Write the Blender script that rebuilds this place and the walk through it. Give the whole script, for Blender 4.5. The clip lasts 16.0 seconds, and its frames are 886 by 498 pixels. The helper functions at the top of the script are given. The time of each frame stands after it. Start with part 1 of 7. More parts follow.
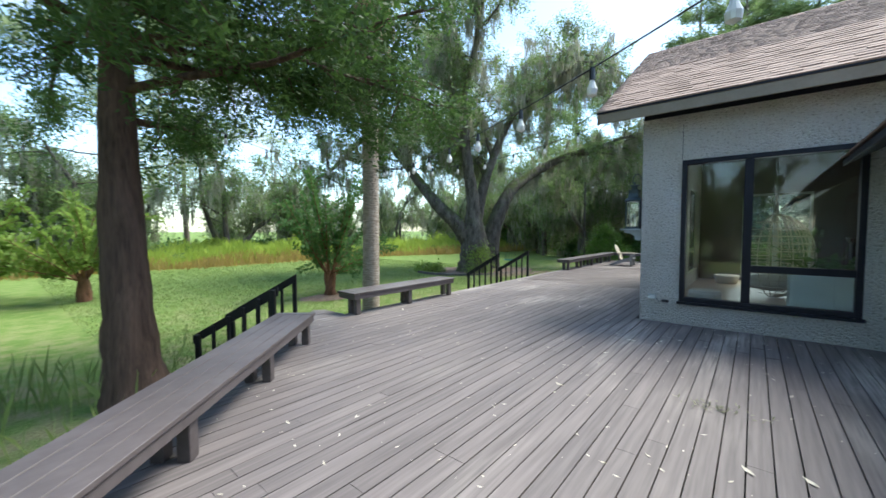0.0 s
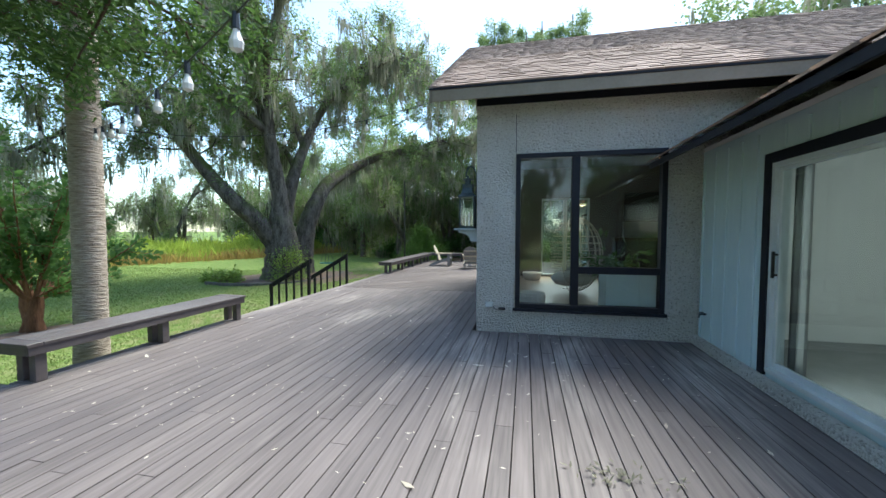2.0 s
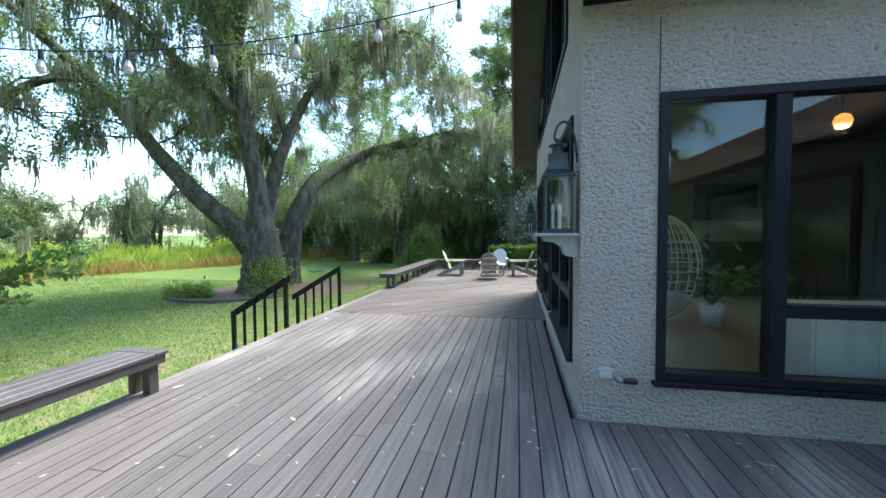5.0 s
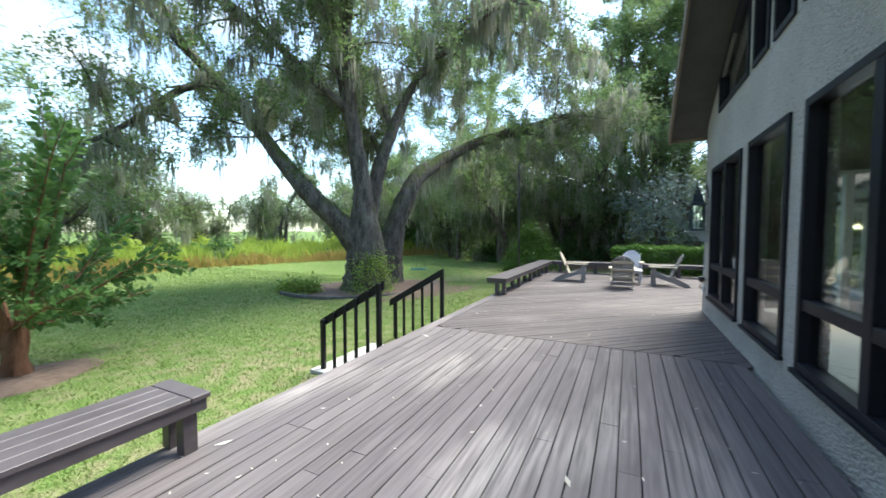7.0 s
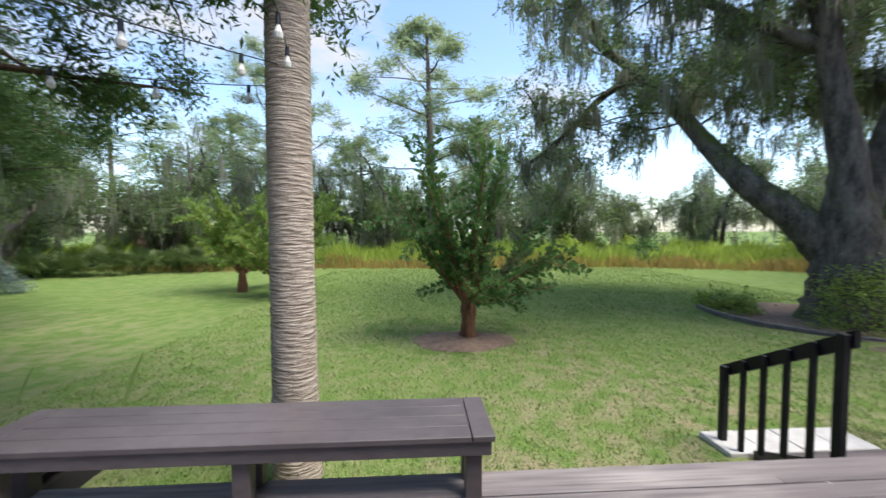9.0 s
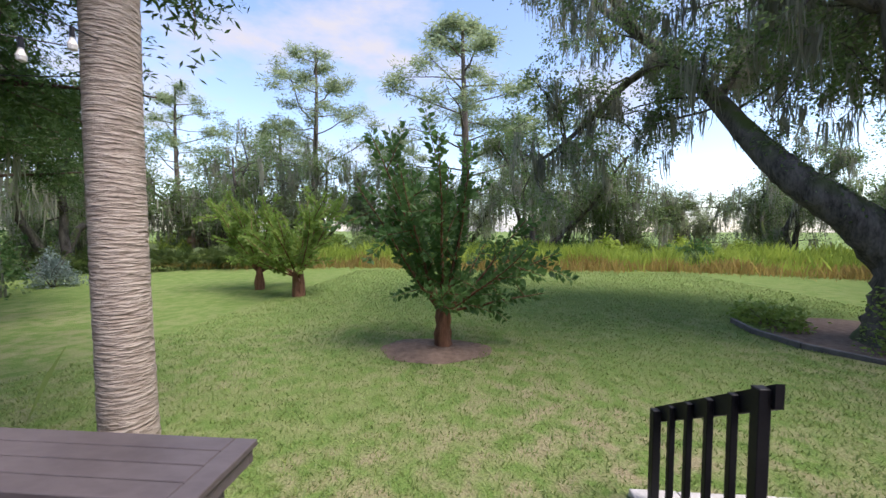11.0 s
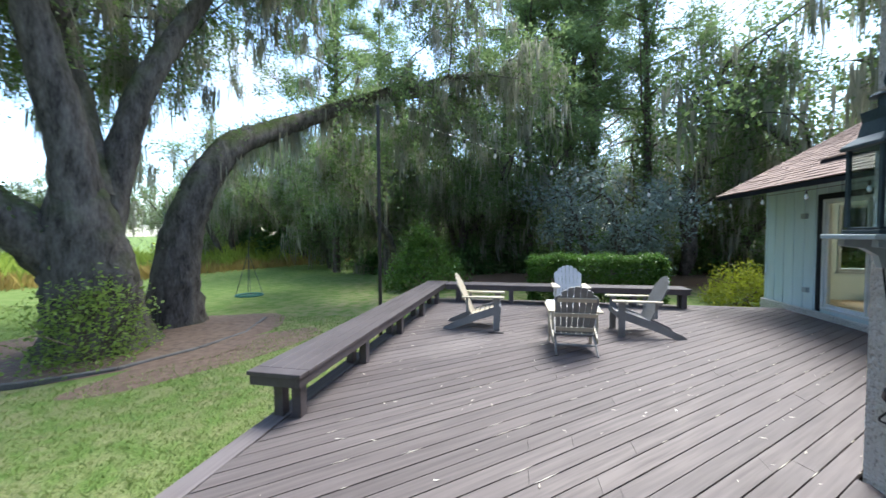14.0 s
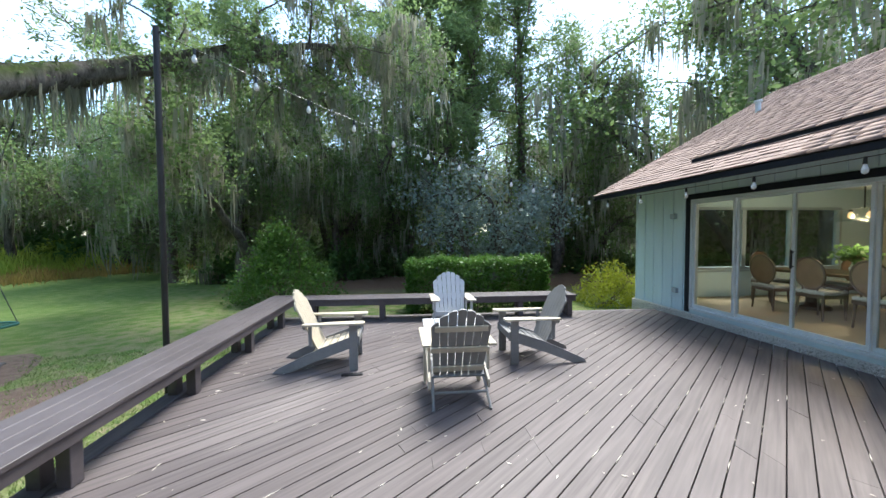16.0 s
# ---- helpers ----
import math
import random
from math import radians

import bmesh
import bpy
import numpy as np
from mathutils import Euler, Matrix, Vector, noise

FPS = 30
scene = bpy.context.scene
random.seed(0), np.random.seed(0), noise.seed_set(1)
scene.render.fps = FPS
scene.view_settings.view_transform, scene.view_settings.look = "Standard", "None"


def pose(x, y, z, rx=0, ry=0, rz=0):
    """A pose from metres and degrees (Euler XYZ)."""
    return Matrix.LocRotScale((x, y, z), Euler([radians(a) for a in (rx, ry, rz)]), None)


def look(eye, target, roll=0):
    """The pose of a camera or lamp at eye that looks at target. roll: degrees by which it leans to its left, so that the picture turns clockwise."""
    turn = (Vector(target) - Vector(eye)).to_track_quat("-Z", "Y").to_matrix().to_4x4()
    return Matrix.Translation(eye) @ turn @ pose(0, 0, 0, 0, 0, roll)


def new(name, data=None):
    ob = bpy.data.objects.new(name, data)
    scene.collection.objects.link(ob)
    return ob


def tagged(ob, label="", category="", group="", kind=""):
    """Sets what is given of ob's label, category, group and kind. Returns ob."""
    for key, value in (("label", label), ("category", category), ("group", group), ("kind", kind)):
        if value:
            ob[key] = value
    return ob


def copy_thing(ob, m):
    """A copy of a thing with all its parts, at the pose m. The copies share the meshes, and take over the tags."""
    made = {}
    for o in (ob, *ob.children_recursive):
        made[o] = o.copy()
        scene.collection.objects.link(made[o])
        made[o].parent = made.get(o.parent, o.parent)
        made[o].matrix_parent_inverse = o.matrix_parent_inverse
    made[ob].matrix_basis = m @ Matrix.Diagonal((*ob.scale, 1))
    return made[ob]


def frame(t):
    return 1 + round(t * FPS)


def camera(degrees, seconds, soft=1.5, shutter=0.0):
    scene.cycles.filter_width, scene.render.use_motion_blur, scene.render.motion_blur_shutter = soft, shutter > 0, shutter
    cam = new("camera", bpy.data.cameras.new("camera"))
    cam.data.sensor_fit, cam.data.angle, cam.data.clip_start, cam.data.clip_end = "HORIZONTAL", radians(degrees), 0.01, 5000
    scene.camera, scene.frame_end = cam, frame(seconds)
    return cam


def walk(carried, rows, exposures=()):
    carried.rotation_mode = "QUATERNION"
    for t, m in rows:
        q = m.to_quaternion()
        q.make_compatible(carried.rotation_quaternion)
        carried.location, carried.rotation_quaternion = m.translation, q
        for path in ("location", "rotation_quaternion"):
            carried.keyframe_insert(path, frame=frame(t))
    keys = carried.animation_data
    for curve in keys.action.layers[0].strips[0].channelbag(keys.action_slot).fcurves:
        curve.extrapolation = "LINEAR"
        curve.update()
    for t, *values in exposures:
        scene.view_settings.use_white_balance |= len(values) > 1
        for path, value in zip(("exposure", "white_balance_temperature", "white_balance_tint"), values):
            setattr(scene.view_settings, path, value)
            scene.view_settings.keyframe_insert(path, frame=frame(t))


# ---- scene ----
cam = camera(99.5, 16.0, soft=1.5, shutter=0.2)
ROWS = [
    (0.0, 1.534, -7.316, 1.568, 39.69, -2.77, 0.13),
    (0.5, 1.336, -6.976, 1.567, 28.03, -2.66, 0.11),
    (1.0, 1.132, -6.609, 1.562, 18.84, -2.71, 0.03),
    (1.5, 0.937, -6.205, 1.550, 14.12, -2.73, -0.04),
    (2.0, 0.736, -5.800, 1.553, 12.37, -2.70, -0.03),
    (2.5, 0.555, -5.387, 1.573, 11.05, -2.83, -0.09),
    (3.0, 0.384, -4.963, 1.593, 10.36, -2.82, -0.03),
    (3.5, 0.183, -4.561, 1.601, 10.23, -2.68, -0.10),
    (3.7, 0.103, -4.398, 1.596, 10.24, -2.52, -0.07),
    (5.8, -0.900, -2.690, 1.612, 12.21, -2.55, 0.12),
    (6.0, -0.980, -2.537, 1.610, 12.63, -2.81, -0.11),
    (6.5, -1.174, -2.150, 1.599, 16.43, -2.75, -0.08),
    (7.0, -1.348, -1.770, 1.601, 26.33, -2.78, 0.03),
    (7.5, -1.545, -1.392, 1.566, 40.23, -2.64, 0.27),
    (8.0, -1.715, -1.052, 1.576, 54.83, -2.54, 0.14),
    (8.5, -1.808, -0.778, 1.608, 70.16, -2.60, 0.12),
    (9.0, -1.968, -0.536, 1.616, 86.51, -2.70, 0.08),
    (9.2, -2.047, -0.430, 1.636, 92.29, -2.72, 0.21),
    (11.3, -2.586, 1.472, 1.646, 94.43, -2.75, -0.13),
    (11.5, -2.604, 1.690, 1.647, 89.57, -2.49, 0.03),
    (12.0, -2.615, 2.270, 1.646, 76.51, -2.51, 0.16),
    (12.5, -2.564, 2.827, 1.619, 59.88, -2.39, 0.27),
    (13.0, -2.433, 3.353, 1.610, 42.16, -2.32, 0.29),
    (13.5, -2.325, 3.855, 1.607, 24.93, -2.28, 0.24),
    (14.0, -2.174, 4.326, 1.612, 12.01, -2.25, 0.32),
    (14.5, -2.074, 4.778, 1.610, 4.30, -2.15, 0.31),
    (15.0, -2.038, 5.236, 1.614, -0.53, -2.01, 0.37),
    (15.5, -1.994, 5.666, 1.602, -4.05, -2.04, 0.35),
    (16.0, -1.963, 6.128, 1.593, -5.46, -2.20, 0.26),
]
walk(cam, [(t, pose(x, y, z, 90 + pitch, roll, yaw)) for t, x, y, z, yaw, pitch, roll in ROWS], [(0.0, 1.70, 6200, 2), (1.5, 1.70, 6200, 2), (3.5, 2.0, 6150, 0), (6.0, 2.10, 6150, 1), (7.0, 1.95, 6200, 4), (9.0, 1.3, 6350, 11), (11.5, 1.15, 6350, 21), (12.5, 1.25, 6250, 20), (13.5, 1.6, 6100, 12), (14.5, 1.95, 5950, 5), (16.0, 1.95, 6050, 6)])

# ---- light ----
SUN_EL, SUN_AZ = radians(60), radians(26)        # height; turn from +y towards +x
world = bpy.data.worlds.new("sky")
scene.world = world
world.use_nodes = True
wn, wl = world.node_tree.nodes, world.node_tree.links
wn.clear()
w_out = wn.new("ShaderNodeOutputWorld")
w_bg = wn.new("ShaderNodeBackground")
w_sky = wn.new("ShaderNodeTexSky")
w_sky.sky_type = "NISHITA"
w_sky.sun_disc = False
w_sky.sun_elevation = SUN_EL
w_sky.sun_rotation = SUN_AZ
w_sky.air_density = 1.0
w_sky.dust_density = 0.8
w_tc = wn.new("ShaderNodeTexCoord")
w_map = wn.new("ShaderNodeMapping")
w_map.inputs["Scale"].default_value = (1.0, 1.0, 2.6)
w_noise = wn.new("ShaderNodeTexNoise")
w_noise.inputs["Scale"].default_value = 2.4
w_noise.inputs["Detail"].default_value = 9.0
w_noise.inputs["Roughness"].default_value = 0.6
w_ramp = wn.new("ShaderNodeValToRGB")
w_ramp.color_ramp.elements[0].position = 0.51
w_ramp.color_ramp.elements[1].position = 0.68
w_mix = wn.new("ShaderNodeMix")
w_mix.data_type = "RGBA"
w_mix.inputs["B"].default_value = (2.4, 2.45, 2.6, 1)
wl.new(w_tc.outputs["Generated"], w_map.inputs["Vector"])
wl.new(w_map.outputs["Vector"], w_noise.inputs["Vector"])
wl.new(w_noise.outputs["Fac"], w_ramp.inputs["Fac"])
wl.new(w_ramp.outputs["Color"], w_mix.inputs["Factor"])
wl.new(w_sky.outputs["Color"], w_mix.inputs["A"])
wl.new(w_mix.outputs["Result"], w_bg.inputs["Color"])
w_bg.inputs["Strength"].default_value = 0.15
wl.new(w_bg.outputs["Background"], w_out.inputs["Surface"])

sun_data = bpy.data.lights.new("sun", "SUN")
sun_data.energy, sun_data.angle, sun_data.color = 2.7, radians(30), (1.0, 0.94, 0.85)
sun = new("sun", sun_data)
sun_dir = Vector((math.sin(SUN_AZ) * math.cos(SUN_EL), math.cos(SUN_AZ) * math.cos(SUN_EL), math.sin(SUN_EL)))
sun.matrix_world = look(sun_dir * 60, (0, 0, 0))



def lamp(name, kind, energy, color, at, size=0.1):
    d = bpy.data.lights.new(name, kind)
    d.energy, d.color = energy, color
    if kind == "AREA":
        d.shape, d.size, d.size_y = "RECTANGLE", size[0], size[1]
    else:
        d.shadow_soft_size = size
    ob = new(name, d)
    ob.matrix_world = at
    return ob


# the lamps that are lit indoors, and sky light in the openings
lamp("pendant_light", "POINT", 22, (1.0, 0.70, 0.40), pose(5.9, 11.9, 1.74), 0.12)
lamp("globe_light", "POINT", 4, (1.0, 0.74, 0.46), pose(3.25, 2.0, 2.76), 0.10)
lamp("door_daylight", "AREA", 12, (0.92, 0.97, 1.0), pose(3.27, -3.06, 1.2, 0, -90, 0), (1.9, 2.9))
lamp("dining_daylight", "AREA", 6, (0.95, 0.98, 1.0), pose(3.62, 10.8, 1.2, 0, -90, 0), (1.9, 3.5))
lamp("living_daylight", "AREA", 7, (0.92, 0.97, 1.0), pose(2.0, 6.70, 1.35, -90, 0, 0), (2.0, 2.3))

# ---- materials ----
def material(name):
    m = bpy.data.materials.new(name)
    m.use_nodes = True
    nt = m.node_tree
    return m, nt, nt.nodes["Principled BSDF"]


def ramp_between(nt, fac, a, b, lo=0.35, hi=0.65):
    r = nt.nodes.new("ShaderNodeValToRGB")
    r.color_ramp.elements[0].position, r.color_ramp.elements[1].position = lo, hi
    r.color_ramp.elements[0].color = (*a, 1)
    r.color_ramp.elements[1].color = (*b, 1)
    nt.links.new(fac, r.inputs["Fac"])
    return r.outputs["Color"]


def noise_fac(nt, scale, stretch=(1, 1, 1), turn=0.0, detail=5.0, coords="position"):
    """Noise over the world's metres, or over the object's own."""
    if coords == "position":
        src = nt.nodes.new("ShaderNodeNewGeometry").outputs["Position"]
    else:
        src = nt.nodes.new("ShaderNodeTexCoord").outputs["Object"]
    rot = nt.nodes.new("ShaderNodeMapping")
    rot.inputs["Rotation"].default_value = (0, 0, radians(turn))
    mp = nt.nodes.new("ShaderNodeMapping")
    mp.inputs["Scale"].default_value = stretch
    n = nt.nodes.new("ShaderNodeTexNoise")
    n.inputs["Scale"].default_value = scale
    n.inputs["Detail"].default_value = detail
    nt.links.new(src, rot.inputs["Vector"])
    nt.links.new(rot.outputs["Vector"], mp.inputs["Vector"])
    nt.links.new(mp.outputs["Vector"], n.inputs["Vector"])
    return n.outputs["Fac"]


def mix_col(nt, fac, a, b, blend="MIX"):
    m = nt.nodes.new("ShaderNodeMix")
    m.data_type, m.blend_type = "RGBA", blend
    for key, v in (("Factor", fac), ("A", a), ("B", b)):
        if isinstance(v, bpy.types.NodeSocket):
            nt.links.new(v, m.inputs[key])
        else:
            m.inputs[key].default_value = v if key == "Factor" else (*v, 1)
    return m.outputs["Result"]


def bump(nt, bsdf, height, strength=0.3, distance=0.01):
    b = nt.nodes.new("ShaderNodeBump")
    b.inputs["Strength"].default_value, b.inputs["Distance"].default_value = strength, distance
    nt.links.new(height, b.inputs["Height"])
    nt.links.new(b.outputs["Normal"], bsdf.inputs["Normal"])


def plain(name, a, b, rough=0.6, scale=6.0, metal=0.0, bump_strength=0.1, stretch=(1, 1, 1), detail=6.0, spec=0.5, coords="position"):
    """A surface that varies between two colours, with a fine relief."""
    m, nt, bs = material(name)
    big = noise_fac(nt, scale, stretch, detail=detail, coords=coords)
    fine = noise_fac(nt, scale * 9, stretch, detail=3, coords=coords)
    col = mix_col(nt, 0.35, ramp_between(nt, big, a, b), ramp_between(nt, fine, a, b))
    nt.links.new(col, bs.inputs["Base Color"])
    bs.inputs["Roughness"].default_value, bs.inputs["Metallic"].default_value = rough, metal
    bs.inputs["Specular IOR Level"].default_value = spec
    if bump_strength:
        bump(nt, bs, fine, bump_strength, 0.01)
    return m


def board_material(name, turn, a, b, worn, rough=0.5, amount=0.5):
    """Painted boards: each its own tint, long grain, rubbed pale patches."""
    m, nt, bs = material(name)
    grain = noise_fac(nt, 30, (1, 0.045, 1), turn, 6)
    patch = noise_fac(nt, 1.1, (1, 0.35, 1), turn, 7)
    blot = noise_fac(nt, 0.5, (1, 0.6, 1), turn, 3)
    rnd = nt.nodes.new("ShaderNodeObjectInfo").outputs["Random"]
    tint = ramp_between(nt, rnd, a, b, 0.0, 1.0)
    col = mix_col(nt, 0.45, tint, ramp_between(nt, grain, [c * 0.72 for c in a], [c * 1.3 for c in b], 0.3, 0.7))
    mul = nt.nodes.new("ShaderNodeMath")
    mul.operation = "MULTIPLY"
    nt.links.new(ramp_between(nt, patch, (0, 0, 0), (1, 1, 1), 0.50, 0.72), mul.inputs[0])
    nt.links.new(ramp_between(nt, blot, (0, 0, 0), (amount,) * 3, 0.42, 0.62), mul.inputs[1])
    streak = nt.nodes.new("ShaderNodeMath")
    streak.operation = "MULTIPLY"
    nt.links.new(mul.outputs[0], streak.inputs[0])
    nt.links.new(ramp_between(nt, grain, (0.2, 0.2, 0.2), (1, 1, 1), 0.35, 0.6), streak.inputs[1])
    col = mix_col(nt, streak.outputs[0], col, worn)
    nt.links.new(col, bs.inputs["Base Color"])
    nt.links.new(ramp_between(nt, patch, (rough - 0.1,) * 3, (rough + 0.15,) * 3), bs.inputs["Roughness"])
    bs.inputs["Specular IOR Level"].default_value = 0.32
    bump(nt, bs, grain, 0.35, 0.004)
    return m


def stucco(name, a, b, c):
    """Pebble dash: shell and stone chips standing proud of a grey render."""
    m, nt, bs = material(name)
    pos = nt.nodes.new("ShaderNodeNewGeometry").outputs["Position"]
    v = nt.nodes.new("ShaderNodeTexVoronoi")
    v.inputs["Scale"].default_value = 62
    v2 = nt.nodes.new("ShaderNodeTexVoronoi")
    v2.inputs["Scale"].default_value = 26
    nt.links.new(pos, v.inputs["Vector"])
    nt.links.new(pos, v2.inputs["Vector"])
    big = noise_fac(nt, 1.3, (1, 1, 1), detail=5)
    col = ramp_between(nt, big, a, b, 0.3, 0.7)
    hue = nt.nodes.new("ShaderNodeSeparateColor")
    nt.links.new(v.outputs["Color"], hue.inputs["Color"])
    col = mix_col(nt, ramp_between(nt, hue.outputs["Red"], (0, 0, 0), (0.55,) * 3, 0.80, 0.95), col, c)
    chip = nt.nodes.new("ShaderNodeSeparateColor")
    nt.links.new(v2.outputs["Color"], chip.inputs["Color"])
    near = ramp_between(nt, v2.outputs["Distance"], (0.8,) * 3, (0, 0, 0), 0.18, 0.24)
    only = mix_col(nt, ramp_between(nt, chip.outputs["Green"], (0, 0, 0), (1, 1, 1), 0.62, 0.66), (0, 0, 0), near)
    col = mix_col(nt, only, col, (0.86, 0.85, 0.81))
    nt.links.new(col, bs.inputs["Base Color"])
    # relief shade multiplied into the colour, darkest in the bump noise's hollows
    pit_shade = ramp_between(nt, noise_fac(nt, 31, (1, 1, 1.2), detail=9), (0.60, 0.58, 0.55), (1, 1, 1), 0.33, 0.44)
    col = mix_col(nt, 1.0, col, pit_shade, "MULTIPLY")
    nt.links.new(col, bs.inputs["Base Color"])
    bs.inputs["Roughness"].default_value = 0.85
    lump = nt.nodes.new("ShaderNodeMath")
    lump.operation = "ADD"
    nt.links.new(only, lump.inputs[0])
    nt.links.new(ramp_between(nt, noise_fac(nt, 31, (1, 1, 1.2), detail=9), (0, 0, 0), (1.6,) * 3, 0.25, 0.75), lump.inputs[1])
    bump(nt, bs, lump.outputs[0], 1.0, 0.045)
    return m


def foliage(name, a, b, through_light=0.45, rough=0.5):
    m, nt, bs = material(name)
    geo = nt.nodes.new("ShaderNodeNewGeometry")
    col = ramp_between(nt, geo.outputs["Random Per Island"], a, b, 0.0, 1.0)
    big = noise_fac(nt, 0.6, detail=3)
    col = mix_col(nt, ramp_between(nt, big, (0, 0, 0), (0.5,) * 3, 0.4, 0.65), col, [c * 1.35 for c in b])
    nt.links.new(col, bs.inputs["Base Color"])
    bs.inputs["Roughness"].default_value = rough
    bs.inputs["Specular IOR Level"].default_value = 0.3
    tr = nt.nodes.new("ShaderNodeBsdfTranslucent")
    nt.links.new(mix_col(nt, 0.5, col, [min(1, c * 1.6) for c in b]), tr.inputs["Color"])
    mx = nt.nodes.new("ShaderNodeMixShader")
    mx.inputs["Fac"].default_value = through_light
    nt.links.new(bs.outputs["BSDF"], mx.inputs[1])
    nt.links.new(tr.outputs["BSDF"], mx.inputs[2])
    nt.links.new(mx.outputs["Shader"], nt.nodes["Material Output"].inputs["Surface"])
    return m


def bark(name, a, b, scale=5.0, stretch=(1, 1, 0.25), moss=None):
    m, nt, bs = material(name)
    rough = noise_fac(nt, scale, stretch, detail=8)
    fine = noise_fac(nt, scale * 5, stretch, detail=5)
    col = mix_col(nt, 0.4, ramp_between(nt, rough, a, b), ramp_between(nt, fine, a, b))
    if moss:
        geo = nt.nodes.new("ShaderNodeNewGeometry")
        sep = nt.nodes.new("ShaderNodeSeparateXYZ")
        nt.links.new(geo.outputs["Normal"], sep.inputs["Vector"])
        grown = nt.nodes.new("ShaderNodeMath")
        grown.operation = "MULTIPLY"
        nt.links.new(ramp_between(nt, sep.outputs["Z"], (0, 0, 0), (1, 1, 1), 0.05, 0.6), grown.inputs[0])
        nt.links.new(ramp_between(nt, noise_fac(nt, 1.7), (0, 0, 0), (1, 1, 1), 0.38, 0.6), grown.inputs[1])
        col = mix_col(nt, grown.outputs[0], col, moss)
    nt.links.new(col, bs.inputs["Base Color"])
    bs.inputs["Roughness"].default_value = 0.9
    bs.inputs["Specular IOR Level"].default_value = 0.2
    bump(nt, bs, rough, 1.0, 0.06)
    return m


def glass_material(name, tint=(1, 1, 1), ior=1.5):
    m, nt, bs = material(name)
    nt.nodes.remove(bs)
    tr = nt.nodes.new("ShaderNodeBsdfTransparent")
    tr.inputs["Color"].default_value = (*tint, 1)
    gl = nt.nodes.new("ShaderNodeBsdfGlossy")
    gl.inputs["Roughness"].default_value = 0.005
    lw = nt.nodes.new("ShaderNodeLayerWeight")
    lw.inputs["Blend"].default_value = 0.5
    steep = nt.nodes.new("ShaderNodeMath")
    steep.operation = "POWER"
    steep.inputs[1].default_value = 4.0
    fr = nt.nodes.new("ShaderNodeMath")
    fr.operation = "MULTIPLY_ADD"
    fr.inputs[1].default_value, fr.inputs[2].default_value = 0.8, 0.045 * ior / 1.5
    nt.links.new(lw.outputs["Facing"], steep.inputs[0])
    nt.links.new(steep.outputs[0], fr.inputs[0])
    mx = nt.nodes.new("ShaderNodeMixShader")
    nt.links.new(fr.outputs[0], mx.inputs["Fac"])
    nt.links.new(tr.outputs["BSDF"], mx.inputs[1])
    nt.links.new(gl.outputs["BSDF"], mx.inputs[2])
    nt.links.new(mx.outputs["Shader"], nt.nodes["Material Output"].inputs["Surface"])
    return m


def glow(name, color, strength):
    m, nt, bs = material(name)
    bs.inputs["Emission Color"].default_value = (*color, 1)
    bs.inputs["Emission Strength"].default_value = strength
    bs.inputs["Base Color"].default_value = (0.8, 0.75, 0.65, 1)
    return m


DECK = board_material("deck_paint", 0, (0.103, 0.089, 0.090), (0.166, 0.143, 0.142), (0.43, 0.39, 0.36), 0.58, 0.9)
DECK_DIAG = board_material("deck_paint_diagonal", 48, (0.082, 0.068, 0.067), (0.126, 0.105, 0.102), (0.30, 0.265, 0.24), 0.56, 0.45)
BENCH = plain("bench_paint", (0.062, 0.050, 0.051), (0.110, 0.092, 0.094), 0.5, 2.0, stretch=(1, 0.5, 1), bump_strength=0.15)
# near-black colour for the shade in the gaps between deck boards
GAP_SHADE = plain("dark_timber", (0.012, 0.010, 0.010), (0.02, 0.017, 0.016), 0.9, 3)
RAIL = plain("black_rail_paint", (0.006, 0.006, 0.008), (0.012, 0.012, 0.014), 0.55, 5, spec=0.25)
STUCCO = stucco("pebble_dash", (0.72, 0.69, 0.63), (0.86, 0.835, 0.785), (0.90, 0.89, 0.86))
SIDING = plain("blue_grey_siding", (0.52, 0.645, 0.685), (0.60, 0.72, 0.755), 0.5, 2.2, stretch=(1, 1, 0.15), bump_strength=0.08)
FASCIA = plain("taupe_fascia", (0.185, 0.150, 0.105), (0.235, 0.195, 0.145), 0.6, 2.5)
DARK_TRIM = plain("near_black_trim", (0.008, 0.009, 0.015), (0.014, 0.015, 0.023), 0.5, 4, bump_strength=0.03, spec=0.25)
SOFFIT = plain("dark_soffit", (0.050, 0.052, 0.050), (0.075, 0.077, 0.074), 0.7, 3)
ALU = plain("dull_aluminium", (0.58, 0.63, 0.64), (0.68, 0.72, 0.73), 0.4, 5, metal=0.15, bump_strength=0.03)
GLASS = glass_material("window_glass", (0.88, 0.93, 0.92), 1.6)
LANTERN = plain("dark_verdigris_metal", (0.035, 0.055, 0.065), (0.075, 0.10, 0.115), 0.45, 9, metal=0.6)
BRACKET = plain("grey_blue_paint", (0.30, 0.35, 0.38), (0.38, 0.43, 0.45), 0.5, 4)
BARK_OAK = bark("oak_bark", (0.030, 0.025, 0.022), (0.185, 0.162, 0.142), 5.5, (1, 1, 0.3), (0.075, 0.10, 0.025))
BARK_CEDAR = bark("cedar_bark", (0.040, 0.026, 0.020), (0.125, 0.080, 0.060), 9.0, (1, 1, 0.1))
BARK_PINE = bark("pine_bark", (0.07, 0.055, 0.045), (0.17, 0.14, 0.115), 6.0, (1, 1, 0.3))
BARK_MYRTLE = bark("crape_myrtle_bark", (0.085, 0.040, 0.024), (0.23, 0.12, 0.07), 8.0, (1, 1, 0.2))
BARK_PALM = bark("palm_bark", (0.21, 0.165, 0.13), (0.52, 0.45, 0.38), 48.0, (0.16, 0.16, 1))
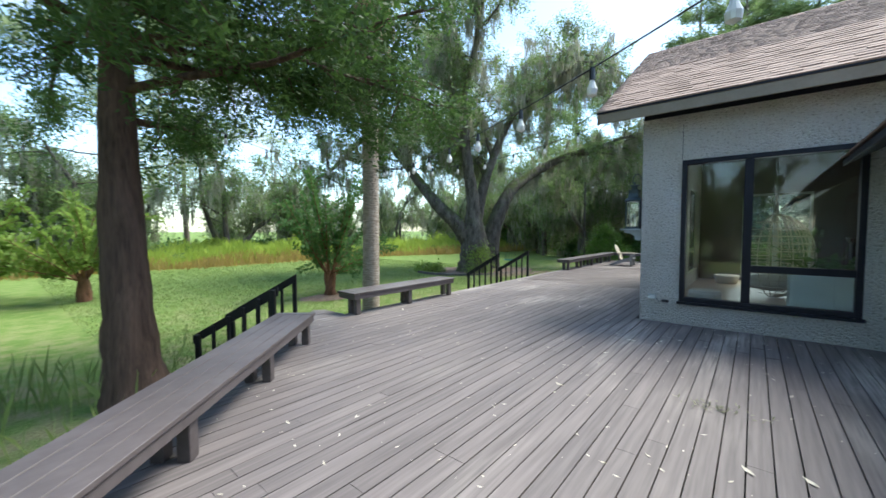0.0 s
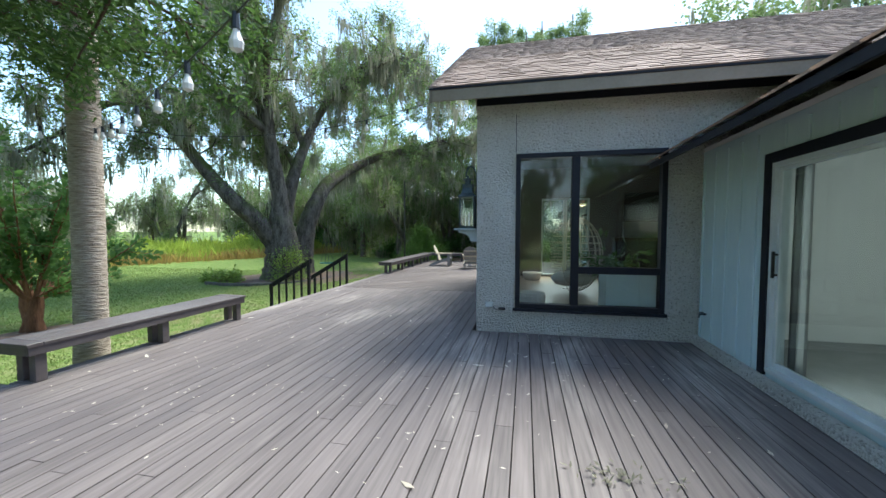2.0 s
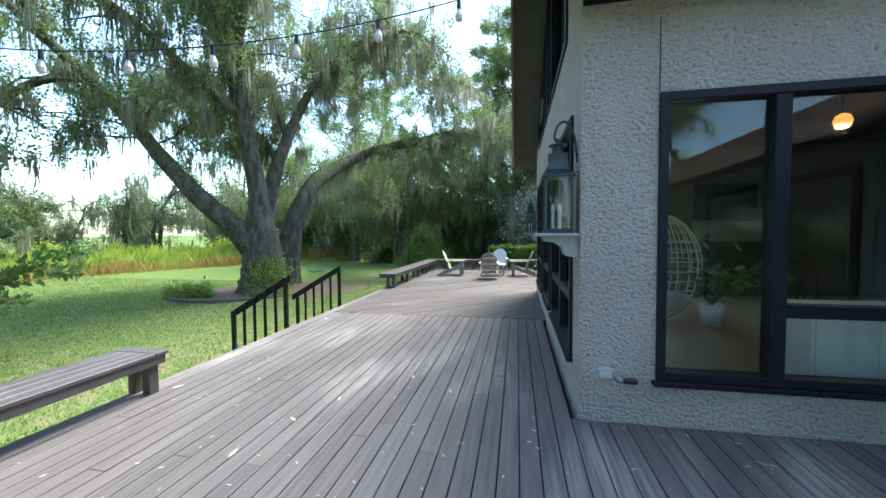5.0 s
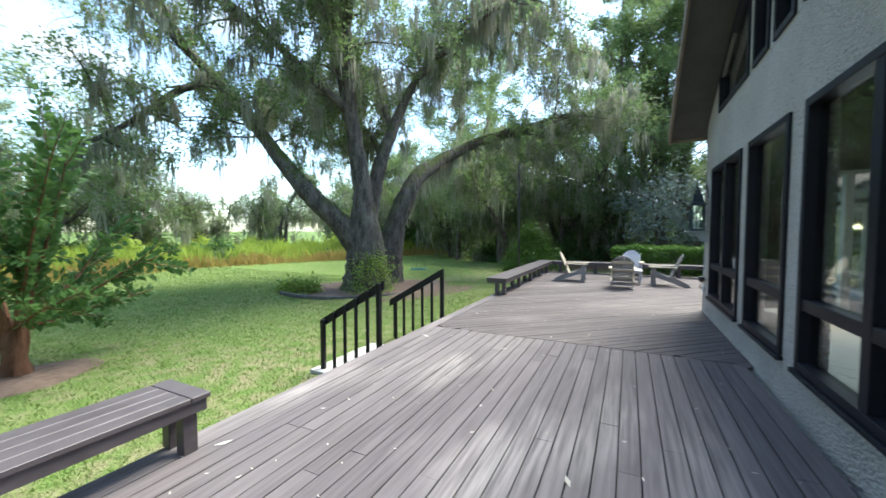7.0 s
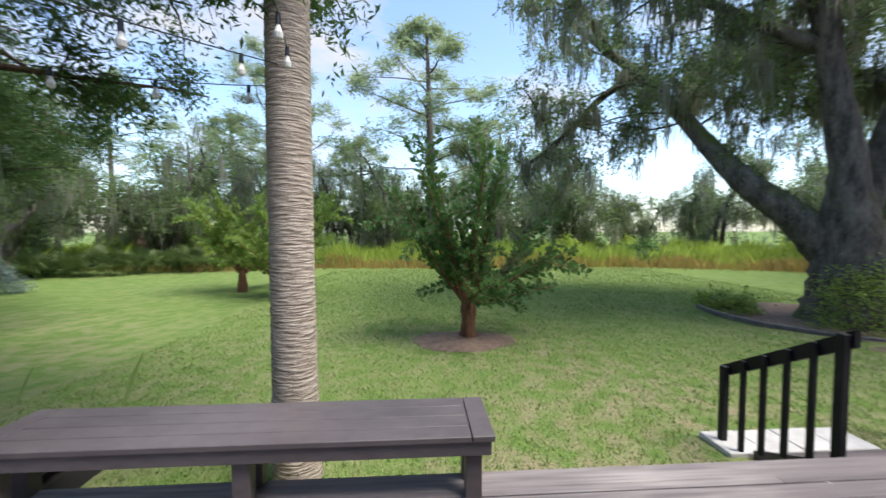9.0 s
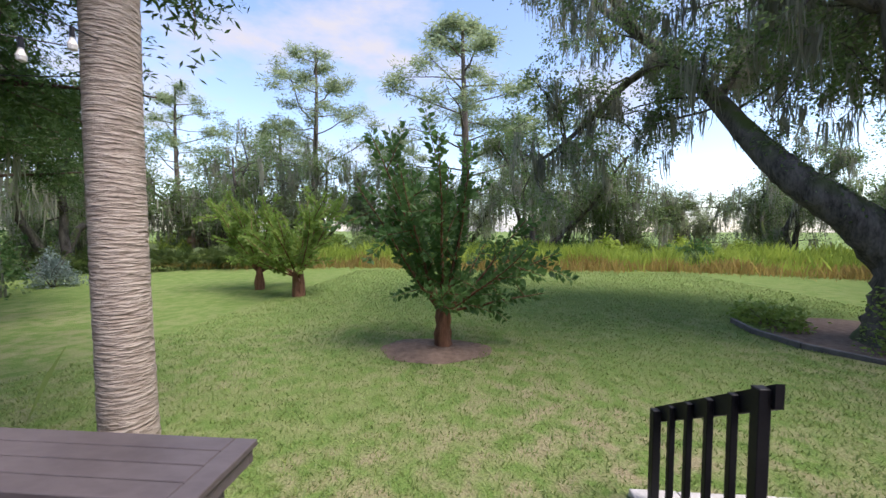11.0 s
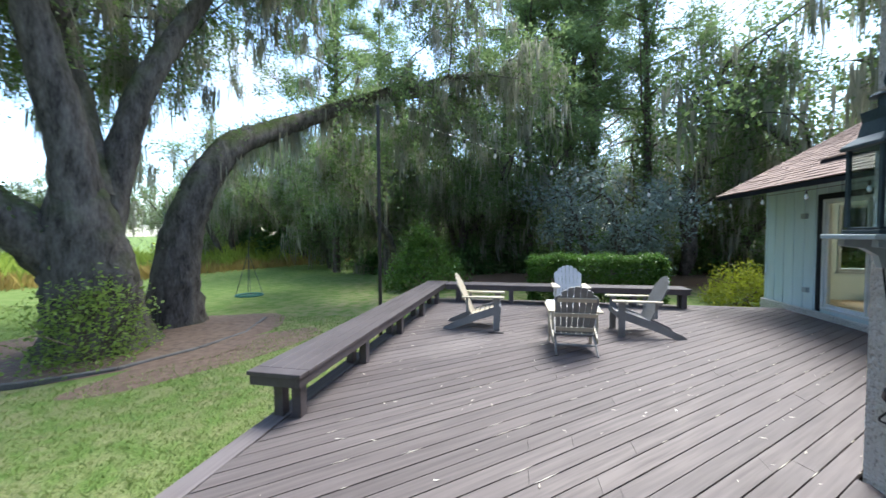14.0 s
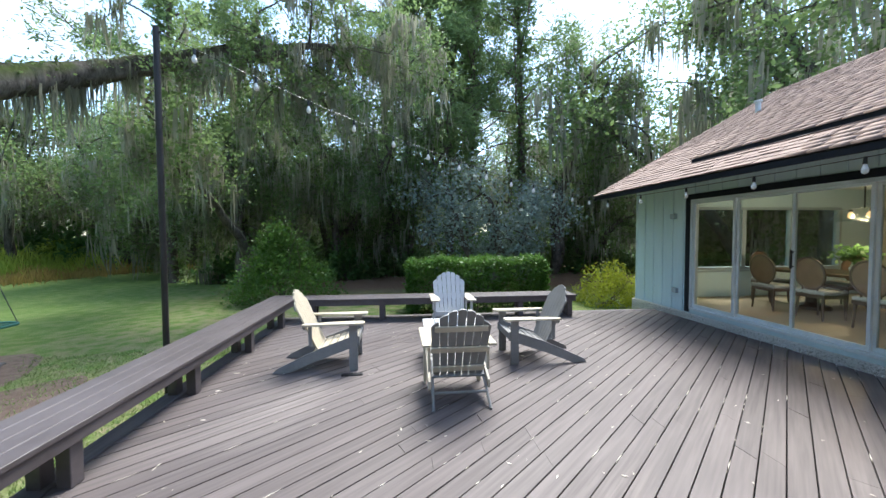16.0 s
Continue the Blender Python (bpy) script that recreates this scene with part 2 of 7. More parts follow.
LEAF_OAK = foliage("oak_leaves", (0.060, 0.105, 0.036), (0.160, 0.225, 0.085), 0.52)
LEAF_CEDAR = foliage("cedar_sprays", (0.022, 0.050, 0.014), (0.062, 0.112, 0.028), 0.5)
LEAF_MYRTLE = foliage("myrtle_leaves", (0.040, 0.095, 0.028), (0.10, 0.185, 0.055))
LEAF_LIGHT = foliage("light_green_leaves", (0.11, 0.18, 0.035), (0.22, 0.31, 0.07), 0.55)
LEAF_PINE = foliage("pine_needles", (0.115, 0.165, 0.085), (0.25, 0.30, 0.155), 0.6)
LEAF_HEDGE = foliage("hedge_leaves", (0.040, 0.090, 0.018), (0.10, 0.19, 0.035), 0.4, 0.35)
LEAF_YELLOW = foliage("yellow_green_leaves", (0.12, 0.16, 0.015), (0.30, 0.33, 0.03), 0.45)
LEAF_PALM = foliage("palm_fronds", (0.05, 0.085, 0.025), (0.11, 0.15, 0.05), 0.35)
LEAF_DEAD = foliage("dead_fronds", (0.10, 0.06, 0.035), (0.24, 0.16, 0.10), 0.3)
LEAF_SILVER = foliage("silver_leaves", (0.105, 0.15, 0.128), (0.205, 0.26, 0.232), 0.35)
MOSS = foliage("hanging_moss", (0.135, 0.14, 0.105), (0.31, 0.305, 0.235), 0.55, 0.9)
FIELD = foliage("tall_weeds", (0.15, 0.24, 0.035), (0.34, 0.42, 0.08), 0.5)
FIELD_GOLD = foliage("rusty_weeds", (0.17, 0.125, 0.045), (0.36, 0.27, 0.09), 0.5)
BLADES = foliage("lawn_blades", (0.082, 0.146, 0.032), (0.225, 0.282, 0.092), 0.35)
MULCH = plain("pine_straw_mulch", (0.085, 0.055, 0.037), (0.205, 0.142, 0.102), 0.95, 7, bump_strength=0.9)
PAVER = plain("pale_concrete", (0.36, 0.35, 0.33), (0.52, 0.50, 0.48), 0.85, 5, bump_strength=0.4)
EDGING = plain("weathered_edging", (0.07, 0.065, 0.06), (0.15, 0.14, 0.13), 0.8, 4)
CHAIR_TAN = plain("sand_resin", (0.46, 0.40, 0.30), (0.54, 0.475, 0.365), 0.5, 3, bump_strength=0.05)
CHAIR_GREY = plain("slate_resin", (0.175, 0.172, 0.168), (0.235, 0.23, 0.225), 0.5, 3, bump_strength=0.05)
CHAIR_WHITE = plain("pale_grey_resin", (0.44, 0.445, 0.45), (0.53, 0.535, 0.54), 0.5, 3, bump_strength=0.05)
WHITE_PAINT = plain("white_plaster", (0.74, 0.73, 0.70), (0.80, 0.79, 0.76), 0.7, 1.5, bump_strength=0.03)
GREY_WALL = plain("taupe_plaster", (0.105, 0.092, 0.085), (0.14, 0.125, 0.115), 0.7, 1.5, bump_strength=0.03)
WARM_WALL = plain("cream_plaster", (0.50, 0.43, 0.33), (0.57, 0.50, 0.39), 0.7, 1.5, bump_strength=0.03)
FLOOR_WOOD = plain("light_oak_floor", (0.30, 0.215, 0.135), (0.40, 0.30, 0.195), 0.35, 2.5, stretch=(0.3, 2, 1))
CARPET = plain("grey_carpet", (0.28, 0.28, 0.27), (0.36, 0.36, 0.345), 0.95, 6, bump_strength=0.3)
BLACK = plain("black_plastic", (0.010, 0.010, 0.011), (0.016, 0.016, 0.018), 0.3, 5, bump_strength=0.02)
DARK_WOOD = plain("dark_walnut", (0.045, 0.027, 0.017), (0.09, 0.055, 0.034), 0.45, 4, stretch=(1, 0.2, 1))
OAK_WOOD = plain("honey_oak", (0.22, 0.135, 0.07), (0.32, 0.21, 0.115), 0.45, 4, stretch=(1, 0.2, 1))
CANE = plain("brown_cane", (0.11, 0.065, 0.037), (0.17, 0.105, 0.06), 0.6, 8)
RATTAN = plain("pale_rattan", (0.58, 0.53, 0.44), (0.72, 0.66, 0.56), 0.6, 8)
LINEN = plain("cream_linen", (0.58, 0.55, 0.48), (0.68, 0.65, 0.58), 0.9, 12)
CURTAIN = plain("grey_curtain", (0.12, 0.125, 0.12), (0.17, 0.175, 0.17), 0.9, 6, stretch=(4, 4, 0.1))
TEAL = plain("teal_webbing", (0.03, 0.14, 0.125), (0.05, 0.21, 0.18), 0.6, 10)
ROPE = plain("grey_rope", (0.07, 0.075, 0.07), (0.12, 0.125, 0.115), 0.9, 10)
POLE = plain("brown_black_steel", (0.028, 0.024, 0.022), (0.045, 0.04, 0.036), 0.45, 5, metal=0.4)
CERAMIC = plain("white_glaze", (0.7, 0.72, 0.74), (0.76, 0.78, 0.8), 0.2, 5, bump_strength=0)
BULB_GLASS = plain("frosted_bulb", (0.62, 0.61, 0.57), (0.70, 0.69, 0.65), 0.15, 5, bump_strength=0)
WARM_GLOW = glow("warm_bulb", (1.0, 0.36, 0.07), 0.36)
LITTER = foliage("dry_leaf_bits", (0.35, 0.31, 0.25), (0.62, 0.58, 0.50), 0.2, 0.8)


def shingle_material():
    m, nt, bs = material("brown_shingle")
    rnd = nt.nodes.new("ShaderNodeNewGeometry").outputs["Random Per Island"]
    obj = nt.nodes.new("ShaderNodeObjectInfo").outputs["Random"]
    both = nt.nodes.new("ShaderNodeMath")
    both.operation = "ADD"
    nt.links.new(rnd, both.inputs[0])
    nt.links.new(obj, both.inputs[1])
    wrap = nt.nodes.new("ShaderNodeMath")
    wrap.operation = "FRACT"
    nt.links.new(both.outputs[0], wrap.inputs[0])
    tint = ramp_between(nt, wrap.outputs[0], (0.180, 0.115, 0.090), (0.32, 0.222, 0.178), 0, 1)
    grit = noise_fac(nt, 130, detail=2)
    col = mix_col(nt, 0.4, tint, ramp_between(nt, grit, (0.12, 0.085, 0.07), (0.36, 0.275, 0.235), 0.3, 0.7))
    nt.links.new(col, bs.inputs["Base Color"])
    bs.inputs["Roughness"].default_value = 0.9
    bump(nt, bs, grit, 0.5, 0.004)
    return m


SHINGLE = shingle_material()


def lawn_material():
    """Mown grass with dry patches; rough pasture beyond the mown edge."""
    m, nt, bs = material("lawn")
    big = noise_fac(nt, 0.22, detail=4)
    mid = noise_fac(nt, 2.9, (1, 1, 1), detail=9)
    fine = noise_fac(nt, 38, (1, 1, 1), detail=4)
    green = mix_col(nt, 0.5, ramp_between(nt, mid, (0.092, 0.172, 0.032), (0.168, 0.256, 0.060)), ramp_between(nt, fine, (0.066, 0.110, 0.025), (0.220, 0.282, 0.092), 0.3, 0.7))
    dry = mix_col(nt, 0.5, ramp_between(nt, fine, (0.15, 0.125, 0.07), (0.38, 0.335, 0.21), 0.3, 0.7), (0.25, 0.22, 0.125))
    where = nt.nodes.new("ShaderNodeMath")
    where.operation = "MULTIPLY"
    nt.links.new(ramp_between(nt, mid, (0, 0, 0), (1, 1, 1), 0.40, 0.62), where.inputs[0])
    nt.links.new(ramp_between(nt, big, (0.42,) * 3, (1.0,) * 3, 0.40, 0.60), where.inputs[1])
    geo = nt.nodes.new("ShaderNodeNewGeometry")
    sep = nt.nodes.new("ShaderNodeSeparateXYZ")
    nt.links.new(geo.outputs["Position"], sep.inputs["Vector"])
    near = nt.nodes.new("ShaderNodeMapRange")
    near.inputs["From Min"].default_value, near.inputs["From Max"].default_value = -15, -6
    near.inputs["To Min"].default_value, near.inputs["To Max"].default_value = 0.25, 1.0
    nt.links.new(sep.outputs["X"], near.inputs["Value"])
    w2 = nt.nodes.new("ShaderNodeMath")
    w2.operation = "MULTIPLY"
    nt.links.new(where.outputs[0], w2.inputs[0])
    nt.links.new(near.outputs["Result"], w2.inputs[1])
    col = mix_col(nt, w2.outputs[0], green, dry)
    wood = nt.nodes.new("ShaderNodeMapRange")
    wood.inputs["From Min"].default_value, wood.inputs["From Max"].default_value = 18.5, 22
    nt.links.new(sep.outputs["Y"], wood.inputs["Value"])
    wx = nt.nodes.new("ShaderNodeMapRange")
    wx.inputs["From Min"].default_value, wx.inputs["From Max"].default_value = -10, -6
    nt.links.new(sep.outputs["X"], wx.inputs["Value"])
    ww = nt.nodes.new("ShaderNodeMath")
    ww.operation = "MULTIPLY"
    nt.links.new(wood.outputs["Result"], ww.inputs[0])
    nt.links.new(wx.outputs["Result"], ww.inputs[1])
    col = mix_col(nt, ww.outputs[0], col, ramp_between(nt, fine, (0.09, 0.055, 0.035), (0.20, 0.13, 0.09), 0.3, 0.7))
    nt.links.new(col, bs.inputs["Base Color"])
    bs.inputs["Roughness"].default_value = 0.95
    bs.inputs["Specular IOR Level"].default_value = 0.1
    bump(nt, bs, fine, 0.9, 0.04)
    return m


LAWN = lawn_material()


# ---- building helpers ----
def mesh_data(name, verts, faces, mat, smooth=False):
    """A mesh from arrays; faces is an (n, 3) or (n, 4) array, or a list of tuples."""
    me = bpy.data.meshes.new(name)
    if isinstance(faces, np.ndarray):
        verts = np.asarray(verts, dtype=np.float32)
        n, k = faces.shape
        me.vertices.add(len(verts))
        me.vertices.foreach_set("co", verts.ravel())
        me.loops.add(n * k)
        me.loops.foreach_set("vertex_index", faces.astype(np.int32).ravel())
        me.polygons.add(n)
        me.polygons.foreach_set("loop_start", np.arange(0, n * k, k, dtype=np.int32))
        me.update(calc_edges=True)
    else:
        me.from_pydata([tuple(v) for v in verts], [], faces)
        me.update()
    me.materials.append(mat)
    if smooth:
        me.polygons.foreach_set("use_smooth", [True] * len(me.polygons))
    return me


def bm_data(name, bm, mat, smooth=False):
    me = bpy.data.meshes.new(name)
    bm.normal_update()
    bm.to_mesh(me)
    bm.free()
    me.materials.append(mat)
    if smooth:
        me.polygons.foreach_set("use_smooth", [True] * len(me.polygons))
    return me


def place(name, data, parent=None, at=None, label="", category="", group="", kind=""):
    ob = new(name, data)
    if parent is not None:
        ob.parent = parent
    if at is not None:
        ob.matrix_local = at
    return tagged(ob, label, category, group, kind)


def part(name, bm, mat, parent, label="", smooth=False):
    return place(name, bm_data(name, bm, mat, smooth), parent, None, label)


def base(name, at, label, category, group="", kind=""):
    ob = new(name)
    ob.empty_display_size = 0.1
    ob.matrix_world = at
    return tagged(ob, label, category, group, kind)


def box(bm, lo, hi, m=None, bevel=0.0):
    """A box between two corners, its edges eased by bevel."""
    c = [(a + b) / 2 for a, b in zip(lo, hi)]
    s = [abs(b - a) for a, b in zip(lo, hi)]
    t = Matrix.Translation(c) @ Matrix.Diagonal((*s, 1))
    made = bmesh.ops.create_cube(bm, size=1.0, matrix=(m @ t) if m is not None else t)["verts"]
    if bevel:
        edges = list({e for v in made for e in v.link_edges})
        bmesh.ops.bevel(bm, geom=edges, offset=bevel, segments=1, affect="EDGES")
    return bm


def boxes(*items, bevel=0.0, m=None):
    bm = bmesh.new()
    for lo, hi in items:
        box(bm, lo, hi, m, bevel)
    return bm


def prism(bm, outline, axis, a, b):
    """A flat outline of (u, v) pairs pushed from a to b along an axis (0, 1, 2)."""
    def at(u, v, w):
        return [(w, u, v), (u, w, v), (u, v, w)][axis]
    lo = [bm.verts.new(at(u, v, a)) for u, v in outline]
    hi = [bm.verts.new(at(u, v, b)) for u, v in outline]
    bm.faces.new(lo)
    bm.faces.new(hi[::-1])
    n = len(outline)
    for i in range(n):
        bm.faces.new((lo[(i + 1) % n], lo[i], hi[i], hi[(i + 1) % n]))
    bmesh.ops.recalc_face_normals(bm, faces=bm.faces[:])
    return bm


def cyl(bm, p, q, r0, r1=None, sides=10):
    """A round bar from p to q."""
    p, q = Vector(p), Vector(q)
    r1 = r0 if r1 is None else r1
    m = Matrix.Translation((p + q) / 2) @ (q - p).to_track_quat("Z", "Y").to_matrix().to_4x4()
    bmesh.ops.create_cone(bm, cap_ends=True, segments=sides, radius1=r0, radius2=r1, depth=(q - p).length, matrix=m)
    return bm


def smooth_path(points, steps=6):
    """A curve through the points (Catmull-Rom)."""
    p = [Vector(v) for v in points]
    p = [p[0] * 2 - p[1]] + p + [p[-1] * 2 - p[-2]]
    out = []
    for i in range(1, len(p) - 2):
        for k in range(steps):
            t = k / steps
            a, b, c, d = p[i - 1], p[i], p[i + 1], p[i + 2]
            out.append(0.5 * ((2 * b) + (c - a) * t + (2 * a - 5 * b + 4 * c - d) * t * t + (3 * b - a - 3 * c + d) * t ** 3))
    out.append(p[-2])
    return out


class Soup:
    """Gathers tubes, leaves and strips into one array mesh of quads."""
    def __init__(self):
        self.v, self.f, self.n = [], [], 0

    def add(self, v, f):
        self.v.append(np.asarray(v, dtype=np.float32))
        self.f.append(np.asarray(f, dtype=np.int64) + self.n)
        self.n += len(v)

    def tube(self, pts, radii, sides=7, knot=0.0, rng=None):
        pts = np.array([tuple(p) for p in pts])
        tang = np.gradient(pts, axis=0)
        tang /= np.linalg.norm(tang, axis=1)[:, None] + 1e-9
        ref = np.array([0.31, 0.22, 0.92]) if abs(tang[0][2]) < 0.9 else np.array([1.0, 0.1, 0.0])
        u = np.cross(tang, ref)
        u /= np.linalg.norm(u, axis=1)[:, None] + 1e-9
        w = np.cross(tang, u)
        ang = np.linspace(0, 2 * np.pi, sides, endpoint=False)
        rad = np.asarray(radii)[:, None] * np.ones((1, sides))
        if knot and rng is not None:
            rad = rad * (1 + knot * rng.standard_normal(rad.shape))
        ring = pts[:, None, :] + rad[:, :, None] * (np.cos(ang)[None, :, None] * u[:, None, :] + np.sin(ang)[None, :, None] * w[:, None, :])
        k = len(pts)
        i, j = np.meshgrid(np.arange(k - 1), np.arange(sides), indexing="ij")
        a, b = i * sides + j, i * sides + (j + 1) % sides
        self.add(ring.reshape(-1, 3), np.stack([a, b, b + sides, a + sides], -1).reshape(-1, 4))

    def leaves(self, rng, pts, length, width, up=0.2, hang=0.0):
        """A folded diamond for each point."""
        n = len(pts)
        a = rng.standard_normal((n, 3))
        a[:, 2] = a[:, 2] * 0.7 - hang
        a /= np.linalg.norm(a, axis=1)[:, None]
        nrm = rng.standard_normal((n, 3)) + np.array([0, 0, up * 3])
        b = np.cross(a, nrm)
        b /= np.linalg.norm(b, axis=1)[:, None] + 1e-9
        s = rng.uniform(0.6, 1.35, (n, 1))
        tip = pts + a * length * s
        mid = pts + a * length * s * 0.45
        v = np.stack([pts, mid + b * width * s, tip, mid - b * width * s], 1).reshape(-1, 3)
        self.add(v, np.arange(4 * n).reshape(-1, 4))

    def strands(self, rng, pts, lo, hi, width, drift=0.12, segs=3):
        """Hanging tapered strips."""
        n = len(pts)
        ln = rng.uniform(lo, hi, n) * rng.uniform(0.4, 1.0, n)
        yaw = rng.uniform(0, 2 * np.pi, n)
        side = np.stack([np.cos(yaw), np.sin(yaw), np.zeros(n)], 1)
        w0 = width * rng.uniform(0.5, 1.4, n)
        d = rng.standard_normal((n, 2)) * drift
        rows = []
        for k in range(segs + 1):
            t = k / segs
            c = pts.copy()
            c[:, 2] -= ln * t
            c[:, :2] += d * ln[:, None] * t * t + rng.standard_normal((n, 2)) * 0.02 * t
            w = w0 * (0.55 + 0.6 * t) * (1 - t ** 3 * 0.97)
            rows += [c - side * w[:, None], c + side * w[:, None]]
        v = np.stack(rows, 1).reshape(-1, 3)
        per = 2 * (segs + 1)
        q = np.array([[2 * k, 2 * k + 1, 2 * k + 3, 2 * k + 2] for k in range(segs)])
        f = (np.arange(n)[:, None, None] * per + q[None]).reshape(-1, 4)
        self.add(v, f)

    def data(self, name, mat, smooth=False):
        return mesh_data(name, np.concatenate(self.v), np.concatenate(self.f), mat, smooth)


def scatter_on(rng, lines, n, spread, ends=0.35):
    """n points round polylines, more of them towards the ends."""
    arr = [np.array([tuple(p) for p in ln]) for ln in lines]
    which = rng.integers(0, len(arr), n)
    t = ends + (1 - ends) * rng.uniform(0, 1, n)
    out = np.zeros((n, 3))
    for k, a in enumerate(arr):
        sel = np.where(which == k)[0]
        if len(sel):
            s = t[sel] * (len(a) - 1)
            i = np.minimum(s.astype(int), len(a) - 2)
            out[sel] = a[i] + (a[i + 1] - a[i]) * (s - i)[:, None]
    return out + rng.standard_normal((n, 3)) * spread


def branch_line(rng, p, d, length, droop=0.0, wander=0.25, n=6):
    pts = [np.array(p, dtype=float)]
    d = np.array(d, dtype=float)
    d /= np.linalg.norm(d)
    for _ in range(n):
        d = d + rng.standard_normal(3) * wander / math.sqrt(n) + np.array([0, 0, -droop / n])
        d /= np.linalg.norm(d)
        pts.append(pts[-1] + d * length / n)
    return pts


def ramify(rng, soup, line, r0, count, length, droop=0.1, lift=0.2, start=0.3, depth=1, sides=5, out=None):
    """Side branches along a line, with their own; returns the last ones."""
    out = [] if out is None else out
    a = np.array([tuple(p) for p in line])
    for _ in range(count):
        s = rng.uniform(start, 1.0) * (len(a) - 1)
        i = min(int(s), len(a) - 2)
        p = a[i] + (a[i + 1] - a[i]) * (s - i)
        along = a[i + 1] - a[i]
        along = along / (np.linalg.norm(along) + 1e-9)
        d = along * 0.5 + rng.standard_normal(3) * 0.8 + np.array([0, 0, lift])
        ln = length * rng.uniform(0.55, 1.2)
        child = branch_line(rng, p, d, ln, droop, 0.5)
        r = r0 * rng.uniform(0.6, 1.0)
        soup.tube(child, np.linspace(r, r * 0.25, len(child)), sides)
        if depth > 0:
            ramify(rng, soup, child, r * 0.5, max(3, count // 3), length * 0.5, droop, lift, 0.25, depth - 1, 4, out)
        else:
            out.append(child)
    return out


# ---- the ground ----
def ground_z(x, y):
    return -0.62 - 0.20 * min(1.0, max(0.0, (-x - 5.0) / 6.0))


def build_ground():
    xs = [-1500, -600, -250, -120, -70, -45, -32, -26, -22, -18, -15, -13, -11, -9.5, -8, -6.5, -5, -3, 0, 4, 10, 20, 45, 120, 400, 1500]
    ys = [-1500, -500, -150, -60, -30, -18, -12, -8, -4, 0, 4, 8, 12, 16, 20, 26, 34, 50, 90, 200, 600, 1500]
    v = [(x, y, ground_z(x, y)) for y in ys for x in xs]
    w = len(xs)
    f = [(j * w + i, j * w + i + 1, (j + 1) * w + i + 1, (j + 1) * w + i) for j in range(len(ys) - 1) for i in range(w - 1)]
    place("ground", mesh_data("ground", v, f, LAWN, True), label="mown green lawn with dry straw-coloured patches", category="lawn", kind="structure")


build_ground()

# ---- the house: walls with their openings ----
X_IN, Y_END, WT = 3.10, 7.23, 0.20       # inner corner, far end of the great room, wall thickness
EAVE_Y, EAVE_Z, RIDGE_Y, RIDGE_Z = -0.42, 3.62, 3.52, 6.02
WING_X, WING_END = 3.32, 14.35


def rake(y):
    """The height of the great room's roof over y."""
    return RIDGE_Z - abs(y - RIDGE_Y) * (RIDGE_Z - EAVE_Z) / (RIDGE_Y - EAVE_Y)


def wall_with_holes(name, along, fixed, lo, hi, z0, z1, holes, thick, mat, label):
    """An upright wall along x or y; holes are (a, b, z0, z1)."""
    cuts_a = sorted({lo, hi, *[h[0] for h in holes], *[h[1] for h in holes]})
    cuts_z = sorted({z0, z1, *[h[2] for h in holes], *[h[3] for h in holes]})
    bm = bmesh.new()
    for a, b in zip(cuts_a, cuts_a[1:]):
        start = None
        for c, d in zip(cuts_z, cuts_z[1:]):
            solid = not any(h[0] < (a + b) / 2 < h[1] and h[2] < (c + d) / 2 < h[3] for h in holes)
            if solid and start is None:
                start = c
            if start is not None and (not solid or d == z1):
                top = d if solid else c
                if along == "x":
                    box(bm, (a, fixed, start), (b, fixed + thick, top))
                else:
                    box(bm, (fixed, a, start), (fixed + thick, b, top))
                start = None
    return place(name, bm_data(name, bm, mat), label=label, category="wall", kind="structure")


WIN_S = (0.59, 2.66, 0.39, 2.71)
WIN_W = [(0.43, 2.50, 0.40, 2.71), (2.86, 4.20, 0.40, 2.71), (4.56, 6.50, 0.40, 2.71)]
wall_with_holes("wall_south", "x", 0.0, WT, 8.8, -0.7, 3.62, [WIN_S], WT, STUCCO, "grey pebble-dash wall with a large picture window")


def gable_wall():
    """The great room's gable: the lower part with three windows, the upper with slanted lights."""
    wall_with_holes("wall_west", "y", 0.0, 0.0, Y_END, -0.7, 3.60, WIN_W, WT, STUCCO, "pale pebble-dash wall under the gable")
    bm = bmesh.new()
    top = 0.16
    for a, b in ((0.0, 0.9), (2.66, 2.86), (4.18, 4.38), (6.14, Y_END)):
        prism(bm, [(a, 3.60), (b, 3.60), (b, rake(b) - top), (a, rake(a) - top)], 0, 0.0, WT)
    prism(bm, [(3.44, 3.60), (3.60, 3.60), (3.60, rake(3.6) - top), (3.52, RIDGE_Z - top), (3.44, rake(3.44) - top)], 0, 0.0, WT)
    for a, b in ((0.9, 2.66), (2.86, 3.44), (3.60, 4.18), (4.38, 6.14)):
        prism(bm, [(a, rake(a) - top - 0.14), (b, rake(b) - top - 0.14), (b, rake(b) - top), (a, rake(a) - top)], 0, 0.0, WT)
    place("wall_gable", bm_data("wall_gable", bm, STUCCO), label="pale pebble-dash gable above the windows", category="wall", kind="structure")


gable_wall()
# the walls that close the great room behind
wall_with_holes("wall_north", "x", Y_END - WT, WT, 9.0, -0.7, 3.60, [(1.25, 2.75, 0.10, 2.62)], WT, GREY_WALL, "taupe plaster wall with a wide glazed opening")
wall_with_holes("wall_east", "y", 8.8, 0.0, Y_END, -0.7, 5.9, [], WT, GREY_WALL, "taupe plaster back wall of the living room")

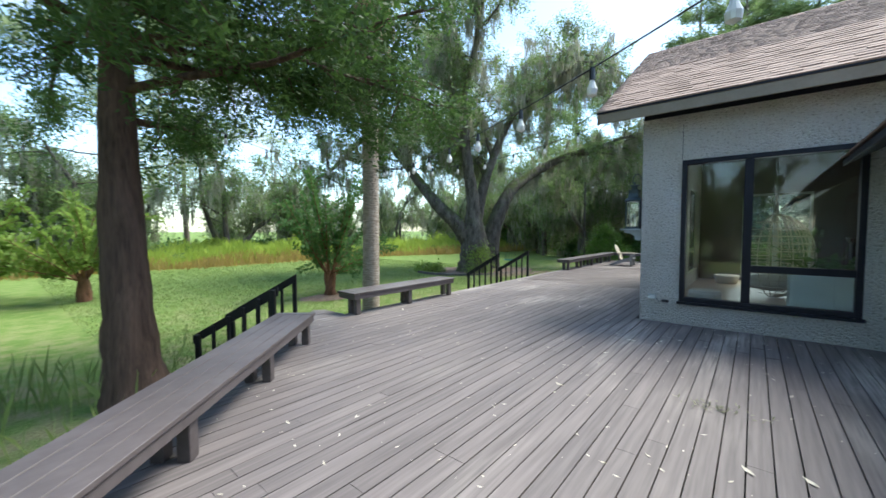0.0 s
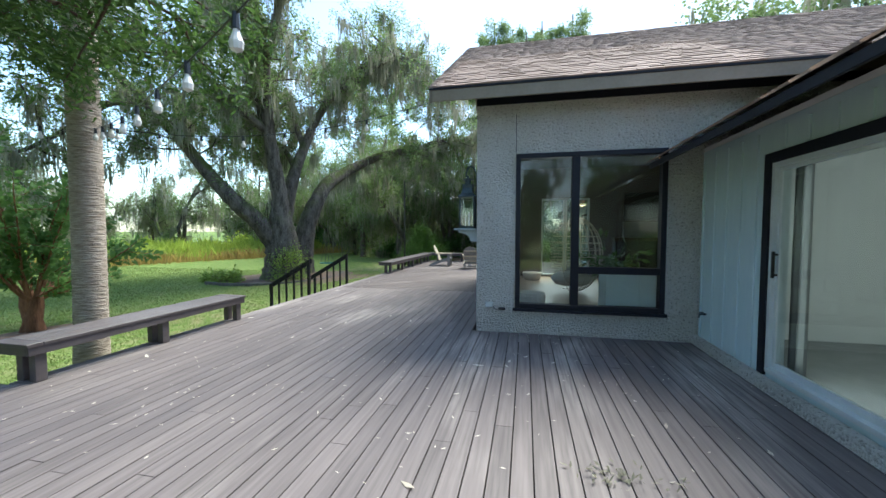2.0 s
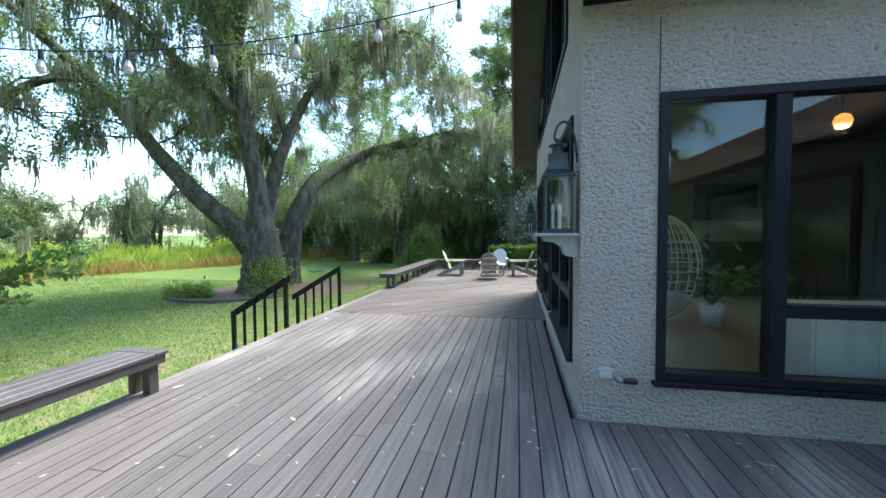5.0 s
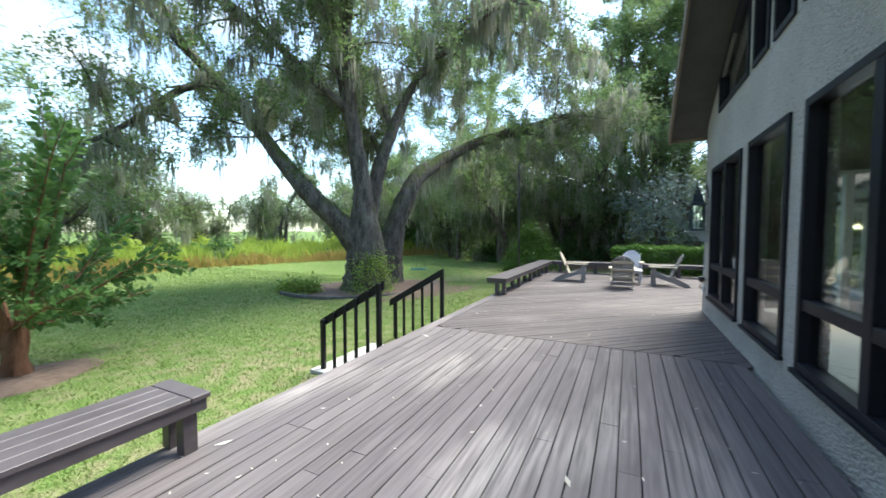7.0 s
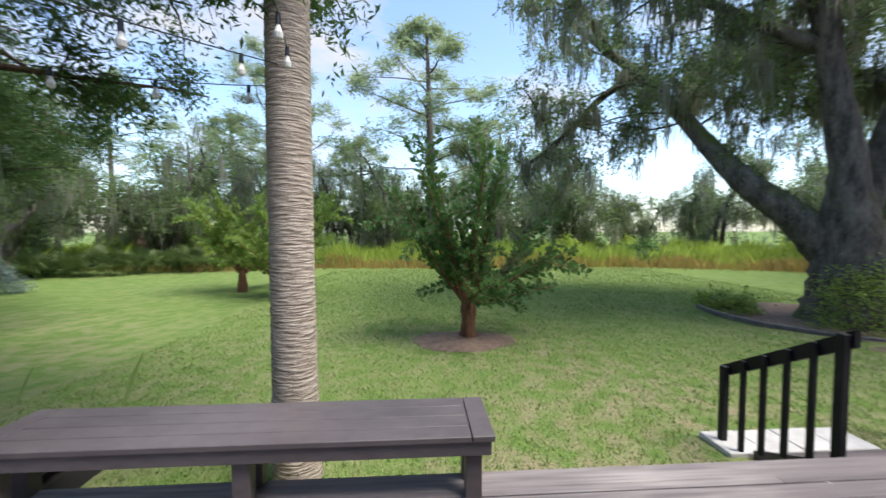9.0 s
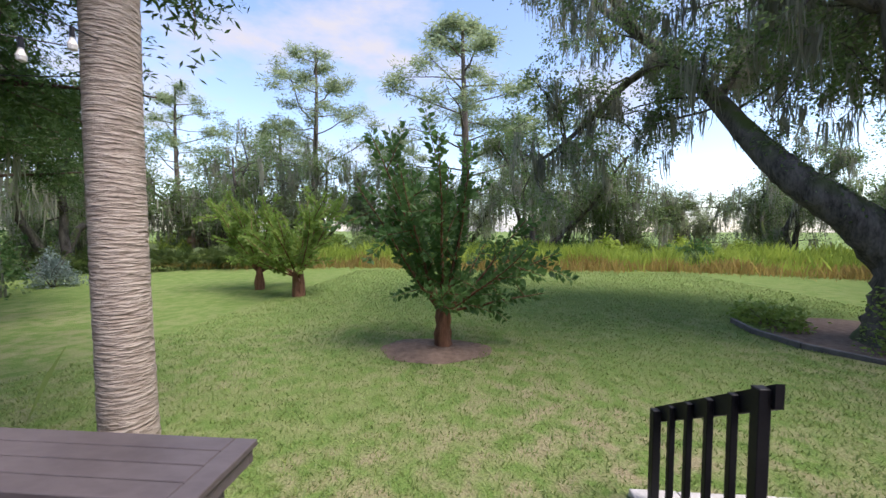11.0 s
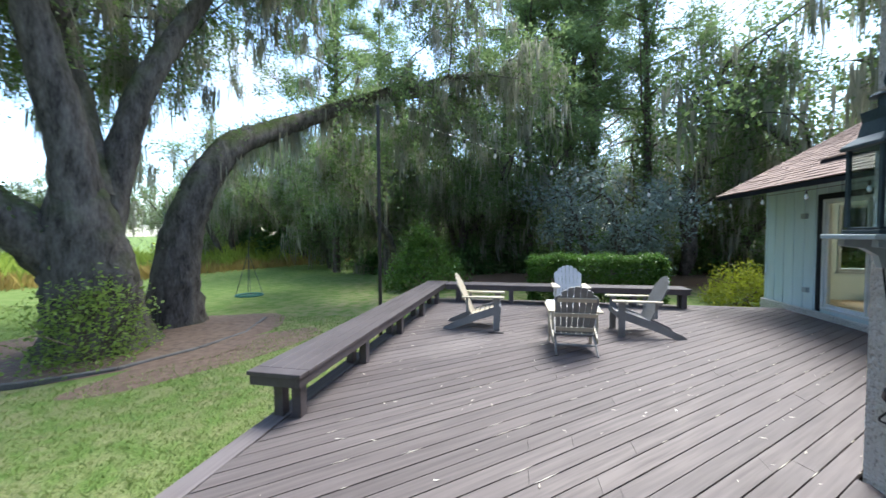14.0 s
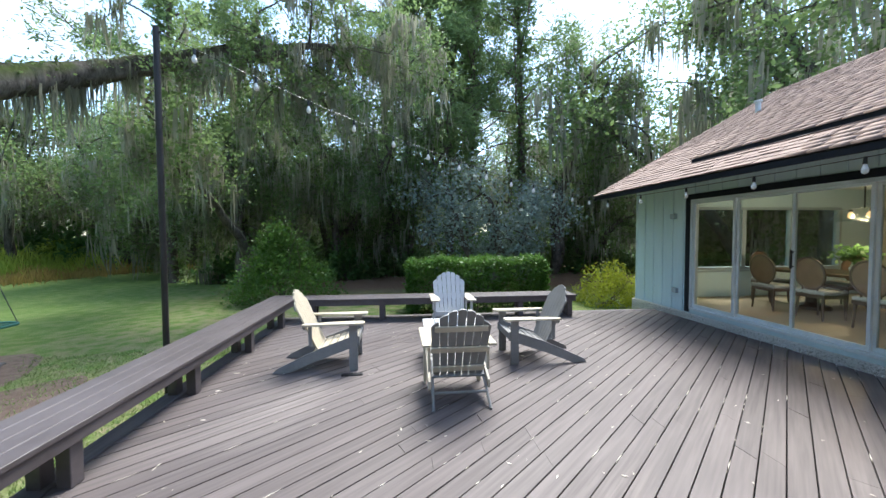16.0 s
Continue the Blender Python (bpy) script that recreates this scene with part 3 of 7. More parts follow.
# the bedroom: board-and-batten wall with a sliding door
DOOR_W = (-4.62, -1.50, 0.17, 2.22)
wall_with_holes("wall_siding", "y", X_IN, -10.5, 0.0, -0.7, 2.62, [DOOR_W], 0.15, SIDING, "blue-grey board siding beside the sliding door")
wall_with_holes("wall_bedroom_back", "y", 7.0, -10.5, 0.0, -0.7, 2.62, [], 0.15, WHITE_PAINT, "white bedroom wall")
wall_with_holes("wall_bedroom_end", "x", -10.5, X_IN + 0.15, 7.0, -0.7, 2.62, [], 0.15, WHITE_PAINT, "white bedroom end wall")
wall_with_holes("wall_bedroom_lining", "x", -0.030, X_IN + 0.154, 6.996, 0.122, 2.62, [], 0.026, WHITE_PAINT, "white plaster lining of the bedroom")
# the dining wing
DOOR_D = (8.92, 12.68, 0.17, 2.22)
wall_with_holes("wall_wing", "y", WING_X, Y_END, WING_END, -0.7, 2.62, [DOOR_D], 0.15, SIDING, "blue-grey board siding of the dining wing")
wall_with_holes("wall_wing_end", "x", WING_END - 0.15, WING_X + 0.15, 9.2, -0.7, 2.62, [(4.6, 8.4, 0.75, 2.2)], 0.15, SIDING, "blue-grey end wall with a long window")
wall_with_holes("wall_wing_back", "y", 9.2, Y_END, WING_END, -0.7, 2.62, [], 0.15, WARM_WALL, "cream dining room wall")


def floor_slab(name, lo, hi, mat, label):
    place(name, bm_data(name, boxes((lo, hi)), mat), label=label, category="floor", kind="structure")


floor_slab("floor_living", (WT, WT, -0.3), (8.8, Y_END - WT, 0.06), FLOOR_WOOD, "light oak floor of the living room")
floor_slab("floor_bedroom", (X_IN + 0.15, -10.35, -0.3), (7.0, -0.002, 0.12), CARPET, "pale grey carpet of the bedroom")
floor_slab("floor_dining", (WING_X + 0.15, Y_END + 0.002, -0.3), (9.2, WING_END - 0.15, 0.12), FLOOR_WOOD, "light oak floor of the dining room")
for nm, lo, hi in (("ceiling_bedroom", (X_IN + 0.004, -10.5, 2.624), (7.15, -0.004, 2.68)), ("ceiling_dining", (WING_X + 0.004, Y_END + 0.004, 2.624), (9.35, WING_END, 2.68))):
    place(nm, bm_data(nm, boxes((lo, hi)), WHITE_PAINT), label="flat white plaster ceiling", category="ceiling", kind="structure")


def battens():
    """Upright battens on the board siding and the plinth under it."""
    def row(name, x, places, z0, z1, label):
        bm = bmesh.new()
        for y in places:
            box(bm, (x - 0.018, y - 0.021, z0), (x + 0.002, y + 0.021, z1), None, 0.004)
        place(name, bm_data(name, bm, SIDING), label=label, category="trim", kind="structure")
    row("trim_battens_bedroom", X_IN, [-0.06 - 0.295 * i for i in range(5)], 0.12, 2.55, "blue-grey upright battens on the siding")
    row("trim_battens_over_door", X_IN, [-1.66 - 0.30 * i for i in range(11)], 2.34, 2.55, "short blue-grey battens above the door")
    row("trim_battens_bedroom_end", X_IN, [-4.9 - 0.295 * i for i in range(19)], 0.12, 2.55, "blue-grey upright battens on the siding")
    row("trim_battens_wing", WING_X, [WING_END - 0.03 - 0.29 * i for i in range(6)], 0.0, 2.55, "blue-grey upright battens on the wing")
    row("trim_battens_over_glass", WING_X, [12.60 - 0.30 * i for i in range(13)], 2.34, 2.55, "short battens above the glass doors")
    row("trim_battens_wing_near", WING_X, [8.6 - 0.295 * i for i in range(6)], 0.1, 2.55, "blue-grey upright battens near the corner")
    for nm, lo, hi in (("trim_plinth_bedroom", (X_IN - 0.09, -10.5, -0.6), (X_IN - 0.003, -0.003, 0.115)), ("trim_plinth_wing", (WING_X - 0.09, Y_END + 0.003, -0.6), (WING_X - 0.003, WING_END, 0.105))):
        place(nm, bm_data(nm, boxes((lo, hi), bevel=0.012), STUCCO), label="low pebble-dash plinth under the siding", category="plinth", kind="structure")


battens()


# ---- roofs ----
def slope_shingles(parent, origin, across, up, width, height, near=None, course=0.135, tab=0.30, seed=1, trim=None):
    """Courses of overlapping tabs on a slope; those in the near stretch are single pieces, the rest one mesh."""
    rng = np.random.default_rng(seed)
    o, a, u = Vector(origin), Vector(across).normalized(), Vector(up).normalized()
    nrm = a.cross(u).normalized()
    if nrm.z < 0:
        nrm = -nrm
    def tab_verts(s0, s1, t0, t1, lift):
        q = []
        for h0, h1 in ((0.0, 0.0), (lift, 0.004)):
            q += [o + a * s0 + u * t0 + nrm * h0, o + a * s1 + u * t0 + nrm * h0, o + a * s1 + u * t1 + nrm * h1, o + a * s0 + u * t1 + nrm * h1]
        return [tuple(v) for v in q]
    quads = [(0, 1, 2, 3), (4, 5, 6, 7), (0, 1, 5, 4), (1, 2, 6, 5), (2, 3, 7, 6), (3, 0, 4, 7)]
    vs, fs, singles = [], [], 0
    rows = int(height / course)
    for r in range(rows):
        t0, t1 = r * course, min(height, (r + 1.35) * course)
        s = -rng.uniform(0, tab)
        while s < width:
            w = tab * rng.uniform(0.55, 1.1)
            s0, s1 = max(0.0, s), min(width, s + w - 0.006)
            s += w
            if s1 - s0 < 0.03:
                continue
            q = tab_verts(s0, s1, max(0.0, t0 + rng.uniform(-0.012, 0.006)), t1, 0.012 + rng.uniform(0, 0.012))
            if near and near[0] < s0 < near[1] and r < near[2] and singles < 290:
                place("shingle", mesh_data("shingle", q, quads, SHINGLE), parent)
                singles += 1
            else:
                k = len(vs)
                vs += q
                fs += [tuple(i + k for i in f) for f in quads]
    place("shingles", mesh_data("shingles", np.array(vs), np.array(fs), SHINGLE), parent, kind="stuff")


def great_roof():
    top = base("roof_living", pose(0, 0, 0), "brown shingled gable roof with a taupe fascia", "roof", kind="structure")
    x0, x1, far = -0.62, 9.3, 2 * RIDGE_Y - EAVE_Y
    bm = bmesh.new()
    for ya, yb in ((EAVE_Y, RIDGE_Y), (far, RIDGE_Y)):
        za, zb = EAVE_Z, RIDGE_Z
        prism(bm, [(ya, za - 0.14), (ya, za - 0.02), (yb, zb - 0.02), (yb, zb - 0.14)], 0, x0 + 0.02, x1)
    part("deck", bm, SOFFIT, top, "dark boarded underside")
    bm = bmesh.new()
    box(bm, (x0, EAVE_Y - 0.03, EAVE_Z - 0.20), (x1, EAVE_Y - 0.002, EAVE_Z - 0.035), None, 0.004)
    box(bm, (x0, far + 0.002, EAVE_Z - 0.20), (x1, far + 0.03, EAVE_Z - 0.035), None, 0.004)
    part("fascia", bm, FASCIA, top, "taupe painted fascia board")
    bm = bmesh.new()
    for ya, yb in ((EAVE_Y - 0.03, RIDGE_Y), (far + 0.03, RIDGE_Y)):
        prism(bm, [(ya, EAVE_Z - 0.22), (ya, EAVE_Z - 0.03), (yb, RIDGE_Z - 0.012), (yb, RIDGE_Z - 0.20)], 0, x0 - 0.025, x0 + 0.018)
    part("barge_board", bm, FASCIA, top, "taupe barge board along the gable")
    # near-black strip added for the shadow of the overhanging shingles
    bm = bmesh.new()
    box(bm, (x0 - 0.03, EAVE_Y - 0.045, EAVE_Z - 0.034), (x1, EAVE_Y + 0.05, EAVE_Z - 0.008))
    part("drip_edge", bm, DARK_TRIM, top, "dark strip painted as the shadow below the shingle edge")
    bm = boxes(((0.0, -0.035, 3.455), (X_IN - 0.004, -0.003, 3.60)), ((X_IN, -0.035, 3.455), (9.0, -0.003, 3.60)))
    part("frieze_board", bm, DARK_TRIM, top, "near-black frieze board under the eave")
    up = Vector((0, RIDGE_Y - EAVE_Y, RIDGE_Z - EAVE_Z))
    slope_shingles(top, (x0 - 0.03, EAVE_Y - 0.05, EAVE_Z - 0.008), (1, 0, 0), up, x1 - x0 + 0.03, up.length + 0.04, near=(0, 4.2, 22), seed=3)
    up2 = Vector((0, -(RIDGE_Y - EAVE_Y), RIDGE_Z - EAVE_Z))
    slope_shingles(top, (x0 - 0.03, far + 0.05, EAVE_Z - 0.008), (1, 0, 0), up2, x1 - x0 + 0.03, up2.length + 0.04, seed=4)


def low_roof(name, x_eave, z_eave, y0, y1, x_ridge, pitch, label, seed, near, step=None):
    top = base(name, pose(0, 0, 0), label, "roof", kind="structure")
    zr = z_eave + (x_ridge - x_eave) * pitch
    bm = prism(bmesh.new(), [(x_eave, z_eave - 0.09), (x_eave, z_eave - 0.02), (x_ridge, zr - 0.02), (2 * x_ridge - x_eave, z_eave - 0.02), (2 * x_ridge - x_eave, z_eave - 0.09), (x_ridge, zr - 0.09)], 1, y0, y1)
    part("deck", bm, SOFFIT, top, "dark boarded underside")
    part("fascia", boxes(((x_eave - 0.03, y0, z_eave - 0.105), (x_eave - 0.002, y1, z_eave - 0.03)), bevel=0.004), DARK_TRIM, top, "near-black fascia board")
    up = Vector((x_ridge - x_eave, 0, zr - z_eave))
    slope_shingles(top, (x_eave - 0.05, y0 - 0.02, z_eave - 0.012), (0, 1, 0), up, y1 - y0 + 0.04, up.length + 0.06, near=near, seed=seed)
    if step:
        a, b, s0, s1 = step
        part("upper_layer", prism(bmesh.new(), [(a, z_eave + (a - x_eave) * pitch), (a, z_eave + (a - x_eave) * pitch + 0.085), (b, z_eave + (b - x_eave) * pitch + 0.03), (b, z_eave + (b - x_eave) * pitch)], 1, s0, s1), DARK_TRIM, top, "dark edge of the raised upper roof layer")
        hi = Vector((b - a, 0, (b - a) * pitch - 0.055))
        slope_shingles(top, (a - 0.02, s0, z_eave + (a - x_eave) * pitch + 0.088), (0, 1, 0), hi, s1 - s0, hi.length, seed=seed + 9)
    return top


great_roof()
low_roof("roof_bedroom", 2.44, 2.52, -10.9, -0.045, 5.2, 0.56, "low brown shingled roof over the bedroom", 5, (8.2, 10.85, 10))
low_roof("roof_wing", 2.42, 2.47, Y_END + 0.27, 14.55, 7.05, 0.56, "brown shingled roof of the dining wing", 6, (2.5, 7.2, 16), (3.0, 5.6, Y_END + 0.30, 12.3))
place("wall_wing_gable", bm_data("wall_wing_gable", prism(bmesh.new(), [(WING_X, 2.62), (9.35, 2.62), (7.05, 4.6)], 1, WING_END - 0.15, WING_END - 0.01), SIDING), label="blue-grey gable of the dining wing", category="wall", kind="structure")
part("vent_pipe", cyl(cyl(bmesh.new(), (5.35, 13.4, 4.0), (5.35, 13.4, 4.32), 0.05), (5.35, 13.4, 4.32), (5.35, 13.4, 4.36), 0.075), ALU, bpy.data.objects["roof_wing"], "short grey vent pipe")


# ---- windows and doors ----
def glazed(name, along, fixed, a, b, z0, z1, uprights, rails, mat, label, inset=0.05, bar=0.07, depth=0.11, panes=True, sill=True):
    """A framed window: outer frame, uprights at places, rails as (from, to, z), a pane in each opening."""
    top = base(name, pose(0, 0, 0), label, "window", kind="structure")
    def span(lo, hi, d0, d1):
        if along == "x":
            return (lo[0], fixed + d0, lo[1]), (hi[0], fixed + d1, hi[1])
        return (fixed + d0, lo[0], lo[1]), (fixed + d1, hi[0], hi[1])
    d0, d1 = -0.03, depth
    bm = bmesh.new()
    for lo, hi in (((a, z0), (a + bar, z1)), ((b - bar, z0), (b, z1)), ((a + bar, z0), (b - bar, z0 + bar)), ((a + bar, z1 - bar), (b - bar, z1))):
        box(bm, *span(lo, hi, d0, d1), None, 0.005)
    part("window_frame", bm, mat, top)
    for u in uprights:
        part("mullion", box(bmesh.new(), *span((u - 0.055, z0 + bar), (u + 0.055, z1 - bar), d0 + 0.012, d1 - 0.004), None, 0.005), mat, top)
    for lo, hi, z in rails:
        part("transom", box(bmesh.new(), *span((lo, z - 0.05), (hi, z + 0.05), d0 + 0.016, d1 - 0.008), None, 0.005), mat, top)
    if sill:
        part("window_sill", box(bmesh.new(), *span((a - 0.03, z0 - 0.045), (b + 0.03, z0 - 0.002), -0.06, 0.0), None, 0.006), mat, top)
    cols = [a + bar] + sorted(uprights) + [b - bar]
    for c, d in zip(cols, cols[1:]):
        zs = [z0 + bar] + sorted(z for lo, hi, z in rails if lo - 0.06 <= c and d <= hi + 0.06) + [z1 - bar]
        for e, f in zip(zs, zs[1:]):
            p = part("pane", box(bmesh.new(), *span((c - 0.01, e - 0.01), (d + 0.01, f + 0.01), inset, inset + 0.006)), GLASS, top)
            p.visible_shadow = False
    return top


glazed("window_1", "x", 0.0, *WIN_S, [1.45], [(1.45, 2.60, 0.98)], DARK_TRIM, "black-framed picture window in the pebble-dash wall")
glazed("window_2", "y", 0.0, *WIN_W[0], [1.45], [(0.49, 1.45, 0.97), (1.45, 2.44, 0.97)], DARK_TRIM, "black-framed double window facing the lawn")
glazed("window_3", "y", 0.0, *WIN_W[1], [], [(2.92, 4.14, 0.97)], DARK_TRIM, "black-framed single window facing the lawn")
glazed("window_4", "y", 0.0, *WIN_W[2], [5.52], [(4.62, 5.52, 0.97), (5.52, 6.44, 0.97)], DARK_TRIM, "black-framed double window by the far corner")


def gable_lights():
    for i, (a, b) in enumerate(((0.9, 2.66), (2.86, 3.44), (3.60, 4.18), (4.38, 6.14))):
        top = base("window_%d" % (i + 5), pose(0, 0, 0), "slanted black-framed light under the gable", "window", kind="structure")
        outer = [(a, 3.60), (b, 3.60), (b, rake(b) - 0.30), (a, rake(a) - 0.30)]
        cx, cz = sum(p[0] for p in outer) / 4, sum(p[1] for p in outer) / 4
        def inner(p, k):
            return (p[0] + (k if p[0] < cx else -k), p[1] + (k if p[1] < cz else -k * 1.15))
        bm = bmesh.new()
        for p, q in zip(outer, outer[1:] + outer[:1]):
            prism(bm, [p, q, inner(q, 0.07), inner(p, 0.07)], 0, -0.025, 0.11)
        part("window_frame", bm, DARK_TRIM, top)
        p = part("pane", prism(bmesh.new(), [inner(q, 0.06) for q in outer], 0, 0.05, 0.056), GLASS, top)
        p.visible_shadow = False


gable_lights()


def sliding_door(name, fixed, y0, y1, z0, z1, posts, handle_at, label):
    """Aluminium sliding doors in a wall along y, in a black casing."""
    top = base(name, pose(0, 0, 0), label, "sliding door", kind="structure")
    part("casing", boxes(((fixed - 0.03, y1, z0 - 0.05), (fixed + 0.02, y1 + 0.10, z1 + 0.10)), ((fixed - 0.03, y0 - 0.10, z0 - 0.05), (fixed + 0.02, y0, z1 + 0.10)), ((fixed - 0.03, y0, z1), (fixed + 0.02, y1, z1 + 0.10)), bevel=0.004), DARK_TRIM, top, "black painted casing")
    part("door_frame", boxes(((fixed - 0.015, y0, z0), (fixed + 0.12, y0 + 0.05, z1)), ((fixed - 0.015, y1 - 0.05, z0), (fixed + 0.12, y1, z1)), ((fixed - 0.015, y0 + 0.05, z1 - 0.05), (fixed + 0.12, y1 - 0.05, z1)), ((fixed - 0.04, y0 + 0.05, z0), (fixed + 0.12, y1 - 0.05, z0 + 0.045)), bevel=0.004), ALU, top)
    edges = [y0 + 0.05] + sorted(posts) + [y1 - 0.05]
    for i, (a, b) in enumerate(zip(edges, edges[1:])):
        d = 0.02 if i % 2 else 0.065
        bm = boxes(((fixed + d, a - 0.005, z0 + 0.045), (fixed + d + 0.035, a + 0.035, z1 - 0.05)), ((fixed + d, b - 0.035, z0 + 0.045), (fixed + d + 0.035, b + 0.005, z1 - 0.05)), ((fixed + d, a + 0.035, z0 + 0.045), (fixed + d + 0.035, b - 0.035, z0 + 0.105)), ((fixed + d, a + 0.035, z1 - 0.085), (fixed + d + 0.035, b - 0.035, z1 - 0.05)), bevel=0.003)
        leaf = part("door_panel", bm, ALU, top)
        p = part("pane", boxes(((fixed + d + 0.014, a + 0.028, z0 + 0.098), (fixed + d + 0.02, b - 0.028, z1 - 0.078))), GLASS, leaf)
        p.visible_shadow = False
        if handle_at is not None and abs(handle_at - b) < 0.3:
            part("door_handle", boxes(((fixed + d - 0.05, b - 0.045, 1.10), (fixed + d - 0.03, b - 0.015, 1.36)), ((fixed + d - 0.05, b - 0.04, 1.12), (fixed + d, b - 0.02, 1.14)), ((fixed + d - 0.05, b - 0.04, 1.32), (fixed + d, b - 0.02, 1.34)), bevel=0.004), BLACK, leaf, "black pull handle")
    return top


sliding_door("door_1", X_IN, *DOOR_W, [-3.06], -1.55, "aluminium sliding glass door in a black casing")
sliding_door("door_2", WING_X, *DOOR_D, [9.93, 10.84, 11.76], 10.84, "four-panel aluminium sliding glass doors of the dining room")
glazed("window_9", "x", Y_END - WT, 1.25, 2.75, 0.10, 2.62, [2.0], [], ALU, "wide glazed opening in the far living room wall", sill=False, bar=0.05, depth=0.15)
glazed("window_10", "x", WING_END - 0.15, 4.6, 8.4, 0.75, 2.2, [5.87, 7.13], [], BRACKET, "long low window of the dining room", bar=0.06)


# ---- the deck ----
DECK_X, SEAM_Y, DECK_END = -4.36, 3.76, 13.56
PITCH, GAP = 0.146, 0.010
DIAG_A, DIAG_B = Vector((-5.15, -3.25)), Vector((-1.30, -7.40))      # slanting edge by the first bench


def diag_y(x):
    return DIAG_A.y + (x - DIAG_A.x) * (DIAG_B.y - DIAG_A.y) / (DIAG_B.x - DIAG_A.x)


def deck_base():
    """A near-black slab, painted as shade between the boards and at the edges."""
    bm = bmesh.new()
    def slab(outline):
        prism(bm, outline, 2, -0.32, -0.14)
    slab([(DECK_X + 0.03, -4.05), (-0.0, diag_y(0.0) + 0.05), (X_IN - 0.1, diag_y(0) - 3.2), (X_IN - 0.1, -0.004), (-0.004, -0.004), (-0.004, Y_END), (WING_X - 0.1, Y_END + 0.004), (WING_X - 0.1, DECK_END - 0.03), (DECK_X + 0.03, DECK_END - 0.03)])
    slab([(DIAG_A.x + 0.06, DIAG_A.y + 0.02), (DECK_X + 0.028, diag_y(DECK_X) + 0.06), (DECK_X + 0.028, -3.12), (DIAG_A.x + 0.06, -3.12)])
    top = place("deck", bm_data("deck", bm, GAP_SHADE), label="brown-painted plank deck with worn pale patches", category="deck", kind="structure")
    n = Vector((DIAG_B.y - DIAG_A.y, -(DIAG_B.x - DIAG_A.x))).normalized()
    bm = boxes(((DECK_X - 0.03, -3.10, -0.30), (DECK_X + 0.012, DECK_END, -0.036)), ((DECK_X, DECK_END - 0.012, -0.30), (WING_X - 0.1, DECK_END + 0.03, -0.036)))
    d = (DIAG_B - DIAG_A).normalized()
    ang = math.degrees(math.atan2(d.y, d.x))
    box(bm, (0, -0.03, -0.30), (9.0, 0.012, -0.036), pose(DIAG_A.x, DIAG_A.y, 0, 0, 0, ang))
    part("rim_board", bm, BENCH, top, "dark brown rim board")
    bm = boxes(((DECK_X - 0.035, -3.08, -0.034), (DECK_X + 0.135, DECK_END + 0.03, 0.003)), bevel=0.004)
    part("border_board", bm, DECK, top)
    bm = box(bmesh.new(), (0.0, -0.035, -0.034), (9.0, 0.11, 0.003), pose(DIAG_A.x, DIAG_A.y, 0, 0, 0, ang), 0.004)
    part("border_board", bm, DECK, top)
    part("border_board", boxes(((DECK_X + 0.14, DECK_END - 0.11, -0.034), (WING_X - 0.1, DECK_END + 0.032, 0.002)), bevel=0.004), DECK, top)
    return top


deck = deck_base()


def straight_boards():
    rng = random.Random(5)
    unit = bm_data("board", box(bmesh.new(), (-0.5, -0.5, -0.5), (0.5, 0.5, 0.5)), DECK)
    x = DIAG_A.x + 0.12
    while x < X_IN - 0.02:
        xc = x + PITCH / 2
        lo = max(-10.3, diag_y(xc) + 0.10 if xc < 1.4 else -10.3)
        hi = -3.10 if xc < DECK_X + 0.02 else (SEAM_Y if xc < -0.02 else -0.004)
        if DECK_X - 0.05 < xc < DECK_X + 0.13:
            hi = -3.10
        if hi - lo > 0.15:
            y = lo
            first = True
            while y < hi - 0.01:
                ln = rng.uniform(0.8, 3.9) if first else rng.uniform(3.0, 4.3)
                first = False
                e = min(hi, y + ln)
                if hi - e < 0.5:
                    e = hi
                w = min(PITCH - GAP, X_IN - 0.005 - x)
                m = Matrix.Translation((x + w / 2, (y + e) / 2, -0.018 + rng.uniform(-0.0015, 0.0015))) @ Matrix.Rotation(rng.uniform(-0.004, 0.004), 4, "Y") @ Matrix.Diagonal((w, e - y - 0.004, 0.036, 1))
                place("board", unit, deck, m)
                y = e
        x += PITCH


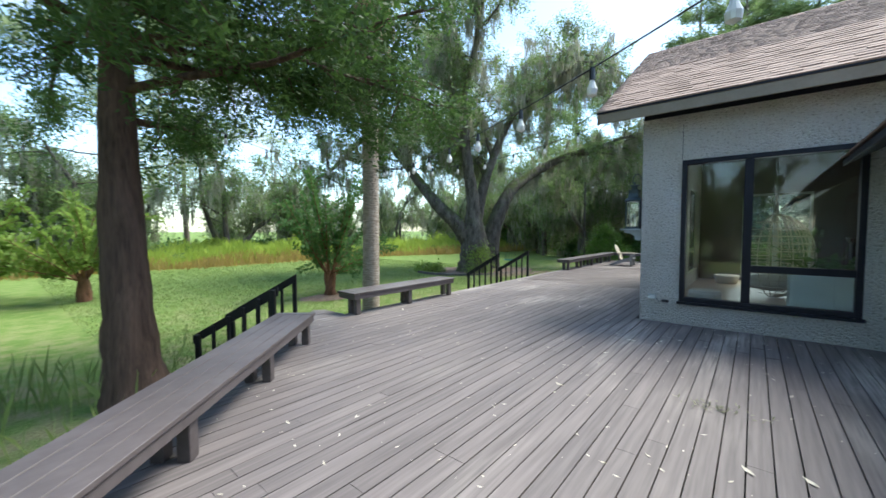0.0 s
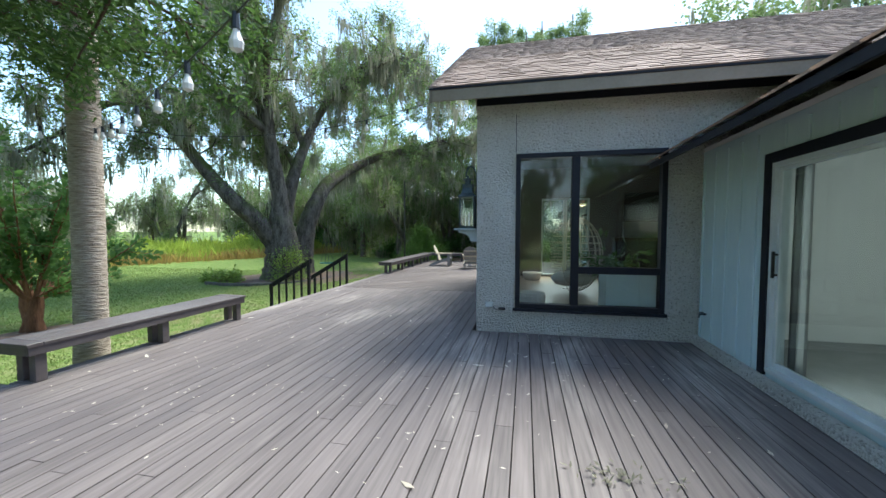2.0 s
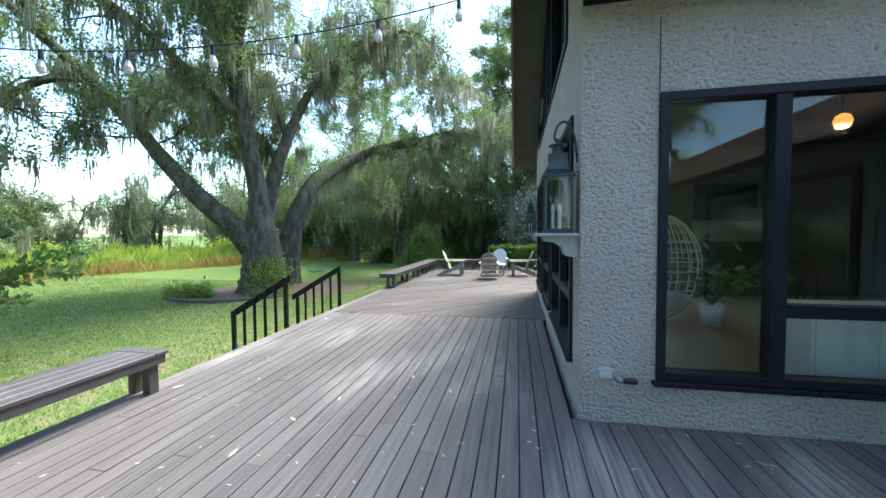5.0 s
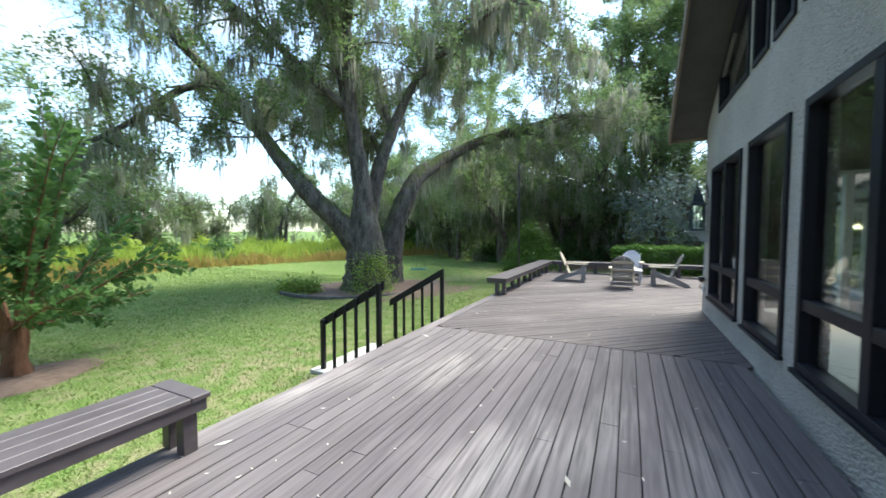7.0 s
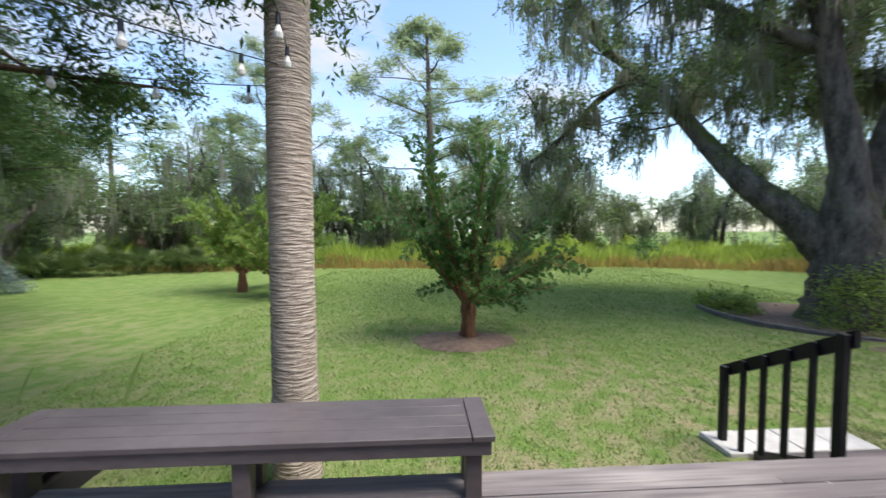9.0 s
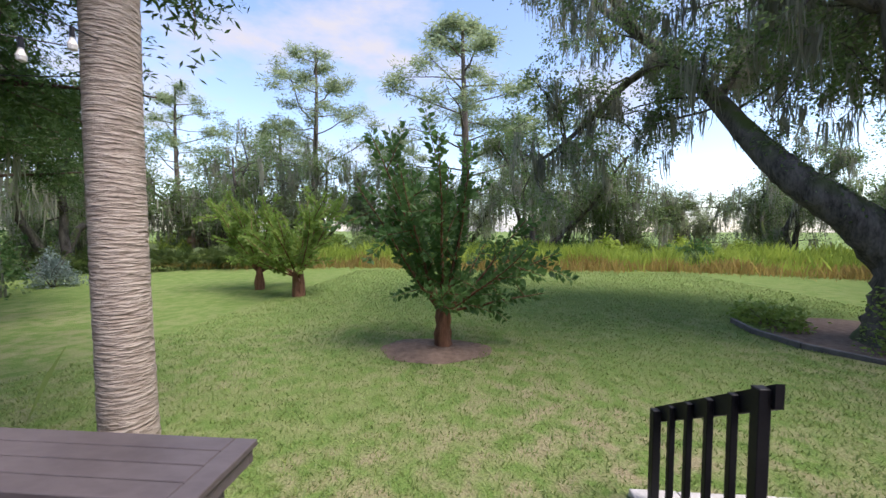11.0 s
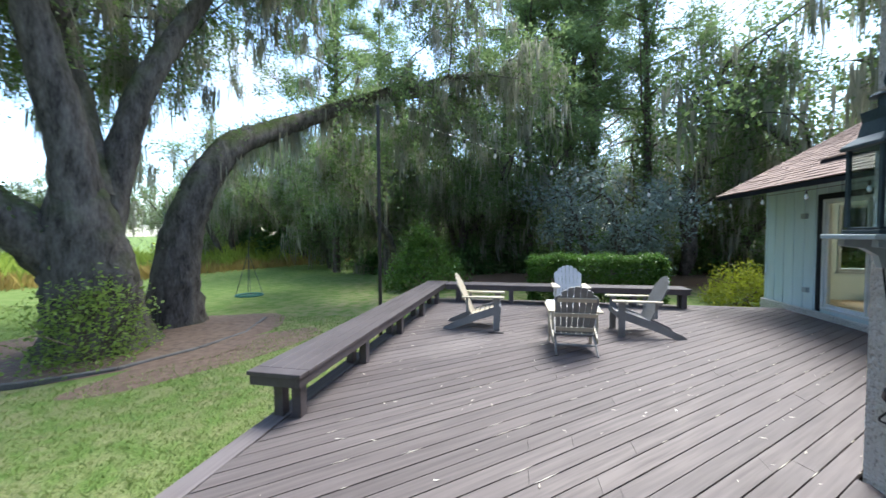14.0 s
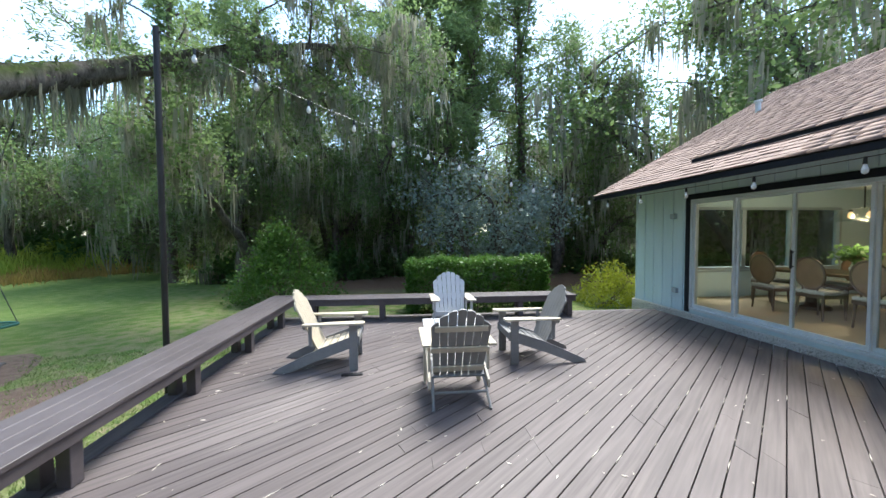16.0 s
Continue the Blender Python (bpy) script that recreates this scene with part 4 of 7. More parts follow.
def slanted_boards():
    """The far half, laid on the slant and cut to its edges."""
    rng = random.Random(8)
    ang = radians(42)
    d, n = np.array([math.cos(ang), math.sin(ang)]), np.array([-math.sin(ang), math.cos(ang)])
    x_hi = WING_X - 0.10
    def inside(p):
        return DECK_X + 0.14 < p[0] < x_hi and SEAM_Y + 0.006 < p[1] < DECK_END - 0.115 and (p[0] < -0.006 or p[1] > Y_END + 0.006)
    def run(off):
        ss = np.arange(-16, 22, 0.02)
        ok = [inside(d * s + n * off) for s in ss]
        out, start = [], None
        for s, k in zip(ss, ok):
            if k and start is None:
                start = s
            if not k and start is not None:
                out.append((start, s))
                start = None
        return out
    k = -40
    while k < 110:
        o0, o1 = k * PITCH, k * PITCH + PITCH - GAP
        k += 1
        a, b = run(o0), run(o1)
        if not a or not b:
            one = a or b
            if not one or one[0][1] - one[0][0] < 0.15:
                continue
            a = b = one
        if len(a) != len(b):
            a = b = run((o0 + o1) / 2)
        for (s0, e0), (s1, e1) in zip(a, b):
            cuts = [0.0]
            while cuts[-1] < 1.0:
                cuts.append(cuts[-1] + rng.uniform(2.4, 4.4) / max(0.3, e0 - s0))
            cuts[-1] = 1.0
            for c0, c1 in zip(cuts, cuts[1:]):
                if (c1 - c0) * (e0 - s0) < 0.03:
                    continue
                g = 0.002 / max(0.3, e0 - s0)
                q = []
                for s_lo, s_hi, o in ((s0, e0, o0), (s1, e1, o1)):
                    for c in (c0 + g, c1 - g):
                        q.append(d * (s_lo + (s_hi - s_lo) * c) + n * o)
                dz = rng.uniform(-0.0015, 0.0015)
                v = [(p[0], p[1], z) for z in (-0.036 + dz, dz) for p in (q[0], q[1], q[3], q[2])]
                f = [(3, 2, 1, 0), (4, 5, 6, 7), (0, 1, 5, 4), (1, 2, 6, 5), (2, 3, 7, 6), (3, 0, 4, 7)]
                place("board", mesh_data("board", v, f, DECK_DIAG), deck)


def bench(name, at, length, label, legs, width=0.55, top_z=0.42, mitre=True):
    """A plank bench: boards in a frame, skirts and paired square legs. x runs along it, y to its back."""
    top = base(name, at, label, "bench", "deck benches")
    n, w = 4, (width - 0.02) / 4
    for i in range(n):
        part("plank", boxes(((0.14 if mitre else 0.0, i * w + 0.003, top_z - 0.036), (length - 0.14 if mitre else length, (i + 1) * w - 0.003, top_z)), bevel=0.004), BENCH, top)
    if mitre:
        for x in (0.0, length - 0.134):
            part("end_plank", boxes(((x, 0.003, top_z - 0.036), (x + 0.134, width - 0.023, top_z + 0.001)), bevel=0.004), BENCH, top)
    part("skirt", boxes(((0.02, 0.02, top_z - 0.125), (length - 0.02, 0.055, top_z - 0.037)), ((0.02, width - 0.075, top_z - 0.125), (length - 0.02, width - 0.04, top_z - 0.037)), ((0.02, 0.055, top_z - 0.125), (0.055, width - 0.075, top_z - 0.037)), ((length - 0.055, 0.055, top_z - 0.125), (length - 0.02, width - 0.075, top_z - 0.037)), bevel=0.003), BENCH, top)
    for x in legs:
        for y in (0.058, width - 0.315):
            part("leg", boxes(((x - 0.05, y, 0.003), (x + 0.05, y + 0.09, top_z - 0.037)), bevel=0.004), BENCH, top)
    return top


edge_dir = (DIAG_B - DIAG_A).normalized()
edge_ang = math.degrees(math.atan2(edge_dir.y, edge_dir.x))
bench("bench", pose(-3.22, -4.42, 0, 0, 0, edge_ang) @ Matrix.Diagonal((1, -1, 1, 1)), 5.28, "long brown plank bench along the slanting deck edge", [0.12, 1.40, 2.75, 4.0, 5.05])
bench("bench", pose(-4.08, -0.10, 0, 0, 0, -90) @ Matrix.Diagonal((1, -1, 1, 1)), 3.0, "brown plank bench in front of the palm", [0.12, 1.48, 2.86])
bench("bench", pose(-4.02, 7.14, 0, 0, 0, 90), 6.52, "long brown plank bench beside the lawn", [0.14, 1.55, 2.95, 4.30, 5.60])
bench("bench", pose(-3.99, 13.08, 0, 0, 0, 0), 5.30, "brown plank bench across the end of the deck", [0.30, 1.55, 2.95, 4.20, 5.18], mitre=False)


def stair(name, at, width, label):
    """Steps down from the deck; local x runs out from the edge, y across."""
    top = base(name, at, label, "steps", kind="structure")
    for i, (x, z) in enumerate(((0.0, -0.20), (0.29, -0.36), (0.58, -0.52))):
        for k in range(2):
            part("tread", boxes(((x + 0.01 + k * 0.145, 0.05, z - 0.036), (x + 0.15 + k * 0.145, width - 0.05, z)), bevel=0.004), BENCH, top)
    bm = bmesh.new()
    for y in (0.0, width - 0.045):
        prism(bm, [(0.0, -0.08), (0.0, -0.36), (0.55, -0.66), (0.98, -0.66), (0.98, -0.55)], 1, y, y + 0.045)
    part("stringer", bm, BENCH, top, "dark brown stringers")
    return top


def handrail(name, at, label, drop=0.70, run=1.18):
    """A sloping black rail on six square balusters; local x runs outward."""
    top = base(name, at, label, "handrail", "stair handrails")
    slope = -drop / run
    bm = prism(bmesh.new(), [(-0.02, 0.88), (run + 0.02, 0.88 + slope * run), (run + 0.02, 0.75 + slope * run), (-0.02, 0.75)], 1, -0.022, 0.022)
    part("rail", bm, RAIL, top, "black painted sloping rail")
    for i in range(6):
        x = 0.03 + i * (run - 0.10) / 5
        w = 0.032 if i in (0, 5) else 0.021
        part("baluster", boxes(((x - w, 0.0225, -0.14 - 0.52 * x), (x + w, 0.0225 + 2 * w, 0.86 + slope * x)), bevel=0.004), RAIL, top)
    return top


stair("stair_lawn", pose(DECK_X - 0.04, 4.60, 0, 0, 0, 180), 1.86, "dark brown plank steps down to the lawn")
handrail("handrail", pose(-4.54, 2.70, 0, 0, 0, 180), "sloping black-painted stair handrail with square balusters")
handrail("handrail", pose(-4.54, 4.64, 0, 0, 0, 180) @ Matrix.Diagonal((1, -1, 1, 1)), "sloping black-painted stair handrail with square balusters")
out_ang = edge_ang - 90
stair("stair_palm", pose(-3.80, -4.75, 0, 0, 0, out_ang) @ Matrix.Diagonal((1, -1, 1, 1)), 1.70, "dark brown plank steps off the slanting edge")
handrail("handrail", pose(-3.86, -4.66, -0.13, 0, 0, out_ang), "sloping black handrail beside the slanting bench")
handrail("handrail", pose(-4.62, -3.95, -0.06, 0, 0, out_ang) @ Matrix.Diagonal((1, -1, 1, 1)), "sloping black handrail near the palm")


def pavers():
    for i in range(4):
        y = 2.52 + i * 0.405
        place("paver", bm_data("paver", boxes(((-5.82, y, -0.68), (-5.40, y + 0.395, -0.585 - 0.004 * (i % 2))), bevel=0.008), PAVER), label="pale square concrete paver set in the grass", category="paver", group="pavers below the steps")


pavers()


# ---- deck furniture ----
def adirondack(at, seat_mat, arm_mat, side_mat, label, folding=False):
    """A slatted lounge chair; local y points backwards, x across, origin between the front feet."""
    top = base("adirondack_chair", at, label, "chair", "chairs round the low table")
    n = 6
    # seat slats sloping down to the rear
    for i in range(n):
        y = 0.02 + i * 0.085
        z = 0.36 - y * 0.26
        part("seat_slat", box(bmesh.new(), (-0.26, 0, -0.011), (0.26, 0.072, 0.011), pose(0, y, z, -14.6), 0.004), seat_mat, top)
    # fanned back
    lean = 24
    for i in range(7):
        u = (i - 3) / 3
        h = 0.80 - 0.15 * u * u
        m = pose(0.205 * u, 0.45, 0.20, -lean, 0, 0) @ pose(0, 0, 0, 0, 3.4 * u, 0)
        bm = bmesh.new()
        prism(bm, [(-0.030, 0.0), (0.030, 0.0), (0.0375, h - 0.03 - 0.022 * u), (0.034, h - 0.008 - 0.026 * u), (0.0, h), (-0.034, h - 0.008 + 0.026 * u), (-0.0375, h - 0.03 + 0.022 * u)], 1, -0.009, 0.009)
        bmesh.ops.transform(bm, matrix=m, verts=bm.verts[:])
        part("back_slat", bm, seat_mat, top)
    for hgt, wid in ((0.13, 0.25), (0.36, 0.275), (0.60, 0.245)):
        part("back_rail", box(bmesh.new(), (-wid, 0.012, hgt - 0.03), (wid, 0.034, hgt + 0.03), pose(0, 0.45, 0.20, -lean), 0.004), side_mat, top)
    for sx in (-1, 1):
        x = sx * 0.285
        # sloping side rail that ends in the rear foot
        profile = [(-0.02, 0.30), (-0.02, 0.40), (0.05, 0.41), (0.45, 0.27), (0.58, 0.21), (0.58, 0.13), (0.42, 0.15)] if folding else [(-0.02, 0.30), (-0.02, 0.40), (0.05, 0.41), (0.45, 0.27), (0.92, 0.055), (0.97, 0.002), (0.80, 0.002), (0.42, 0.15)]
        bm = prism(bmesh.new(), profile, 0, x - 0.011, x + 0.011)
        part("side_rail", bm, side_mat, top)
        part("front_leg", boxes(((x + sx * 0.012 - 0.011, 0.0, 0.002), (x + sx * 0.012 + 0.011, 0.10, 0.545)), ((x - sx * 0.01, 0.012, 0.002), (x + sx * 0.011, 0.034, 0.53)), bevel=0.003), side_mat, top)
        bm = bmesh.new()
        prism(bm, [(x - 0.07, -0.06), (x - 0.045, -0.08), (x + 0.045, -0.08), (x + 0.07, -0.06), (x + 0.068, 0.25), (x + sx * 0.03 + 0.035, 0.62), (x + sx * 0.03 - 0.035, 0.62), (x - 0.068, 0.25)], 2, 0.547, 0.569)
        part("armrest", bm, arm_mat, top)
        part("arm_support", box(bmesh.new(), (x - 0.012, 0.52, 0.30), (x + 0.012, 0.56, 0.545), pose(0, 0, 0, 0), 0.003), side_mat, top)
    part("front_apron", boxes(((-0.272, -0.012, 0.30), (0.272, 0.008, 0.385)), bevel=0.004), side_mat, top)
    if folding:
        bm = bmesh.new()
        for sx in (-1, 1):
            cyl(bm, (sx * 0.245, 0.34, 0.33), (sx * 0.262, 0.76, 0.008), 0.014, None, 8)
        cyl(bm, (-0.255, 0.62, 0.115), (0.255, 0.62, 0.115), 0.014, None, 8)
        part("rear_stand", bm, seat_mat, top, "thin folding rear stand")
    return top


adirondack(pose(-1.49, 10.18, 0, 0, 0, 180 + 1), CHAIR_GREY, CHAIR_TAN, CHAIR_TAN, "weathered grey slatted lounge chair with sand-coloured arms", True)
adirondack(pose(-2.56, 10.86, 0, 0, 0, 92), CHAIR_TAN, CHAIR_TAN, CHAIR_GREY, "sand-coloured slatted lounge chair with a slate-grey frame")
adirondack(pose(-0.72, 10.84, 0, 0, 0, -90), CHAIR_GREY, CHAIR_TAN, CHAIR_GREY, "slate-grey slatted lounge chair with pale arms")
adirondack(pose(-1.24, 11.98, 0, 0, 0, 0), CHAIR_WHITE, CHAIR_TAN, CHAIR_WHITE, "pale grey slatted lounge chair against the end bench")


def low_table():
    top = base("low_table", pose(-1.36, 10.95, 0), "low pale grey square slatted table", "table")
    for i in range(5):
        part("tabletop_slat", boxes(((-0.40 + i * 0.162, -0.36, 0.40), (-0.40 + i * 0.162 + 0.150, 0.36, 0.425)), bevel=0.004), CHAIR_WHITE, top)
    part("apron", boxes(((-0.36, -0.33, 0.34), (0.36, -0.305, 0.398)), ((-0.36, 0.305, 0.34), (0.36, 0.33, 0.398)), bevel=0.003), CHAIR_WHITE, top)
    for x in (-0.36, 0.31):
        for y in (-0.30, 0.25):
            part("leg", boxes(((x, y, 0.003), (x + 0.05, y + 0.05, 0.398)), bevel=0.004), CHAIR_WHITE, top)


low_table()


def lathe(bm, profile, sides=20, m=None):
    """A turned shape from (radius, height) pairs."""
    rings = []
    for r, z in profile:
        rings.append([bm.verts.new((r * math.cos(2 * math.pi * k / sides), r * math.sin(2 * math.pi * k / sides), z)) for k in range(sides)])
    for a, b in zip(rings, rings[1:]):
        for k in range(sides):
            bm.faces.new((a[k], a[(k + 1) % sides], b[(k + 1) % sides], b[k]))
    if profile[0][0] > 0.002:
        bm.faces.new(rings[0][::-1])
    if profile[-1][0] > 0.002:
        bm.faces.new(rings[-1])
    if m is not None:
        bmesh.ops.transform(bm, matrix=m, verts=bm.verts[:])
    return bm


place("candle_jar", bm_data("candle_jar", lathe(bmesh.new(), [(0.065, 0), (0.078, 0.012), (0.082, 0.12), (0.074, 0.125), (0.070, 0.03), (0.0, 0.025)]), CERAMIC, True), None, pose(-1.36, 11.0, 0.427), "small white glazed jar on the low table", "jar")
place("floor_plate", bm_data("floor_plate", boxes(((-0.12, -0.035, 0.003), (0.12, 0.035, 0.012)), bevel=0.003), RAIL), None, pose(-2.60, 10.42, 0, 0, 0, 4), "thin black metal strip lying on the deck", "metal strip")


# ---- wall lanterns, tap, cables ----
def lantern(at):
    """A tall carriage lantern on a wooden shelf; local x runs out from the wall, z up, origin at the shelf's top by the wall."""
    top = base("wall_lantern", at, "tall dark verdigris carriage lantern on a wall shelf", "lantern", "wall lanterns")
    cx = 0.17
    part("lantern_base", boxes(((cx - 0.125, -0.125, 0.0), (cx + 0.125, 0.125, 0.025)), ((cx - 0.11, -0.11, 0.025), (cx + 0.11, 0.11, 0.04)), bevel=0.004), LANTERN, top)
    for sx in (-1, 1):
        for sy in (-1, 1):
            part("corner_post", box(bmesh.new(), (cx + sx * 0.108 - 0.01, sy * 0.108 - 0.01, 0.04), (cx + sx * 0.108 + 0.01, sy * 0.108 + 0.01, 0.49), None, 0.002), LANTERN, top)
    for i in range(4):
        m = pose(cx, 0, 0, 0, 0, 90 * i)
        if i == 2:
            part("back_plate", box(bmesh.new(), (0.104, -0.098, 0.04), (0.108, 0.098, 0.49), m), LANTERN, top)
        else:
            p = part("pane", box(bmesh.new(), (0.104, -0.098, 0.04), (0.107, 0.098, 0.49), m), GLASS, top)
            p.visible_shadow = False
    part("cornice", boxes(((cx - 0.14, -0.14, 0.49), (cx + 0.14, 0.14, 0.515)), bevel=0.006), LANTERN, top)
    bm = bmesh.new()
    prof = [(0.135, 0.515), (0.088, 0.56), (0.075, 0.64), (0.082, 0.70)]
    rings = [[bm.verts.new((cx + sx * r, sy * r, z)) for sx, sy in ((-1, -1), (1, -1), (1, 1), (-1, 1))] for r, z in prof]
    for a, b in zip(rings, rings[1:]):
        for k in range(4):
            bm.faces.new((a[k], a[(k + 1) % 4], b[(k + 1) % 4], b[k]))
    bm.faces.new(rings[-1])
    part("roof", bm, LANTERN, top)
    part("chimney", lathe(bmesh.new(), [(0.05, 0.70), (0.05, 0.77), (0.085, 0.775), (0.075, 0.79), (0.02, 0.80), (0.014, 0.84), (0.0, 0.845)], 14, Matrix.Translation((cx, 0, 0))), LANTERN, top)
    so = Soup()
    so.tube(smooth_path([(0.004, 0.02, 0.62), (0.03, 0.02, 0.84), (0.09, 0.02, 0.97), (0.16, 0.015, 0.965), (0.20, 0.01, 0.86), (0.17, 0.0, 0.80)]), [0.011] * 31, 7)
    place("scroll_arm", so.data("scroll_arm", LANTERN, True), top)
    for i in range(3):
        a = i * 2.1
        c = part("candle_socket", cyl(bmesh.new(), (cx + 0.04 * math.cos(a), 0.04 * math.sin(a), 0.04), (cx + 0.04 * math.cos(a), 0.04 * math.sin(a), 0.17), 0.011, None, 8), CERAMIC, top)
        part("bulb", lathe(bmesh.new(), [(0.008, 0.17), (0.019, 0.20), (0.012, 0.245), (0.0, 0.27)], 10, Matrix.Translation((cx + 0.04 * math.cos(a), 0.04 * math.sin(a), 0))), BULB_GLASS, c, "clear flame-shaped bulb")
    part("shelf", boxes(((0.003, -0.19, -0.03), (0.36, 0.19, -0.002)), bevel=0.004), BRACKET, top, "grey-blue wooden shelf")
    for y in (-0.13, 0.09):
        part("bracket", prism(bmesh.new(), [(0.003, -0.032), (0.30, -0.032), (0.30, -0.07), (0.20, -0.085), (0.13, -0.13), (0.11, -0.20), (0.003, -0.215)], 1, y, y + 0.04), BRACKET, top, "grey-blue scroll bracket")
    return top


lantern(pose(0, 0.20, 1.60, 0, 0, 180))
lantern(pose(0, 6.92, 1.60, 0, 0, 180))


def cable(name, points, r, mat, label, category, steps=6):
    so = Soup()
    path = smooth_path(points, steps)
    so.tube(path, [r] * len(path), 6)
    return place(name, so.data(name, mat, True), None, None, label, category)


def socket_box(at, label):
    top = base("outdoor_socket", at, label, "socket")
    part("box", boxes(((-0.055, -0.045, -0.035), (0.055, -0.003, 0.035)), bevel=0.006), ALU, top)
    part("lid", boxes(((-0.062, -0.052, 0.036), (0.062, -0.003, 0.043)), bevel=0.002), ALU, top, "grey flip lid")


socket_box(pose(0.20, 0, 0.42), "grey metal outdoor socket low on the wall")
adapter = base("plug_adapter", pose(0.40, 0, 0.37), "black plug adapter hanging by the window", "plug")
part("body", boxes(((-0.06, -0.06, -0.022), (0.05, -0.008, 0.022)), bevel=0.012), BLACK, adapter)
cable("plug_cable", [(0.26, -0.03, 0.40), (0.30, -0.05, 0.36), (0.36, -0.04, 0.365)], 0.005, BLACK, "short black plug cable", "cable")
cable("wall_wire", [(0.59, -0.005, 2.72), (0.59, -0.005, 3.0), (0.59, -0.005, 3.30)], 0.004, BLACK, "thin black wire down the stucco wall", "cable")
plug2 = base("plug_adapter", pose(0, 6.98, 0.60), "black weatherproof plug on the wall", "plug")
part("body", lathe(bmesh.new(), [(0.02, 0.0), (0.05, 0.03), (0.055, 0.08), (0.03, 0.12), (0.0, 0.125)], 12, pose(-0.06, 0, 0, 20)), BLACK, plug2)
socket2 = base("outdoor_socket", pose(0, 6.98, 0.48, 0, 0, -90), "grey outdoor socket under the lantern", "socket")
part("box", boxes(((-0.06, -0.045, -0.05), (0.06, -0.003, 0.05)), bevel=0.008), ALU, socket2)
cable("plug_cable", [(-0.05, 6.98, 0.58), (-0.08, 7.03, 0.49), (-0.05, 7.0, 0.47)], 0.006, BLACK, "looped black plug cable", "cable")
cable("wall_wire", [(-0.06, 6.98, 0.71), (-0.012, 7.06, 1.0), (-0.012, 7.14, 1.5), (-0.012, 7.14, 2.3), (-0.012, 7.1, 3.0), (-0.03, 7.08, 3.5)], 0.005, BLACK, "black cable running up the stucco wall", "cable")


def tap():
    top = base("hose_tap", pose(X_IN, -0.22, 0.45), "small brass garden tap on the siding", "tap")
    part("body", cyl(cyl(bmesh.new(), (-0.003, 0, 0), (-0.09, 0, 0), 0.013), (-0.075, 0, 0.01), (-0.095, 0, -0.05), 0.011), LANTERN, top)
    part("handle", lathe(bmesh.new(), [(0.01, 0.0), (0.028, 0.005), (0.028, 0.015), (0.0, 0.018)], 10, Matrix.Translation((-0.06, 0, 0.014))), LANTERN, top, "round tap wheel")


tap()
for nm, z, lb, ct in (("wall_light", 1.93, "small grey wall light on the siding", "lamp"), ("outdoor_socket", 0.48, "grey socket box on the siding", "socket")):
    t = base(nm, pose(WING_X, 13.1 if nm == "wall_light" else 13.02, z), lb, ct)
    part("box", boxes(((-0.07, -0.06, -0.05), (-0.003, 0.06, 0.05)), bevel=0.008), BRACKET, t)


# ---- pole and string lights ----
def string_lights(a, b, sag, count, label):
    top = base("string_lights", pose(0, 0, 0), label, "string lights", "string lights over the deck")
    a, b = Vector(a), Vector(b)
    so = Soup()
    pts = [a.lerp(b, k / 24) - Vector((0, 0, sag * 4 * (k / 24) * (1 - k / 24))) for k in range(25)]
    so.tube(pts, [0.005] * 25, 5)
    place("cable", so.data("cable", BLACK), top)
    for k in range(count):
        t = (k + 0.5) / count
        p = a.lerp(b, t) - Vector((0, 0, sag * 4 * t * (1 - t)))
        s = part("socket", cyl(bmesh.new(), p + Vector((0, 0, 0.005)), p - Vector((0, 0, 0.065)), 0.014, 0.018, 8), BLACK, top)
        part("bulb", lathe(bmesh.new(), [(0.012, 0.0), (0.016, -0.02), (0.030, -0.055), (0.026, -0.085), (0.0, -0.10)], 10, Matrix.Translation(p - Vector((0, 0, 0.062)))), BULB_GLASS, s, "frosted round bulb")


PALM = Vector((-5.38, -1.66, 0))
POLE_AT = Vector((-4.62, 10.5, 0))
pole = base("light_pole", pose(POLE_AT.x, POLE_AT.y, ground_z(-4.6, 0)), "slender brown-black steel pole behind the bench", "pole")
part("pole_shaft", cyl(bmesh.new(), (0, 0, 0), (0, 0, 4.45), 0.032, None, 12), POLE, pole)
part("hook", cyl(bmesh.new(), (0, 0, 4.40), (0.09, 0, 4.40), 0.008, None, 6), POLE, pole)
string_lights((2.40, -6.08, 2.56), (PALM.x + 0.19, PALM.y, 2.98), 0.28, 12, "black string lights with frosted bulbs, hung to the palm")
string_lights((PALM.x + 0.17, PALM.y + 0.06, 3.05), (-0.66, -0.47, 3.40), 0.30, 8, "black string lights from the palm to the gable corner")
string_lights((-4.59, 10.5, 3.77), (2.44, 14.5, 2.40), 0.25, 13, "black string lights from the pole to the dining wing")
string_lights((2.38, 14.5, 2.34), (2.38, 7.6, 2.34), 0.04, 6, "string lights along the dining wing's eave")
string_lights((PALM.x - 0.18, PALM.y - 0.05, 2.95), (-4.72, -5.95, 3.35), 0.2, 6, "string lights from the palm to the cedar")


# ---- trees ----
def tree_thing(name, at, label, wood, wood_mat, crown, crown_mat, moss=None, category="tree", group="", smooth=True, crown_name="crown"):
    top = base(name, at, label, category, group)
    place("trunk", wood.data("trunk", wood_mat, smooth), top)
    if crown is not None:
        place(crown_name, crown.data("crown", crown_mat), top)
    if moss is not None and moss.n:
        place("hanging_moss", moss.data("hanging_moss", MOSS), top, None, "grey-green hanging moss")
    return top


def clumps(rng, centres, per, spread):
    return np.repeat(centres, per, axis=0) + rng.standard_normal((len(centres) * per, 3)) * spread


